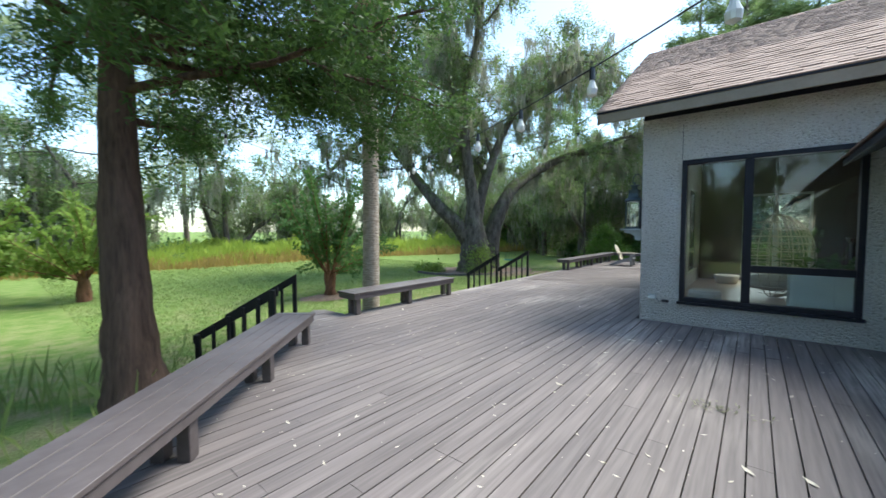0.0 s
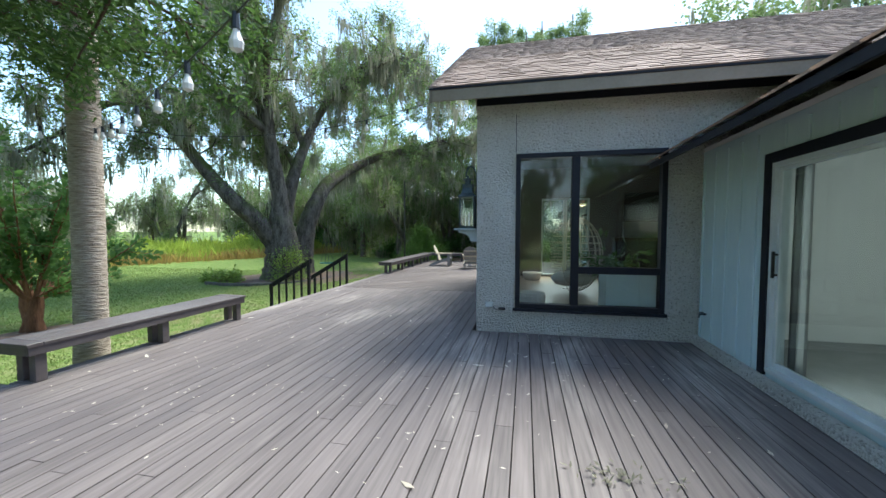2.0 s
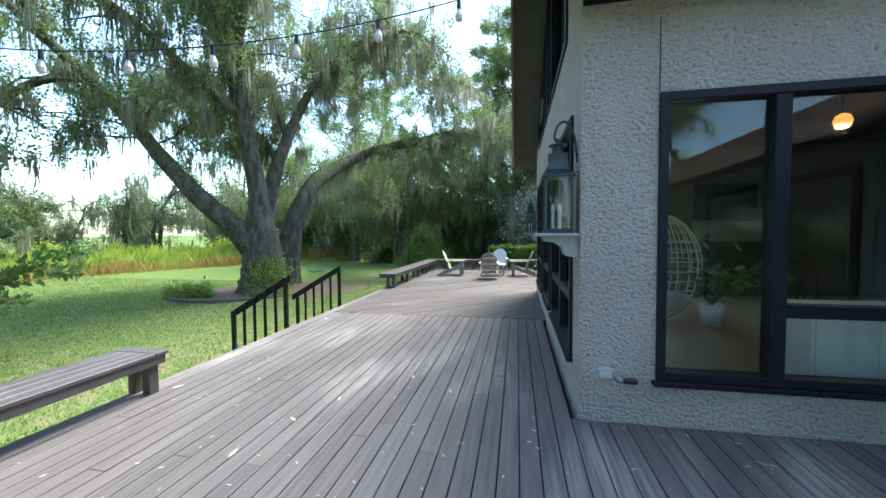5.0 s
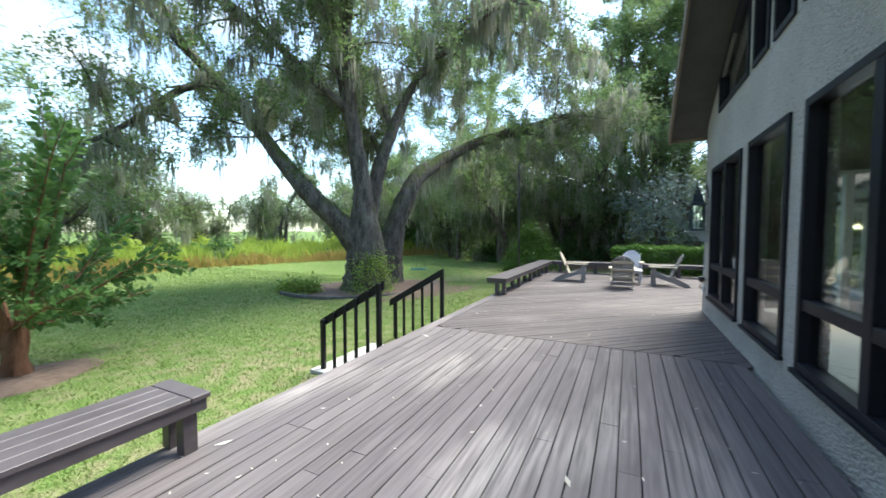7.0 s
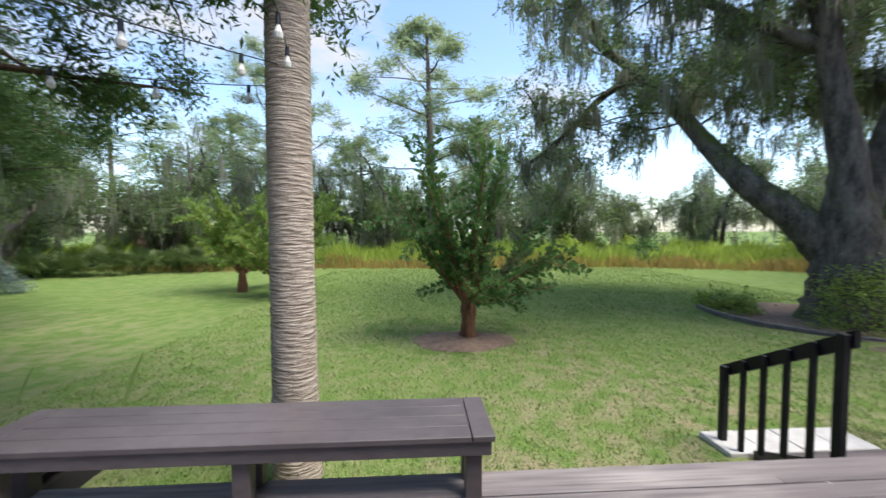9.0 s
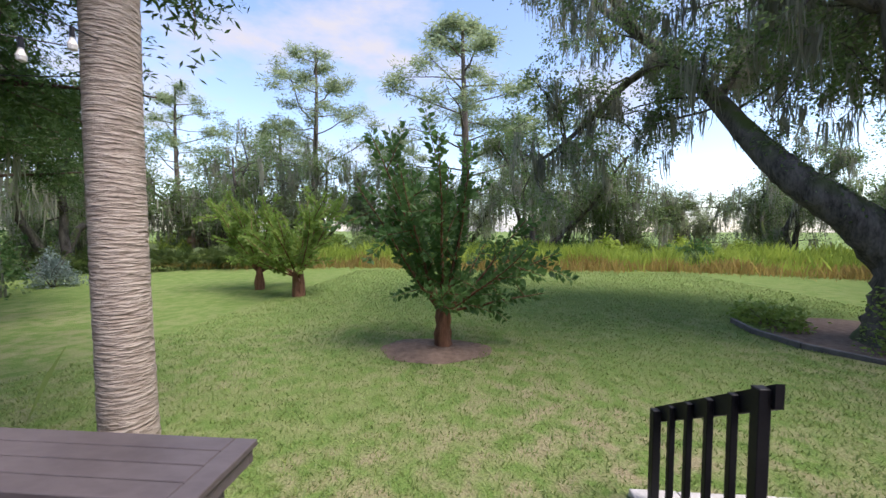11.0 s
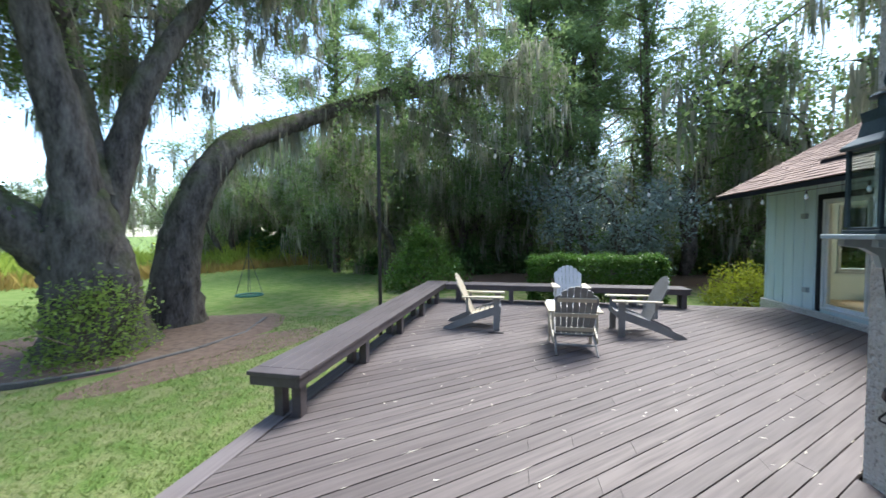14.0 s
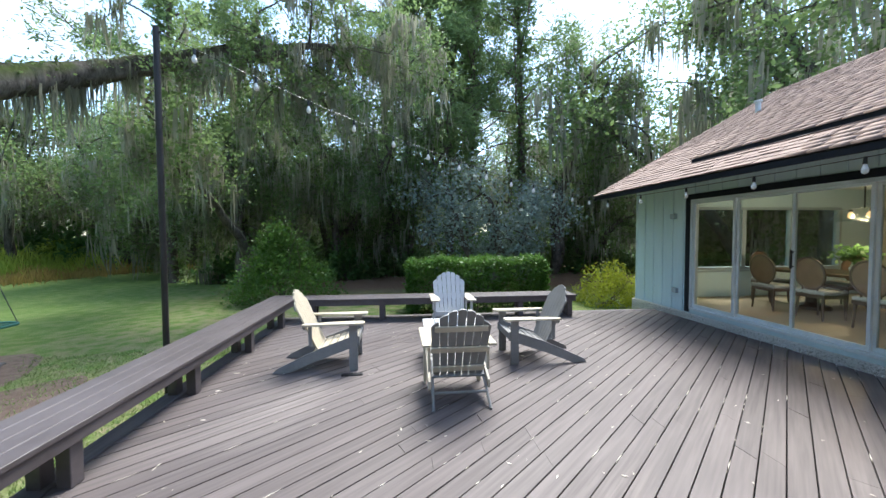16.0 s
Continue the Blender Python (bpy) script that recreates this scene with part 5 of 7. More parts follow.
def live_oak():
    """The great oak: a stout bole that parts into three stems, and the long low limb with a foot of its own."""
    rng = np.random.default_rng(11)
    wood, crown, moss = Soup(), Soup(), Soup()
    bole = smooth_path([(-10.85, 10.45, -0.95), (-10.80, 10.35, 0.0), (-10.75, 10.25, 1.0), (-10.70, 10.10, 2.0), (-10.65, 10.00, 3.0)], 7)
    wood.tube(bole, np.interp(np.linspace(0, 1, len(bole)), [0, 0.12, 0.25, 0.5, 0.75, 1.0], [1.22, 0.94, 0.82, 0.74, 0.56, 0.28]), 22, 0.045, rng)
    limbs = [
        ([(-10.95, 10.1, 0.9), (-11.3, 9.35, 1.95), (-11.85, 8.65, 2.8), (-12.75, 8.30, 3.9), (-14.0, 8.05, 5.4), (-15.6, 7.6, 7.3), (-17.1, 6.9, 9.0), (-18.5, 6.0, 10.8)], 0.66, 0.17),
        ([(-10.65, 10.05, 1.8), (-10.60, 9.9, 3.3), (-10.65, 9.6, 4.8), (-10.65, 9.35, 6.0), (-10.50, 9.05, 7.3), (-10.35, 8.8, 8.8), (-10.4, 8.5, 10.6), (-10.7, 8.1, 12.6)], 0.58, 0.16),
        ([(-10.85, 10.5, 1.4), (-10.85, 10.95, 3.1), (-10.6, 11.25, 4.7), (-10.4, 11.7, 5.8), (-10.3, 12.4, 7.1), (-9.9, 13.0, 8.4), (-9.2, 13.5, 9.6), (-7.9, 14.1, 10.9), (-6.2, 14.6, 11.7)], 0.50, 0.13),
        ([(-11.3, 12.55, -0.95), (-11.05, 12.45, 0.6), (-10.8, 12.55, 2.0), (-10.45, 12.9, 3.2), (-10.25, 13.7, 4.2), (-10.1, 15.2, 5.0), (-9.7, 16.4, 5.65), (-8.8, 17.3, 6.3), (-7.2, 17.4, 6.65), (-5.6, 17.3, 6.8)], 0.76, 0.30),
    ]
    forks = [
        ([(-15.6, 7.6, 7.3), (-15.9, 6.4, 6.7), (-16.0, 5.2, 5.5), (-16.1, 4.2, 4.6), (-16.2, 3.3, 4.0)], 0.20, 0.06),
        ([(-14.0, 8.05, 5.4), (-14.9, 9.2, 6.6), (-16.2, 10.2, 7.8), (-17.6, 11.0, 9.0)], 0.20, 0.06),
        ([(-16.6, 7.1, 8.4), (-15.6, 5.4, 9.6), (-14.2, 3.6, 10.4), (-12.6, 2.0, 10.6)], 0.18, 0.05),
        ([(-10.65, 9.35, 6.0), (-11.6, 8.0, 7.2), (-12.4, 6.6, 8.4), (-13.2, 5.0, 9.2)], 0.24, 0.07),
        ([(-10.35, 8.8, 8.8), (-9.2, 8.0, 10.2), (-8.2, 7.0, 11.4), (-7.4, 5.8, 12.2)], 0.22, 0.07),
        ([(-10.4, 8.5, 10.6), (-11.8, 9.4, 11.6), (-13.4, 10.4, 12.4)], 0.18, 0.06),
        ([(-10.4, 11.7, 5.8), (-11.6, 12.8, 7.4), (-12.8, 14.0, 9.0), (-13.8, 15.2, 10.4)], 0.22, 0.07),
        ([(-9.9, 13.0, 8.4), (-9.9, 14.6, 9.6), (-10.2, 16.4, 10.6)], 0.20, 0.06),
        ([(-9.5, 13.3, 9.2), (-8.4, 13.0, 9.3), (-7.0, 12.7, 9.9), (-5.6, 12.2, 10.1), (-4.4, 11.6, 9.6)], 0.20, 0.06),
        ([(-7.9, 14.1, 10.9), (-6.6, 15.8, 11.0), (-5.2, 17.2, 10.6), (-3.8, 18.4, 9.8)], 0.16, 0.05),
        ([(-5.6, 17.3, 6.8), (-5.2, 17.35, 6.7), (-5.0, 17.4, 6.2), (-5.0, 17.4, 5.5)], 0.22, 0.06),
        ([(-10.8, 10.5, 2.4), (-11.5, 10.7, 4.6), (-11.9, 10.4, 7.4), (-12.0, 9.8, 9.6), (-12.3, 9.2, 11.6)], 0.36, 0.10),
        ([(-10.65, 9.4, 5.8), (-12.4, 10.6, 7.2), (-14.4, 11.6, 8.2), (-16.2, 12.6, 8.6)], 0.20, 0.06),
        ([(-10.6, 11.25, 4.7), (-12.0, 12.4, 5.9), (-13.6, 13.4, 6.8), (-15.0, 14.6, 7.2)], 0.20, 0.06),
        ([(-6.2, 17.35, 6.75), (-4.6, 18.2, 7.4), (-3.0, 19.2, 7.6), (-1.6, 20.2, 7.2)], 0.16, 0.05),
    ]
    lines = []
    for pts, r0, r1 in limbs:
        path = smooth_path(pts, 7)
        k = np.linspace(0, 1, len(path))
        rad = 0.72 * (r1 + (r0 - r1) * (1 - k) ** 1.4)
        rad *= 1 + 0.6 * np.exp(-k * 16) * (pts[0][2] < 0)
        wood.tube(path, rad, 16, 0.05, rng)
        lines.append(path)
    for pts, r0, r1 in forks:
        path = smooth_path(pts, 6)
        wood.tube(path, np.linspace(r0, r1, len(path)) * 0.8, 9, 0.06, rng)
        lines.append(path)
    ends = []
    for i, path in enumerate(lines):
        long_limb = i == 3
        cnt = 3 if long_limb else (16 if i < 4 else 13)
        ends += ramify(rng, wood, path, 0.05, cnt, 2.7, 0.4, 0.2, 0.8 if long_limb else (0.5 if i < 4 else 0.2), 1)
    tip = scatter_on(rng, ends, 5800, 0.30, 0.1)
    crown.leaves(rng, clumps(rng, tip, 26, 0.135), 0.105, 0.030, 0.3, 0.1)
    # leafy growth on the long limb and round the low crotch
    fern = scatter_on(rng, [lines[3], lines[0][:22]], 1500, 0.12, 0.1) + np.array([0, 0, 0.16])
    crown.leaves(rng, clumps(rng, fern, 5, 0.08), 0.10, 0.025, 0.6)
    hang = scatter_on(rng, ends, 1250, 0.10, 0.1)
    moss.strands(rng, clumps(rng, hang, 18, 0.085), 0.25, 1.4, 0.026, 0.12)
    under = scatter_on(rng, lines[4:] + [lines[3], lines[3]], 430, 0.10, 0.3)
    moss.strands(rng, clumps(rng, under, 18, 0.10), 0.35, 1.7, 0.028, 0.08)
    return tree_thing("live_oak", pose(0, 0, 0), "huge old live oak with mossy limbs and hanging moss", wood, BARK_OAK, crown, LEAF_OAK, moss)


live_oak()


def cedar():
    rng = np.random.default_rng(21)
    wood, crown = Soup(), Soup()
    b = (-4.55, -6.25)
    g = -0.66
    trunk = smooth_path([(b[0] + 0.10, b[1] + 0.05, g), (b[0] + 0.03, b[1], 0.6), (b[0] - 0.12, b[1], 2.4), (b[0] - 0.30, b[1] + 0.05, 4.4), (b[0] - 0.35, b[1], 7.5), (b[0] - 0.3, b[1], 12.0)], 7)
    k = np.linspace(0, 1, len(trunk))
    wood.tube(trunk, (0.27 * (1 - k) + 0.05) * (1 + 0.45 * np.exp(-k * 22)), 14, 0.05, rng)
    lines = []
    for i in range(44):
        a = i * 2.4 + rng.uniform(-0.3, 0.3)
        low = 2.9 if math.sin(a) > 0.15 else 3.8
        z = low + (11.0 - low) * (i / 44) ** 1.1
        ln = (5.0 - 0.34 * (z - 2.9)) * rng.uniform(0.8, 1.1)
        p = (b[0] - 0.25, b[1], z)
        line = branch_line(rng, p, (math.cos(a), math.sin(a), 0.22), ln, 0.28, 0.22, 8)
        wood.tube(line, np.linspace(0.065, 0.014, len(line)), 6)
        lines.append(line)
    # long low boughs over the deck's edge
    for k, deg in enumerate((48, 60, 70, 80, 92, 104)):
        a = radians(deg)
        line = branch_line(rng, (b[0] - 0.25, b[1], 4.0 + 0.45 * (k % 3)), (math.cos(a), math.sin(a), 0.12), 4.4 + 0.3 * (k % 2), 0.40, 0.18, 8)
        wood.tube(line, np.linspace(0.06, 0.012, len(line)), 6)
        lines.append(line)
    ends = []
    for line in lines:
        ends += ramify(rng, wood, line, 0.018, 11, 1.15, 0.5, 0.0, 0.2, 0, 4)
    tip = scatter_on(rng, ends, 16500, 0.13, 0.05)
    crown.leaves(rng, clumps(rng, tip, 15, 0.09), 0.10, 0.013, 0.1, 0.45)
    made = tree_thing("red_cedar", pose(0, 0, 0), "dark-trunked cedar with feathery drooping green sprays", wood, BARK_CEDAR, crown, LEAF_CEDAR)
    copy_thing(made, pose(-6.2, -7.2, -0.16))


cedar()


def frond(so, rng, root, heading, tilt, stem, fan, droop, n=26, width=0.028):
    """A palmate leaf: a stalk and a folded fan of long narrow blades."""
    root = np.array(root, dtype=float)
    d = np.array([math.cos(heading) * math.cos(tilt), math.sin(heading) * math.cos(tilt), math.sin(tilt)])
    tip = root + d * stem + np.array([0, 0, -droop * 0.25])
    side = np.cross(d, [0, 0, 1.0])
    side /= np.linalg.norm(side) + 1e-9
    upv = np.cross(side, d)
    w = 0.014
    so.add([root - side * w, root + side * w, tip + side * w, tip - side * w], [[0, 1, 2, 3]])
    for i in range(n):
        a = -2.0 + 4.0 * i / (n - 1)
        ln = fan * (1 - 0.32 * abs(a) / 2.0) * rng.uniform(0.85, 1.05)
        e = d * math.cos(a) + side * math.sin(a)
        mid = tip + e * ln * 0.55 + upv * 0.05 * rng.standard_normal() - np.array([0, 0, droop * ln * 0.12])
        end = tip + e * ln - np.array([0, 0, droop * ln * 0.55])
        f = np.cross(e, upv)
        f = f / (np.linalg.norm(f) + 1e-9) * width
        so.add([tip - f * 0.2, mid - f, end, mid + f], [[0, 1, 2, 3]])


def cabbage_palm(at, height, label, seed, radius=0.185, dead=True, group=""):
    rng = np.random.default_rng(seed)
    top = base("cabbage_palm", at, label, "palm tree", group)
    wood = Soup()
    n = int(height / 0.055)
    path = [(0.05 * math.sin(z * 0.5), 0.0, z) for z in np.linspace(0, height, n)]
    rad = radius * (1 + 0.18 * np.exp(-np.linspace(0, height, n) * 1.2)) * (1 + 0.016 * np.where(np.arange(n) % 2 == 0, 1, -1) * rng.uniform(0.3, 1.0, n))
    wood.tube(path, rad, 18, 0.006, rng)
    place("trunk", wood.data("trunk", BARK_PALM), top, None, "pale ringed fibrous trunk")
    live, old = Soup(), Soup()
    for i in range(26):
        frond(live, rng, (0, 0, height - 0.1 + 0.012 * i), i * 2.4, rng.uniform(-0.1, 1.2), rng.uniform(0.8, 1.2), rng.uniform(0.8, 1.05), rng.uniform(0.3, 0.9))
    place("fronds", live.data("fronds", LEAF_PALM), top, None, "stiff green fan fronds")
    if dead:
        for i in range(24):
            frond(old, rng, (0.05 * math.cos(i), 0.05 * math.sin(i), height - 0.3 - 0.02 * i), i * 2.4 + 1, rng.uniform(-1.4, -0.75), rng.uniform(0.4, 0.7), rng.uniform(0.5, 0.85), 0.9, 18)
        place("dead_fronds", old.data("dead_fronds", LEAF_DEAD), top, None, "brown dead fronds hanging under the crown")
    return top


cabbage_palm(pose(PALM.x, PALM.y, ground_z(-5.4, 0)), 8.3, "cabbage palm with a pale ringed trunk beside the bench", 31)


def crape_myrtle(at, height, spread, pairs, leaf_mat, label, seed, stems=15, group="", size=0.075):
    """A vase of straight shoots on a short twisted foot, each shoot a plume of paired leaves."""
    rng = np.random.default_rng(seed)
    wood, crown = Soup(), Soup()
    foot = 0.21 * height
    for side in (-1, 1):
        wood.tube([(0.06 * side, 0.03 * side, -0.05), (0.08 * side, -0.02 * side, foot * 0.35), (0.07 * side, 0.04 * side, foot * 0.75), (0.14 * side, 0.06 * side, foot * 1.15)], [0.19, 0.15, 0.14, 0.07], 12, 0.09, rng)
    lines, twigs = [], Soup()
    for i in range(stems):
        a = i * 2.4 + rng.uniform(-0.25, 0.25)
        lift = (2.1, 0.45, 1.25, 3.0, 0.85)[i % 5] * rng.uniform(0.85, 1.2)
        d = np.array([math.cos(a), math.sin(a), lift])
        ln = height * spread * (0.84 if lift > 1.6 else 0.78 if lift > 0.95 else 0.58) * rng.uniform(0.8, 1.1)
        line = branch_line(rng, (0.11 * math.cos(a), 0.11 * math.sin(a), foot * rng.uniform(0.85, 1.1)), d, ln, 0.05 if lift > 1.6 else -0.30 if lift > 0.95 else 0.0, 0.14, 10)
        twigs.tube(line, np.linspace(0.034, 0.006, len(line)), 6)
        lines.append(line)
        for k in range(4):
            s = 2 + 2 * k
            sub = branch_line(rng, line[s], np.array(line[s + 1]) - line[s] + rng.standard_normal(3) * ln * 0.085, ln * rng.uniform(0.20, 0.36), 0.05, 0.15, 6)
            twigs.tube(sub, np.linspace(0.010, 0.003, len(sub)), 4)
            lines.append(sub)
    for line in lines:
        arr = np.array([tuple(p) for p in line])
        reach = float(np.linalg.norm(arr[-1] - arr[0]))
        n = max(6, int(pairs * reach))
        s = rng.uniform(0.14, 1.0, n) * (len(arr) - 1)
        i0 = np.minimum(s.astype(int), len(arr) - 2)
        step = arr[i0 + 1] - arr[i0]
        p = arr[i0] + step * (s - i0)[:, None]
        along = step / (np.linalg.norm(step, axis=1)[:, None] + 1e-9)
        out = np.cross(along, rng.standard_normal((n, 3)))
        out /= np.linalg.norm(out, axis=1)[:, None] + 1e-9
        d = along * 0.55 + out * 0.85
        flat = np.cross(d, np.cross(along, out)) + rng.standard_normal((n, 3)) * 0.25
        flat /= np.linalg.norm(flat, axis=1)[:, None] + 1e-9
        z = (size * rng.uniform(0.7, 1.25, n))[:, None]
        root = p + out * rng.uniform(0.0, 0.05, (n, 1))
        crown.add(np.stack([root, root + d * z * 0.45 + flat * z * 0.27, root + d * z, root + d * z * 0.45 - flat * z * 0.27], 1).reshape(-1, 3), np.arange(4 * n).reshape(-1, 4))
    made = tree_thing("crape_myrtle", at, label, wood, BARK_MYRTLE, crown, leaf_mat, None, "tree", group)
    place("twig_mass", twigs.data("twig_mass", BARK_MYRTLE, True), made, kind="stuff")
    return made


crape_myrtle(pose(-10.35, 0.55, ground_z(-10.3, 0)), 4.0, 1.0, 66, LEAF_MYRTLE, "vase-shaped crape myrtle with glossy dark leaves", 41, 22, size=0.13)
young = crape_myrtle(pose(-17.6, -7.75, ground_z(-17, 0)), 3.9, 1.0, 80, LEAF_LIGHT, "young crape myrtle with light green leaves", 43, group="young trees on the lawn", size=0.14)
copy_thing(young, pose(-16.1, -5.35, ground_z(-17, 0), 0, 0, 130))


def mulch_bed():
    rng = np.random.default_rng(51)
    def disc(name, cx, cy, rx, ry, turn, label, lump=0.10):
        bm = bmesh.new()
        rings = []
        for r in (0.0, 0.35, 0.7, 0.93, 1.0):
            ring = []
            for k in range(28):
                a = 2 * math.pi * k / 28
                j = 1 + 0.05 * math.sin(3 * a + cx) + 0.03 * math.sin(7 * a)
                u, v = rx * r * j * math.cos(a), ry * r * j * math.sin(a)
                x, y = cx + u * math.cos(turn) - v * math.sin(turn), cy + u * math.sin(turn) + v * math.cos(turn)
                ring.append(bm.verts.new((x, y, ground_z(x, y) + 0.006 + lump * (1 - r ** 3) + rng.uniform(-0.012, 0.012) * (r < 1))))
            rings.append(ring)
        for a, b in zip(rings, rings[1:]):
            for k in range(28):
                bm.faces.new((a[k], a[(k + 1) % 28], b[(k + 1) % 28], b[k]))
        bmesh.ops.remove_doubles(bm, verts=bm.verts[:], dist=0.0005)
        return place(name, bm_data(name, bm, MULCH, True), None, None, label, "mulch", kind="structure")
    disc("ground_mulch_oak", -11.0, 11.2, 3.3, 2.55, radians(55), "brown pine-straw mulch under the oak")
    disc("ground_mulch_myrtle", -10.1, 0.4, 0.9, 1.15, 0, "ring of brown mulch round the crape myrtle", 0.05)
    disc("ground_bare_oak", -7.9, 10.6, 2.3, 0.8, radians(70), "bare brown soil beside the bed", 0.012)
    pts = [(-13.2, 8.2), (-12.1, 7.95), (-10.9, 8.1), (-9.9, 8.7), (-9.15, 9.5), (-8.75, 10.8), (-8.7, 12.1), (-9.3, 13.6)]
    for a, b in zip(pts, pts[1:]):
        ln = math.dist(a, b)
        m = pose((a[0] + b[0]) / 2, (a[1] + b[1]) / 2, -0.74, 0, 0, math.degrees(math.atan2(b[1] - a[1], b[0] - a[0])))
        place("edging_timber", bm_data("edging_timber", boxes(((-ln / 2, -0.045, -0.10), (ln / 2, 0.045, 0.05)), bevel=0.015), EDGING), None, m, "weathered grey landscape edging timber", "edging", "edging round the oak bed")


mulch_bed()


def shrub(name, at, size, n, mat, label, seed, category="shrub", group="", leaf=0.06, stems=9, shape="dome"):
    """A bush: stems and many leaf clumps, with an uneven outline."""
    rng = np.random.default_rng(seed)
    wood, crown = Soup(), Soup()
    lines = []
    for i in range(stems):
        a = i * 2.4
        d = np.array([math.cos(a) * size[0], math.sin(a) * size[1], size[2] * (1.1 if shape != "cone" else 1.6)])
        line = branch_line(rng, (0.06 * math.cos(a), 0.06 * math.sin(a), 0), d, np.linalg.norm(d) * rng.uniform(0.6, 0.85), 0.1, 0.4, 6)
        wood.tube(line, np.linspace(0.02, 0.005, len(line)), 5)
        lines.append(line)
    m = max(60, n // 16)
    u = rng.standard_normal((m, 3))
    u /= np.linalg.norm(u, axis=1)[:, None]
    u[:, 2] = np.abs(u[:, 2])
    r = rng.uniform(0.45, 1.0, (m, 1)) ** 0.6 * (1 + 0.14 * np.sin(5 * u[:, :1] + 3 * u[:, 1:2] + seed))
    c = u * r * np.array(size)
    if shape == "cone":
        c[:, :2] *= (1.15 - c[:, 2:3] / size[2]).clip(0.12, 1.1)
    c[:, 2] = c[:, 2].clip(0.05)
    crown.leaves(rng, clumps(rng, c, 16, 0.07 + 0.05 * max(size)), leaf, leaf * 0.3, 0.4)
    return tree_thing(name, at, label, wood, BARK_PINE, crown, mat, None, category, group)


def hedge():
    rng = np.random.default_rng(61)
    top = base("clipped_hedge", pose(0.05, 17.0, -0.64) @ Matrix.Diagonal((0.86, 1, 0.86, 1)), "clipped dense green hedge behind the deck", "hedge")
    wood, crown = Soup(), Soup()
    for i in range(26):
        x = -2.1 + i * 0.168
        wood.tube([(x, rng.uniform(-0.3, 0.3), 0), (x + rng.uniform(-0.1, 0.1), rng.uniform(-0.4, 0.4), 1.4)], [0.02, 0.008], 5)
    n = 2600
    face = rng.integers(0, 5, n)
    p = np.stack([rng.uniform(-2.2, 2.25, n), rng.uniform(-0.55, 0.55, n), rng.uniform(0.05, 1.70, n)], 1)
    p[face == 0, 1] = -0.55
    p[face == 1, 2] = 1.70
    p[face == 2, 0] = -2.2
    p[face == 3, 0] = 2.25
    p += 0.05 * np.sin(p[:, [1, 2, 0]] * 4.1)
    crown.leaves(rng, clumps(rng, p, 14, 0.07), 0.085, 0.028, 0.5)
    place("stems", wood.data("stems", BARK_PINE), top)
    place("leaves", crown.data("leaves", LEAF_HEDGE), top)


hedge()
shrub("azalea_bush", pose(4.35, 17.4, -0.65), (1.0, 0.9, 1.25), 5000, LEAF_YELLOW, "rounded yellow-green bush beside the dining wing", 71, leaf=0.075)
shrub("azalea_bush", pose(7.2, 18.6, -0.65), (1.3, 1.0, 1.3), 5000, LEAF_YELLOW, "rounded yellow-green bush beyond the dining room", 72, leaf=0.075)
shrub("juniper_bush", pose(-6.3, 19.6, -0.70), (1.9, 1.7, 2.7), 12000, LEAF_HEDGE, "dense dark green bush at the wood's edge", 73, leaf=0.10, shape="cone")
shrub("oak_sprouts", pose(-10.0, 9.75, -0.74), (0.75, 0.95, 1.75), 3400, LEAF_LIGHT, "leafy sprouts round the oak's foot", 74, leaf=0.075)
shrub("holly_bush", pose(-13.0, 9.0, -0.78), (1.2, 0.5, 0.4), 230, LEAF_LIGHT, "low spiky green plants in the mulch bed", 75, leaf=0.14)
shrub("small_conifer", pose(-17.4, -17.0, -0.82), (0.9, 0.9, 1.5), 3500, LEAF_SILVER, "small blue-green bush on the lawn", 76, leaf=0.09, shape="cone")


def weeds(name, centres, height, n, mat, label, seed, wide=0.02):
    """Upright blades in drifts."""
    rng = np.random.default_rng(seed)
    so = Soup()
    c = np.asarray(centres)[rng.integers(0, len(centres), n)]
    p = c + np.stack([rng.standard_normal(n) * 0.9, rng.standard_normal(n) * 0.9, np.zeros(n)], 1)
    swell = 0.5 + 0.5 * np.sin(p[:, 0] * 0.9 + 2.0 * np.sin(p[:, 1] * 0.45) + seed) * np.sin(p[:, 1] * 0.8 + p[:, 0] * 0.3)
    h = height * rng.uniform(0.45, 1.15, n) * (0.55 + 0.9 * swell)
    yaw = rng.uniform(0, 6.28, n)
    side = np.stack([np.cos(yaw), np.sin(yaw), np.zeros(n)], 1) * wide
    lean = np.stack([rng.standard_normal(n), rng.standard_normal(n), np.zeros(n)], 1) * 0.22 * h[:, None]
    up = np.stack([np.zeros(n), np.zeros(n), h], 1)
    v = np.stack([p - side * 0.5, p + side * 0.5, p + up * 0.6 + lean * 0.45 + side, p + up + lean, ], 1).reshape(-1, 3)
    so.add(v, np.arange(4 * n).reshape(-1, 4))
    return place(name, so.data(name, mat), None, None, label, "weeds", kind="stuff")


def edge_x(y):
    """The mown lawn's far edge."""
    return -27.2 + 0.10 * max(0.0, y - 8) + 0.008 * max(0.0, y - 8) ** 2 + 0.6 * math.sin(y * 0.35)


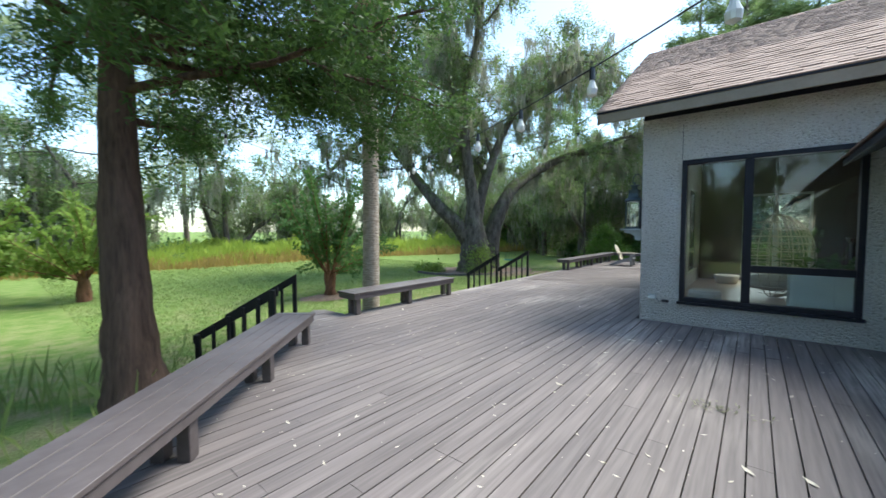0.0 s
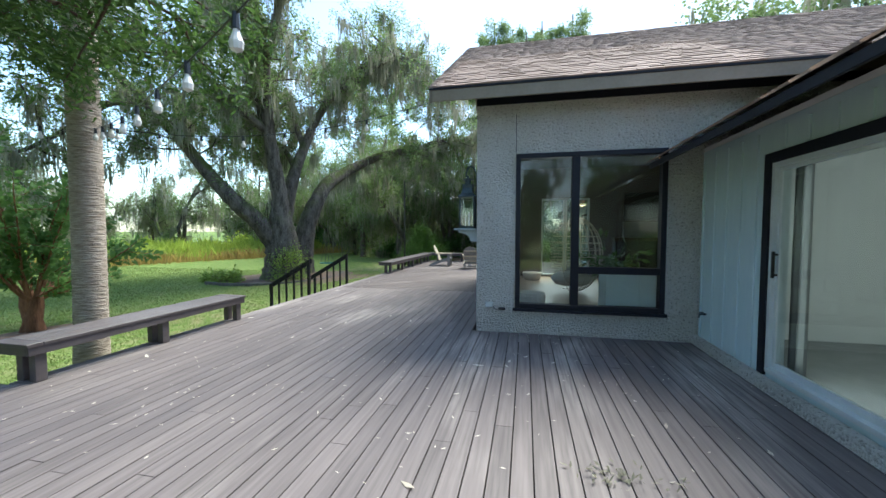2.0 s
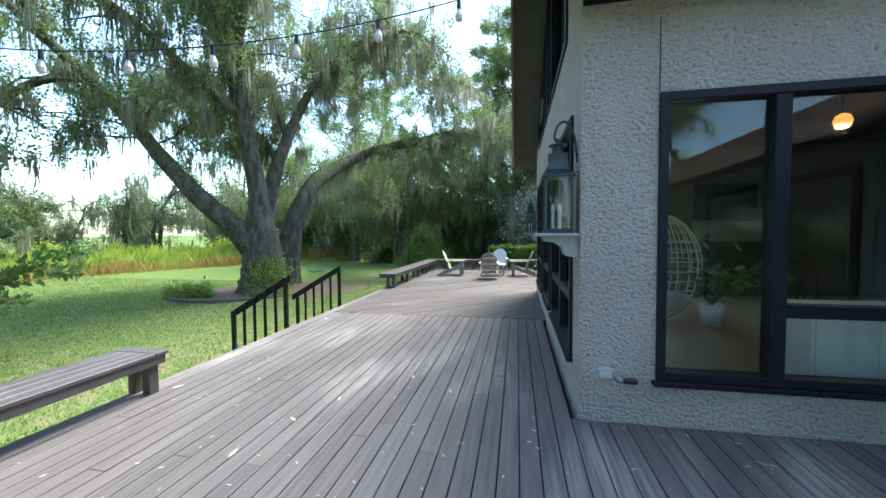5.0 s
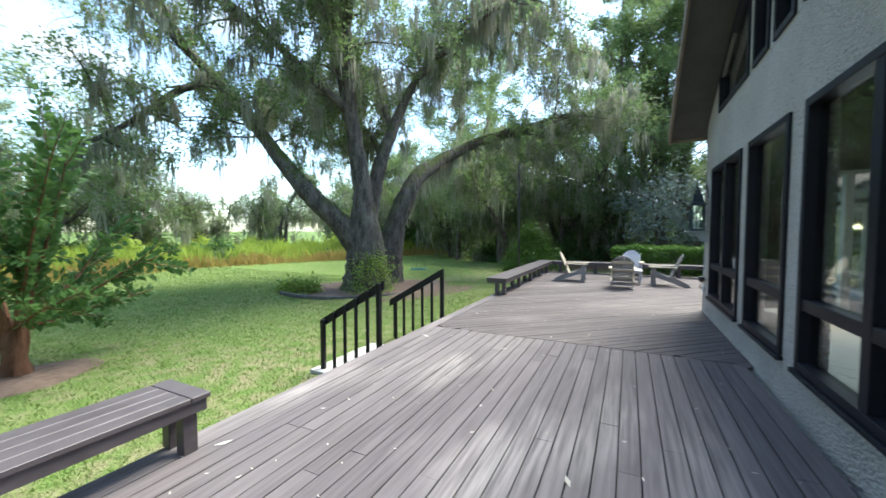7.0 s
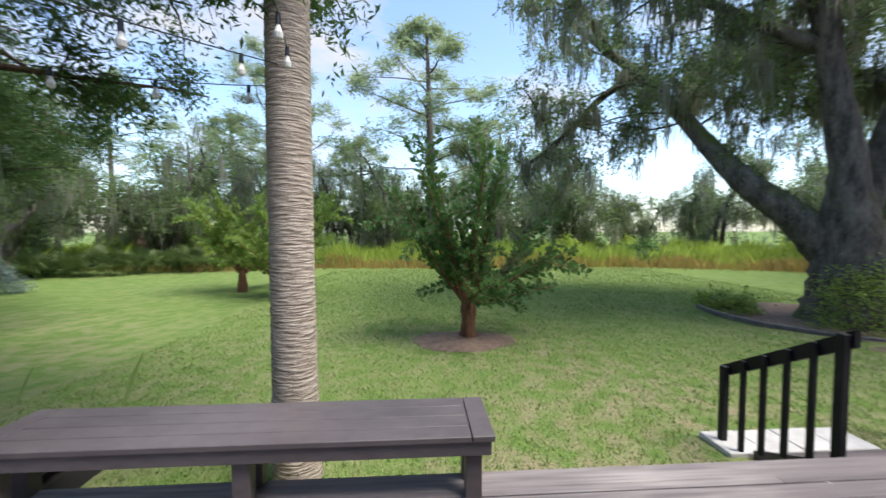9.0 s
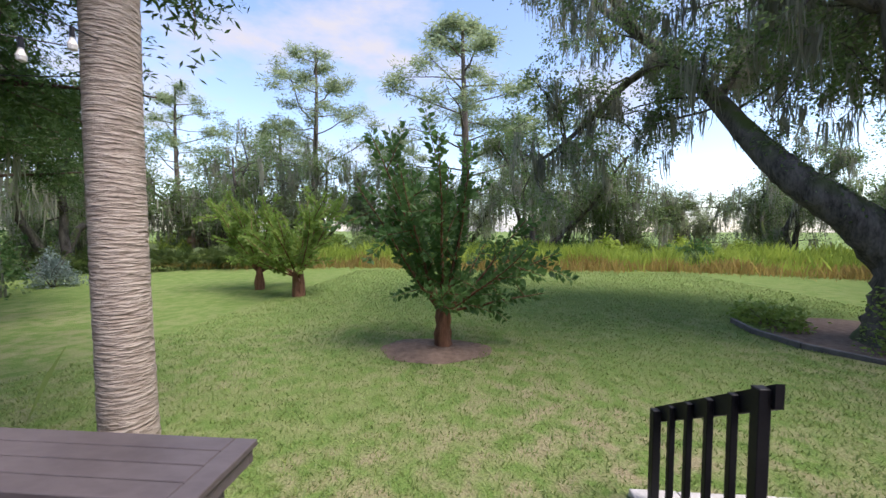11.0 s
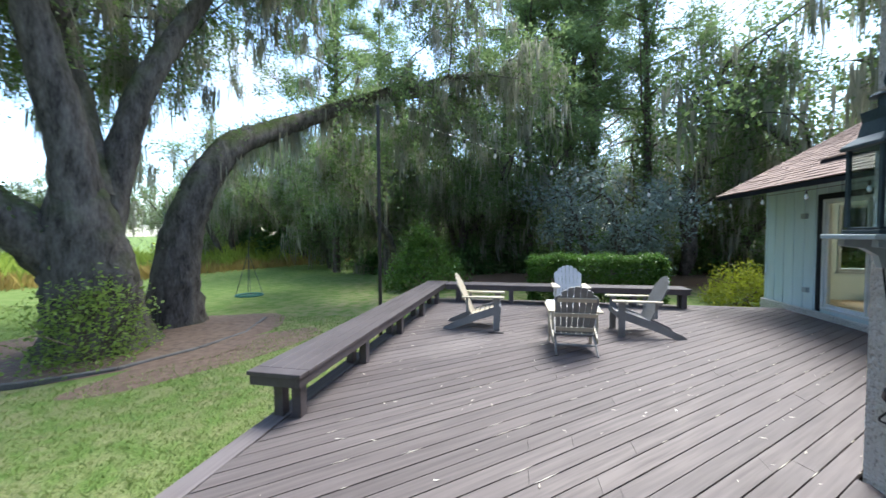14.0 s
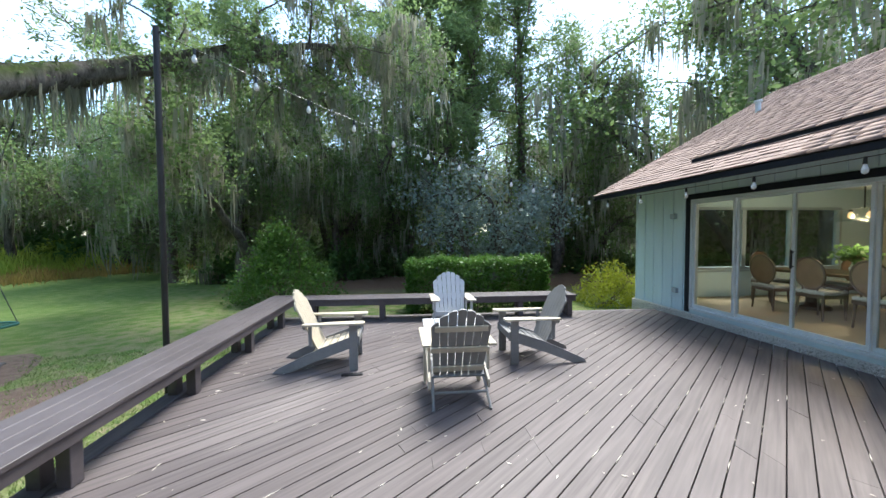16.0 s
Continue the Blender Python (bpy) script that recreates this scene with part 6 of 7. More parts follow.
def field():
    rng = np.random.default_rng(81)
    gold, green, mid = [], [], []
    for y in np.arange(-32, 40, 0.7):
        x = edge_x(y)
        gold.append((x - 0.4 + rng.uniform(-0.5, 0.4), y, -0.83))
        for k in range(5):
            green.append((x - 2.0 - 1.7 * k + rng.uniform(-1, 1), y + rng.uniform(-1, 1), -0.83))
    weeds("field_gold_weeds", gold, 0.75, 20000, FIELD_GOLD, "rusty gold weeds along the mown edge", 82, 0.035)
    weeds("field_green_weeds", green, 1.25, 52000, FIELD, "tall yellow-green weeds beyond the lawn", 83, 0.05)
    near = [(-4.9 - rng.uniform(0, 0.3), -7.0 + rng.uniform(-1.3, 0.6), -0.64) for _ in range(12)]
    weeds("tall_grass_by_bench", near, 0.55, 260, BLADES, "long arching green grass by the bench", 84, 0.012)


field()


def lawn_grass():
    """Blades and tufts on the stretch of lawn that the deck looks down on."""
    rng = np.random.default_rng(91)
    n = 110000
    x = -4.5 - 21.0 * rng.uniform(0, 1, n) ** 2.1
    y = rng.uniform(-6, 14, n)
    keep = ((x + 11) ** 2 / 9 + (y - 11.2) ** 2 / 9 > 1) & ~((x > -5.85) & (y > 2.45) & (y < 4.2)) & ((x + 10.1) ** 2 + (y - 0.4) ** 2 > 0.9)
    x, y = x[keep], y[keep]
    n = len(x)
    z = -0.62 - 0.20 * np.clip((-x - 5.0) / 6.0, 0, 1)
    p = np.stack([x, y, z], 1)
    so = Soup()
    yaw = rng.uniform(0, 6.28, n)
    w = 0.004 + 0.0007 * np.abs(x)
    side = np.stack([np.cos(yaw), np.sin(yaw), np.zeros(n)], 1) * w[:, None]
    h = rng.uniform(0.02, 0.065, n)
    top = p + np.stack([rng.standard_normal(n) * 0.03, rng.standard_normal(n) * 0.03, h], 1)
    v = np.stack([p - side, p + side, top], 1).reshape(-1, 3)
    place("lawn_grass", mesh_data("lawn_grass", v, np.arange(3 * n).reshape(-1, 3), BLADES), None, None, "short green lawn blades", "grass", kind="stuff")


lawn_grass()


# ---- woods all round ----
def wood_oak(seed, height, spread, n, moss_n, mat):
    rng = np.random.default_rng(seed)
    wood, crown, moss = Soup(), Soup(), Soup()
    lines = []
    for i in range(3):
        a = i * 2.1 + rng.uniform(0, 1)
        lean = np.array([math.cos(a) * 0.5, math.sin(a) * 0.5, 1.2])
        path = branch_line(rng, (0.12 * math.cos(a), 0.12 * math.sin(a), 0), lean, height * 0.85, 0.1, 0.5, 9)
        wood.tube(path, np.linspace(0.24, 0.06, len(path)), 8)
        lines.append(path)
    ends = []
    for ln in lines:
        ends += ramify(rng, wood, ln, 0.07, 11, spread * 0.62, 0.3, 0.25, 0.18, 1, 4)
    tip = scatter_on(rng, ends, n // 14, 0.33, 0.1)
    crown.leaves(rng, clumps(rng, tip, 28, 0.28), 0.135, 0.044, 0.3)
    if moss_n:
        hang = scatter_on(rng, ends, moss_n // 7, 0.2, 0.1)
        moss.strands(rng, clumps(rng, hang, 7, 0.10), 0.5, 2.0, 0.045, 0.08, 2)
    return tree_thing("woodland_oak", pose(0, 0, 0), "mossy evergreen oak in the wood around the house", wood, BARK_OAK, crown, mat, moss, "tree", "woodland trees")


def wood_pine(seed, height, vine=False):
    rng = np.random.default_rng(seed)
    wood, crown = Soup(), Soup()
    path = [(0.1 * math.sin(z * 0.3), 0.08 * math.cos(z * 0.25), z) for z in np.linspace(0, height, 12)]
    wood.tube(path, np.linspace(0.24, 0.05, 12), 9, 0.04, rng)
    ends = []
    for i in range(22):
        z = height * (0.34 + 0.64 * (i / 22))
        a = i * 2.4
        ln = (1 - i / 28) * 0.33 * height * rng.uniform(0.6, 1.1)
        line = branch_line(rng, (0, 0, z), (math.cos(a), math.sin(a), 0.35), ln, 0.0, 0.35, 6)
        wood.tube(line, np.linspace(0.055, 0.015, len(line)), 5)
        ends += ramify(rng, wood, line, 0.016, 5, ln * 0.32, 0.0, 0.3, 0.45, 0, 4)
    tip = scatter_on(rng, ends, 900, 0.10, 0.4)
    crown.leaves(rng, clumps(rng, tip, 16, 0.19), 0.27, 0.026, 0.2)
    if vine:
        zz = rng.uniform(0.5, height * 0.85, 900)
        ang = rng.uniform(0, 6.28, 900)
        p = np.stack([np.cos(ang) * 0.3, np.sin(ang) * 0.3, zz], 1)
        crown.leaves(rng, clumps(rng, p, 5, 0.16), 0.17, 0.06, 0.3)
    return tree_thing("woodland_pine", pose(0, 0, 0), "tall pine with tufted needles and a bare lower trunk" if not vine else "tall pine with ivy round its trunk", wood, BARK_PINE, crown, LEAF_PINE if not vine else LEAF_OAK, None, "tree", "woodland trees")


def woods():
    rng = random.Random(77)
    oaks = [wood_oak(101, 8.5, 4.4, 8400, 1500, LEAF_OAK), wood_oak(102, 11.0, 5.0, 9600, 1800, LEAF_OAK), wood_oak(103, 7.0, 4.0, 7200, 1400, LEAF_PINE)]
    pines = [wood_pine(111, 19.0), wood_pine(112, 16.0), wood_pine(113, 18.0, True)]
    used = set()
    def put(src, x, y, s=1.0, wide=1.0):
        m = pose(x, y, ground_z(x, y) - 0.03, 0, 0, rng.uniform(0, 360)) @ Matrix.Diagonal((s * wide, s * wide, s, 1))
        if src.name in used:
            ob = copy_thing(src, Matrix())
            ob.matrix_world = m
        else:
            used.add(src.name)
            src.matrix_world = m
    # pines standing alone over the field
    for x, y, k, s in ((-37, -13.5, 0, 1.0), (-38, 0.3, 1, 1.38), (-47, -22, 1, 1.0), (-52, 8, 0, 0.9), (-44, -33, 0, 1.0), (-50, -8, 1, 0.9)):
        put(pines[k], x, y, s, 1.6)
    # the west tree line
    for i in range(20):
        y = -46 + i * 4.7
        put(oaks[(2, 0, 2, 1)[i % 4]], edge_x(min(y, 30)) - (rng.uniform(6, 10) if i % 2 else rng.uniform(11, 20)), y + rng.uniform(-1.0, 1.0), rng.uniform(0.9, 1.5))
    # the wood to the north, thick behind the deck's end
    for i in range(12):
        x, y = -15 + (i % 8) * 4.1 + rng.uniform(-1.2, 1.2), 28.0 + (i // 8) * 7.0 + rng.uniform(-1.6, 1.6)
        put(oaks[(i * 2 + i // 8) % 3] if i % 4 else pines[2], x, y, rng.uniform(0.95, 1.3))
    for x, y, s in ((-1.9, 27.0, 1.1), (-0.5, 30.0, 1.15), (0.6, 27.5, 1.05), (4.4, 27.0, 1.1), (2.4, 33.0, 1.1), (-3.4, 32.5, 1.0)):
        put(pines[2], x, y, s)
    for x, y, k, s in ((-9.5, 24.5, 1, 1.0), (-5.5, 26.5, 1, 1.0), (14.8, 22.5, 1, 1.45), (13.8, 18.2, 1, 1.5), (18, 16, 0, 1.7), (17, 24, 0, 1.5), (17.5, 29, 1, 1.25), (20, 12, 1, 1.2), (19, 3, 2, 1.4), (16.5, 8, 0, 1.2), (-17, 32, 1, 1.0), (-15.8, 29.5, 0, 1.2), (-20.5, 34.0, 1, 1.1), (-26, 31.0, 1, 1.1), (-21, 38, 0, 1.1), (-26, 42, 1, 1.0)):
        put(oaks[k], x, y, s)
    for i in range(11):
        put(oaks[(1, 0)[i % 2]], -26 + i * 4.9 + rng.uniform(-1, 1), 42 + rng.uniform(0, 6), rng.uniform(1.2, 1.5))
    # south-west, beyond the cedar, and behind the walker
    for x, y, k, s in ((-22, -22, 1, 1.1), (-27, -27, 0, 1.0), (-16, -27, 1, 1.2), (-31, -19, 0, 1.2), (-9, -24, 1, 1.1), (0, -26, 0, 1.1), (9, -24, 1, 1.1), (-13, -18, 1, 1.1), (16, -16, 0, 1.2)):
        put(oaks[k], x, y, s)
    rs = random.Random(5)
    kinds = [shrub("woodland_bush", pose(0, 0, 0), (1.5, 1.4, 1.5), 1600, m, lb, 120 + i, "shrub", "woodland bushes", 0.22) for i, (m, lb) in enumerate(((LEAF_OAK, "dark green bush at the wood's edge"), (FIELD, "yellow-green bush beyond the lawn"), (LEAF_MYRTLE, "dense green bush at the wood's edge")))]
    seen = set()
    def bush(k, x, y, s):
        m = pose(x, y, ground_z(x, y) - 0.03, 0, 0, rs.uniform(0, 360)) @ Matrix.Diagonal((s, s, s * rs.uniform(0.8, 1.2), 1))
        if k in seen:
            copy_thing(kinds[k], Matrix()).matrix_world = m
        else:
            seen.add(k)
            kinds[k].matrix_world = m
    for i in range(44):
        y = -40 + i * 1.9
        bush((1, 0, 2, 1)[i % 4], edge_x(min(y, 34)) - rs.uniform(4.0, 11.0), y, rs.uniform(0.7, 1.3))
    for i in range(46):
        y = -36 + i * 1.55 + rs.uniform(-0.6, 0.6)
        bush(1 if i % 3 else 0, edge_x(min(y, 34)) - rs.uniform(1.2, 4.5), y, rs.uniform(0.35, 0.72))
    for i in range(14):
        y = -42 + i * 6.1
        bush((0, 2, 1)[i % 3], edge_x(min(y, 34)) - rs.uniform(13.0, 22.0), y, rs.uniform(1.0, 1.6))
    for i in range(22):
        bush((0, 2)[i % 2], -12 + i * 1.35 + rs.uniform(-0.5, 0.5), 25.0 + rs.uniform(0, 5.0), rs.uniform(0.8, 1.5))
    for i in range(30):
        bush((0, 2)[i % 2], -34 + i * 2.1, 34 + rs.uniform(0, 7.0), rs.uniform(1.6, 2.6))
    for i in range(8):
        bush((2, 0)[i % 2], -24 + i * 2.6, -19 - rs.uniform(0, 4), rs.uniform(0.8, 1.4))
    far_palm = cabbage_palm(pose(-39, 20.5, -0.82), 4.4, "cabbage palm standing in the far field", 131, 0.2, True, "far palms")
    for x, y, s in ((-41.5, 21.5, 1.1), (-38, 18.6, 0.9), (-34, -14, 0.6), (-32, -17, 0.55), (-29.5, -20, 0.6), (-33, -21, 0.7)):
        copy_thing(far_palm, Matrix()).matrix_world = pose(x, y, -0.84, 0, 0, x * 31) @ Matrix.Diagonal((s, s, s, 1))
    for i in range(13):
        t = i / 12
        x, y = -26.5 + 4.2 * t + rs.uniform(-0.7, 0.7), -12.6 - 9.2 * t + rs.uniform(-0.5, 0.5)
        g = np.random.default_rng(300 + i)
        clump = Soup()
        for k in range(22):
            frond(clump, g, (g.uniform(-0.5, 0.5), g.uniform(-0.5, 0.5), 0.0), k * 2.4, g.uniform(0.5, 1.35), g.uniform(0.7, 1.5), g.uniform(0.55, 0.8), g.uniform(0.2, 0.7), 16, 0.035)
        place("saw_palmetto", clump.data("saw_palmetto", LEAF_PALM), None, pose(x, y, -0.82), "low saw palmetto with stiff green fans", "palmetto", "palmettos at the wood's edge")
    silver = wood_oak(141, 5.6, 2.4, 4600, 0, LEAF_SILVER)
    silver.name = "silver_leaved_tree"
    tagged(silver, "slim tree with silvery blue-green leaves", "tree")
    silver.matrix_world = pose(1.4, 21.2, -0.66)


woods()


def swing():
    top = base("tree_swing", pose(-11.3, 15.4, -0.42), "round teal web swing hung from the oak's limb", "swing")
    seat = Soup()
    ring = [(0.42 * math.cos(a), 0.42 * math.sin(a), 0) for a in np.linspace(0, 2 * math.pi, 25)]
    seat.tube(ring, [0.028] * 25, 6)
    place("rim", seat.data("rim", TEAL, True), top, None, "teal padded ring")
    web = Soup()
    for k in range(-4, 5):
        u = k * 0.095
        h = math.sqrt(max(0.0, 0.42 ** 2 - u * u))
        web.tube([(u, -h, 0), (u, 0, -0.03), (u, h, 0)], [0.006] * 3, 4)
        web.tube([(-h, u, 0), (0, u, -0.03), (h, u, 0)], [0.006] * 3, 4)
    place("webbing", web.data("webbing", TEAL), top)
    rope = Soup()
    for a in (0.8, 2.35, 3.95, 5.5):
        rope.tube([(0.42 * math.cos(a), 0.42 * math.sin(a), 0), (0.0, 0.0, 1.45)], [0.010, 0.010], 5)
    rope.tube([(0, 0, 1.44), (0.25, -0.05, 3.2), (1.2, -0.2, 5.4)], [0.012] * 3, 5)
    place("rope", rope.data("rope", ROPE), top)


swing()


# ---- what the windows show ----
def room_furniture():
    top = base("hanging_chair", pose(1.85, 3.9, -0.58) @ Matrix.Diagonal((1.5, 1.5, 1.5, 1)), "pale rattan egg chair hanging on a rope", "hanging chair")
    so = Soup()
    for k in range(22):
        a = 2 * math.pi * k / 22
        if -0.75 < math.sin(a + 2.2) < 2 and not (2.3 < (a % 6.28) < 4.0):
            pts = [(0.02 + 0.46 * math.sin(t) * math.cos(a), 0.46 * math.sin(t) * math.sin(a), 1.05 - 0.62 * math.cos(t)) for t in np.linspace(0.1, 3.0, 12)]
            so.tube(pts, [0.007] * 12, 5)
    for z in np.linspace(0.50, 1.55, 11):
        r = 0.47 * math.sqrt(max(0.02, 1 - ((z - 1.05) / 0.62) ** 2))
        so.tube([(r * math.cos(a), r * math.sin(a), z) for a in np.linspace(-2.3, 2.3, 18)], [0.006] * 18, 5)
    place("basket", so.data("basket", RATTAN, True), top)
    part("rope", cyl(bmesh.new(), (0.02, 0, 1.66), (0.02, 0, 4.18), 0.014, None, 6), ROPE, top)
    part("cushion", lathe(bmesh.new(), [(0.0, 0.52), (0.26, 0.56), (0.33, 0.66), (0.24, 0.74), (0.0, 0.76)], 18), LINEN, top, "cream seat cushion", True)
    tv = base("television", pose(4.44, 7.03, 0), "flat black television above the mantel", "television")
    part("screen", boxes(((-0.68, -0.06, 1.90), (0.68, -0.004, 2.76)), bevel=0.008), BLACK, tv)
    fire = base("fireplace", pose(4.46, 7.028, 0.06), "fireplace with a black firebox, dark mantel shelf and pale breast", "fireplace")
    part("surround", boxes(((-1.0, -0.35, 0.0), (-0.60, 0, 1.20)), ((0.60, -0.35, 0.0), (1.0, 0, 1.20)), ((-0.60, -0.35, 0.98), (0.60, 0, 1.20)), bevel=0.006), BLACK, fire, "black tiled surround")
    part("firebox", boxes(((-0.599, -0.30, 0.0), (0.599, -0.02, 0.978))), BLACK, fire, "sooty black firebox")
    part("mantel_shelf", boxes(((-1.05, -0.45, 1.202), (1.05, 0, 1.30)), bevel=0.008), DARK_WOOD, fire, "thick dark mantel shelf")
    part("chimney_breast", boxes(((-0.72, -0.12, 1.302), (0.74, 0, 1.79)), bevel=0.005), CARPET, fire, "pale plaster panel over the mantel")
    stool = base("bar_stool", pose(5.5, 6.1, 0.06), "dark wooden bar stool with a slatted back", "stool")
    part("seat", boxes(((-0.19, -0.19, 0.70), (0.19, 0.19, 0.74)), bevel=0.01), DARK_WOOD, stool)
    part("backrest", boxes(((-0.19, 0.16, 0.98), (0.19, 0.19, 1.05)), ((-0.19, 0.16, 0.84), (0.19, 0.19, 0.89)), bevel=0.005), DARK_WOOD, stool)
    for x in (-0.17, 0.17):
        for y, h in ((-0.17, 0.70), (0.175, 1.05)):
            part("leg", boxes(((x - 0.018, y - 0.018, 0.0), (x + 0.018, y + 0.018, h)), bevel=0.003), DARK_WOOD, stool)
    con = base("console_cabinet", pose(8.5, 4.3, 0.06), "long dark media cabinet under the television", "cabinet")
    part("body", boxes(((-0.22, -1.1, 0.10), (0.26, 1.1, 0.75)), bevel=0.006), DARK_WOOD, con)
    for y in (-0.55, 0.55):
        part("door", boxes(((-0.24, y - 0.52, 0.13), (-0.221, y + 0.52, 0.72)), bevel=0.004), DARK_WOOD, con)
    for y in (-1.0, 1.0):
        part("leg", boxes(((-0.18, y - 0.03, 0.0), (0.2, y + 0.03, 0.10))), DARK_WOOD, con)
    box_w = base("white_cabinet", pose(2.42, 0.72, 0.06), "low white painted cabinet below the window", "cabinet")
    part("body", boxes(((-0.45, -0.28, 0.05), (0.50, 0.28, 0.86)), bevel=0.006), WHITE_PAINT, box_w)
    part("plinth", boxes(((-0.43, -0.26, 0.0), (0.48, 0.26, 0.049))), WHITE_PAINT, box_w)
    for x in (-0.21, 0.25):
        part("door", boxes(((x - 0.215, -0.298, 0.08), (x + 0.215, -0.282, 0.83)), bevel=0.004), WHITE_PAINT, box_w)
    rng = np.random.default_rng(151)
    pot = base("potted_plant", pose(2.6, 3.5, 0.06), "dark green house plant in a white pot", "plant")
    part("pot", lathe(bmesh.new(), [(0.14, 0.0), (0.19, 0.35), (0.17, 0.36), (0.15, 0.30), (0.0, 0.30)], 18), CERAMIC, pot, "", True)
    lf = Soup()
    for i in range(16):
        line = branch_line(rng, (0, 0, 0.32), (math.cos(i * 2.4), math.sin(i * 2.4), 1.7), rng.uniform(0.7, 1.25), 0.6, 0.2, 5)
        lf.tube(line, [0.006] * 6, 4)
        lf.leaves(rng, scatter_on(rng, [line], 14, 0.03, 0.3), 0.22, 0.045, 0.5)
    place("leaves", lf.data("leaves", LEAF_MYRTLE), pot)
    drift = base("driftwood_stool", pose(0.85, 1.15, 0.06), "pale driftwood stool with a woven throw", "stool")
    part("seat", lathe(bmesh.new(), [(0.0, 0.30), (0.22, 0.30), (0.24, 0.34), (0.22, 0.38), (0.0, 0.38)], 16), OAK_WOOD, drift)
    for a in (0.4, 2.5, 4.6):
        part("leg", cyl(bmesh.new(), (0.20 * math.cos(a), 0.20 * math.sin(a), 0), (0.12 * math.cos(a), 0.12 * math.sin(a), 0.30), 0.03, 0.035, 8), OAK_WOOD, drift)
    part("throw", lathe(bmesh.new(), [(0.25, 0.18), (0.255, 0.34), (0.23, 0.392), (0.0, 0.40)], 16), LINEN, drift, "cream woven throw")
    bas = base("log_basket", pose(0.95, 6.1, 0.06), "low wicker basket by the far window", "basket")
    part("body", lathe(bmesh.new(), [(0.24, 0.0), (0.30, 0.22), (0.27, 0.23), (0.22, 0.03), (0.0, 0.03)], 18), RATTAN, bas, "", True)
    lamp = base("ceiling_lamp", pose(3.25, 2.0, -0.62), "warm glowing globe lamp under the ceiling", "lamp")
    part("stem", cyl(bmesh.new(), (0, 0, 3.6), (0, 0, 5.60), 0.012, None, 6), BLACK, lamp)
    part("globe", lathe(bmesh.new(), [(0.0, 3.42), (0.065, 3.44), (0.09, 3.51), (0.065, 3.58), (0.0, 3.61)], 16), WARM_GLOW, lamp, "glowing globe", True)
    # dining room
    tab = base("dining_table", pose(5.9, 11.9, 0.12), "long dark wooden dining table", "table")
    part("tabletop", boxes(((-0.55, -1.35, 0.71), (0.55, 1.35, 0.755)), bevel=0.008), DARK_WOOD, tab)
    for y in (-0.8, 0.8):
        part("pedestal", lathe(bmesh.new(), [(0.30, 0.0), (0.28, 0.06), (0.09, 0.12), (0.08, 0.5), (0.16, 0.709)], 14, Matrix.Translation((0, y, 0))), DARK_WOOD, tab)
    def dining_chair(at):
        top = base("dining_chair", at, "oval-backed dark wooden dining chair with a padded seat", "chair", "dining chairs")
        part("seat", boxes(((-0.24, -0.24, 0.43), (0.24, 0.24, 0.50)), bevel=0.02), CARPET, top, "grey-beige upholstered seat")
        part("seat_frame", boxes(((-0.235, -0.235, 0.37), (0.235, 0.235, 0.429)), bevel=0.006), DARK_WOOD, top)
        for x in (-0.20, 0.20):
            for y in (-0.20, 0.20):
                part("leg", cyl(bmesh.new(), (x * 1.08, y * 1.08, 0.0), (x, y, 0.37), 0.015, 0.024, 8), DARK_WOOD, top)
        ring = Soup()
        ring.tube([(0.245 * math.cos(a), 0.24 + 0.04 * math.sin(a), 0.78 + 0.27 * math.sin(a)) for a in np.linspace(0, 2 * math.pi, 29)], [0.02] * 29, 7)
        place("back_frame", ring.data("back_frame", DARK_WOOD, True), top)
        part("backrest", lathe(bmesh.new(), [(0.0, -0.008), (0.235, -0.006), (0.235, 0.006), (0.0, 0.008)], 22, pose(0, 0.24, 0.78, 82) @ Matrix.Diagonal((1, 1.1, 1, 1))), CANE, top, "brown woven cane back")
        for x in (-0.12, 0.12):
            part("back_post", cyl(bmesh.new(), (x, 0.22, 0.43), (x, 0.215, 0.56), 0.014, None, 8), DARK_WOOD, top)
        return top
    first = dining_chair(pose(5.12, 11.05, 0.12, 0, 0, 90))
    for x, y, r in ((5.12, 11.9, 90), (5.12, 12.75, 90), (6.68, 11.05, -90), (6.68, 11.9, -90), (6.68, 12.75, -90), (5.9, 13.55, 0), (5.9, 10.2, 180)):
        copy_thing(first, pose(x, y, 0.12, 0, 0, r))
    vase = base("table_plant", pose(5.9, 12.0, 0.876), "dark green table plant in a vase", "plant")
    part("vase", lathe(bmesh.new(), [(0.06, 0.0), (0.09, 0.08), (0.05, 0.18), (0.06, 0.2), (0.0, 0.19)], 14), CERAMIC, vase)
    lv = Soup()
    lv.leaves(rng, rng.standard_normal((160, 3)) * np.array([0.13, 0.13, 0.08]) + np.array([0, 0, 0.34]), 0.12, 0.03, 0.3)
    for i in range(8):
        lv.tube([(0, 0, 0.18), (0.12 * math.cos(i), 0.12 * math.sin(i), 0.36)], [0.004, 0.003], 4)
    place("leaves", lv.data("leaves", LEAF_MYRTLE), vase)
    pen = base("pendant_lamp", pose(5.9, 11.9, 0), "smoked glass pendant lamp with warm bulbs", "lamp")
    part("stem", cyl(bmesh.new(), (0, 0, 2.02), (0, 0, 2.622), 0.012, None, 6), BLACK, pen)
    part("shade", lathe(bmesh.new(), [(0.05, 2.03), (0.30, 1.98), (0.42, 1.82), (0.43, 1.80)], 24), GLASS, pen, "smoked glass shade", True)
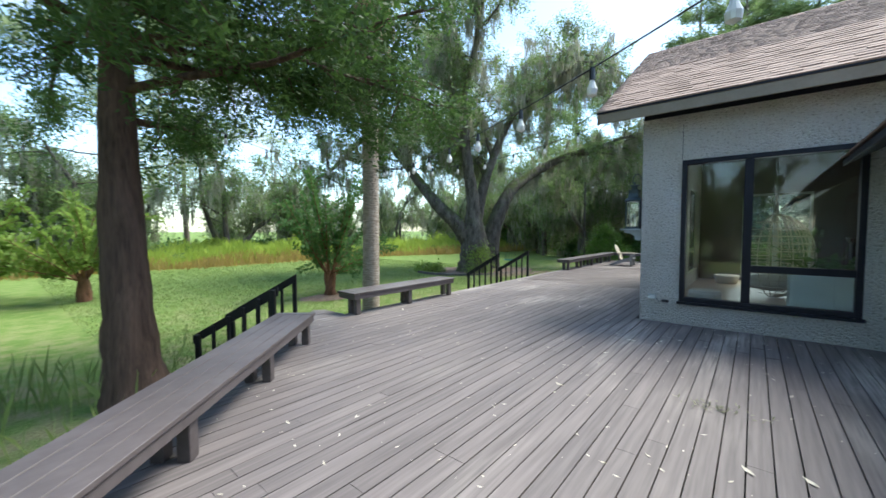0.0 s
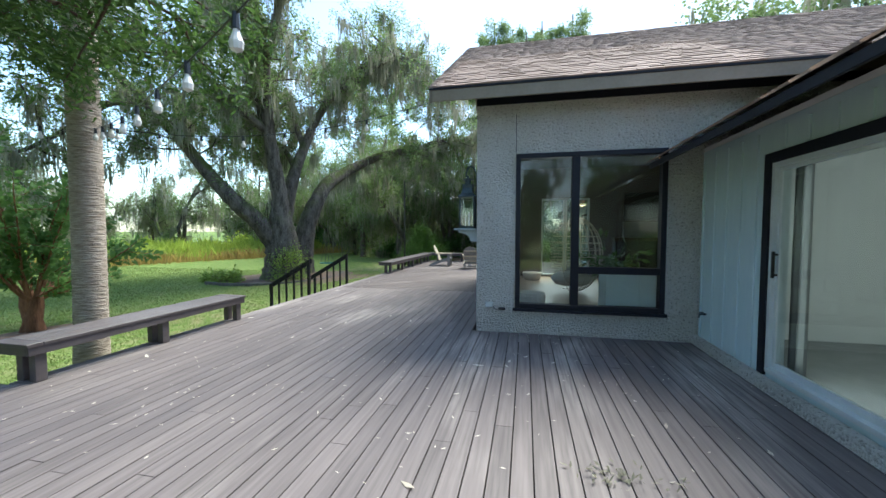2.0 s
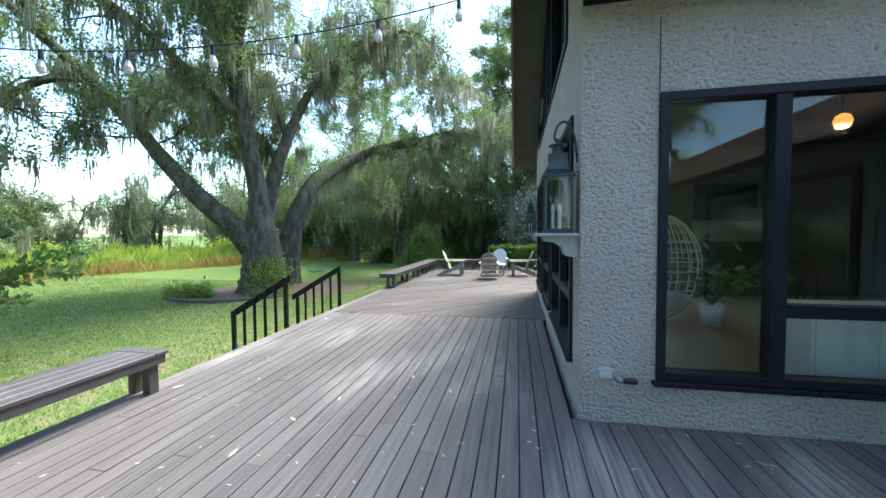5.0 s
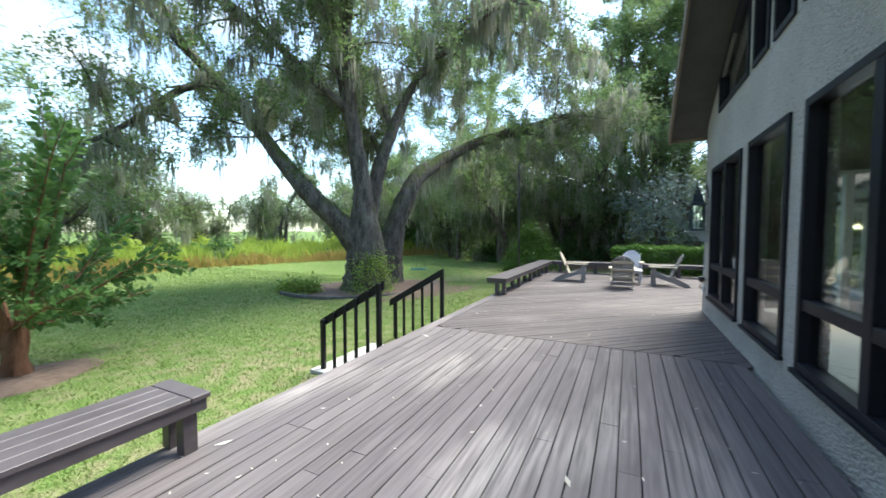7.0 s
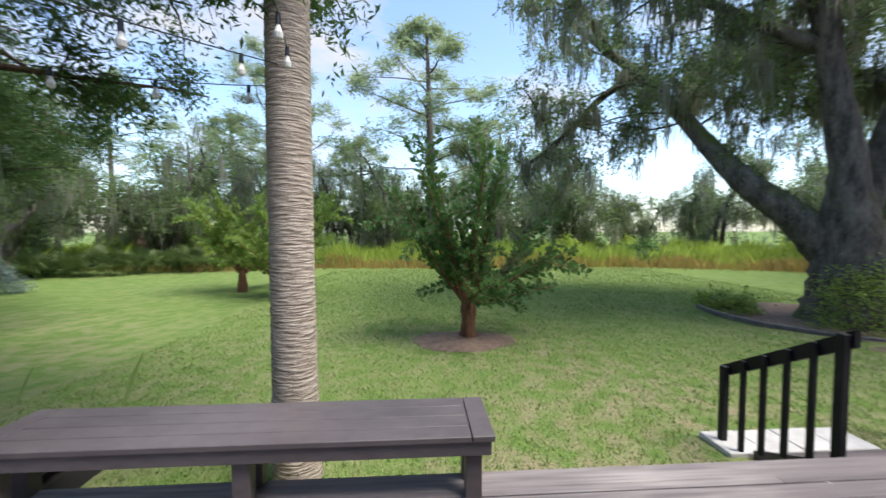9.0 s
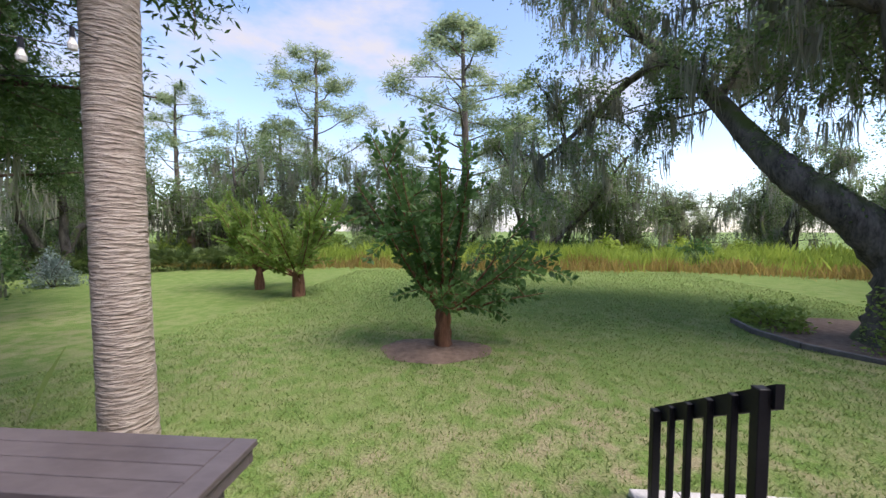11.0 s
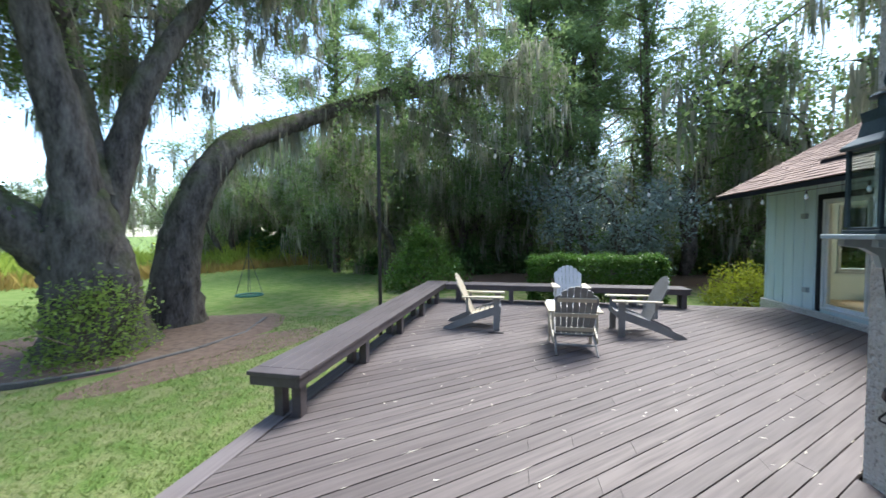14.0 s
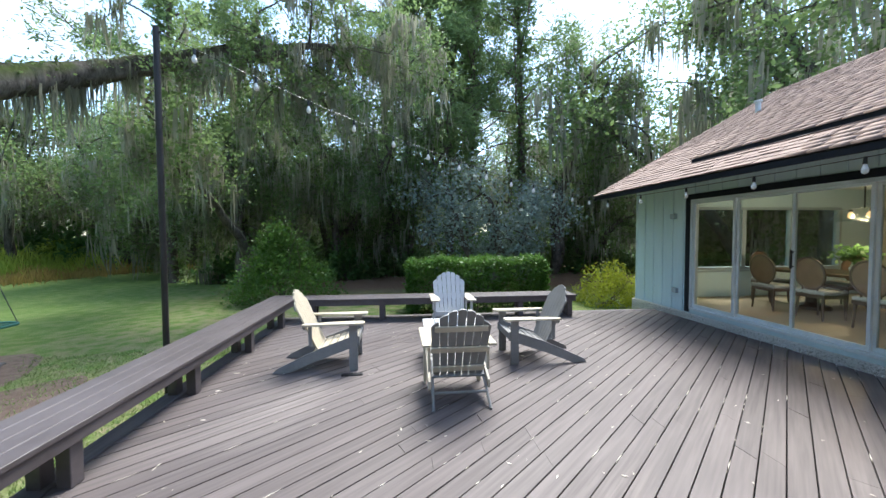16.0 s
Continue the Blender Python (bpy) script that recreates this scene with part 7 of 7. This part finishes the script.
    for i in range(3):
        s = part("bulb_holder", cyl(bmesh.new(), (0.16 * math.cos(i * 2.1), 0.16 * math.sin(i * 2.1), 1.96), (0.16 * math.cos(i * 2.1), 0.16 * math.sin(i * 2.1), 2.0), 0.02, None, 8), BLACK, pen)
        part("bulb", lathe(bmesh.new(), [(0.0, 1.84), (0.04, 1.86), (0.045, 1.91), (0.015, 1.96)], 12, Matrix.Translation((0.16 * math.cos(i * 2.1), 0.16 * math.sin(i * 2.1), 0))), WARM_GLOW, s, "glowing warm bulb", True)
    cur = base("curtain", pose(3.33, -1.42, 0.12), "gathered grey curtain beside the sliding door", "curtain")
    bm = bmesh.new()
    prev = None
    for k in range(13):
        x, y = 0.035 * math.sin(k * 1.35), -k * 0.02
        pair = (bm.verts.new((x, y, 0.02)), bm.verts.new((x * 0.8, y, 2.2)))
        if prev:
            bm.faces.new((prev[0], pair[0], pair[1], prev[1]))
        prev = pair
    part("cloth", bm, CURTAIN, cur, "", True)
    part("rod", cyl(bmesh.new(), (0, 0.10, 2.22), (0, -3.2, 2.22), 0.012, None, 8), BLACK, cur)
    for y in (-0.02, -3.15):
        part("rod_bracket", boxes(((-0.078, y, 2.205), (0.012, y + 0.02, 2.235))), BLACK, cur)
    ward = base("wardrobe", pose(6.70, -2.6, 0.12), "white built-in wardrobe along the bedroom wall", "wardrobe")
    part("body", boxes(((-0.28, -2.5, 0.0), (0.29, 2.5, 2.3)), bevel=0.004), WHITE_PAINT, ward)
    for k in range(4):
        y = -1.86 + k * 1.24
        d = part("door", boxes(((-0.305, y - 0.612, 0.06), (-0.282, y + 0.612, 2.26)), bevel=0.006), WHITE_PAINT, ward)
        part("knob", lathe(bmesh.new(), [(0.008, 0), (0.020, 0.012), (0.0, 0.026)], 10, pose(-0.306, y + (0.5 if k % 2 == 0 else -0.5), 1.0, 0, -90)), BLACK, d)


room_furniture()


# ---- litter on the deck ----
def deck_litter():
    rng = np.random.default_rng(161)
    so = Soup()
    n = 900
    x = np.concatenate([rng.uniform(-4.2, 3.0, 500), rng.uniform(-4.2, 3.0, 400)])
    y = np.concatenate([rng.uniform(-7, 0, 500), rng.uniform(0, 13.3, 400)])
    keep = ~((x > -0.05) & (y > -0.05) & (y < 7.1)) & (y > np.array([diag_y(v) + 0.3 for v in x]))
    p = np.stack([x, y, np.full(n, 0.006)], 1)[keep]
    m = len(p)
    a = rng.uniform(0, 6.28, m)
    ln = rng.uniform(0.006, 0.028, m) * (1 + 1.5 * (rng.uniform(0, 1, m) > 0.93))
    d = np.stack([np.cos(a), np.sin(a), rng.uniform(0, 0.25, m)], 1) * ln[:, None]
    s = np.stack([-np.sin(a), np.cos(a), np.zeros(m)], 1) * (ln * 0.3)[:, None]
    so.add(np.stack([p - d * [1, 1, 0], p + s, p + d, p - s], 1).reshape(-1, 3), np.arange(4 * m).reshape(-1, 4))
    # slivers lodged in the gaps of the slanted boards
    k = 620
    ang = radians(42)
    dd, nn = np.array([math.cos(ang), math.sin(ang)]), np.array([-math.sin(ang), math.cos(ang)])
    row = rng.integers(20, 100, k) * PITCH - GAP / 2
    along = rng.uniform(-2, 12, k)
    q = dd[None] * along[:, None] + nn[None] * row[:, None]
    ok = (q[:, 0] > -4.1) & (q[:, 0] < 3.0) & (q[:, 1] > 3.9) & (q[:, 1] < 13.3) & ((q[:, 0] < -0.1) | (q[:, 1] > 7.2))
    q = q[ok]
    k = len(q)
    ln = rng.uniform(0.02, 0.12, k)
    e = np.stack([np.full(k, dd[0]), np.full(k, dd[1]), np.zeros(k)], 1) * ln[:, None]
    t = np.stack([np.full(k, nn[0]), np.full(k, nn[1]), np.zeros(k)], 1) * 0.004
    c = np.stack([q[:, 0], q[:, 1], np.full(k, 0.003)], 1)
    so.add(np.stack([c - e, c + t, c + e, c - t], 1).reshape(-1, 3), np.arange(4 * k).reshape(-1, 4))
    place("deck_litter", so.data("deck_litter", LITTER), None, None, "dry leaf bits and slivers scattered on the deck", "leaf litter", kind="stuff")
    clump = Soup()
    c = np.array([1.35, -3.35, 0.015]) + rng.standard_normal((70, 3)) * np.array([0.16, 0.06, 0.004])
    c[:, 2] = np.abs(c[:, 2]) + 0.004
    clump.leaves(rng, c, 0.05, 0.008, 2.0)
    place("moss_tuft", clump.data("moss_tuft", MOSS), None, None, "fallen tuft of grey moss on the deck", "moss tuft", kind="stuff")


deck_litter()

# ---- the deck's boards, piece by piece ----
straight_boards()
slanted_boards()
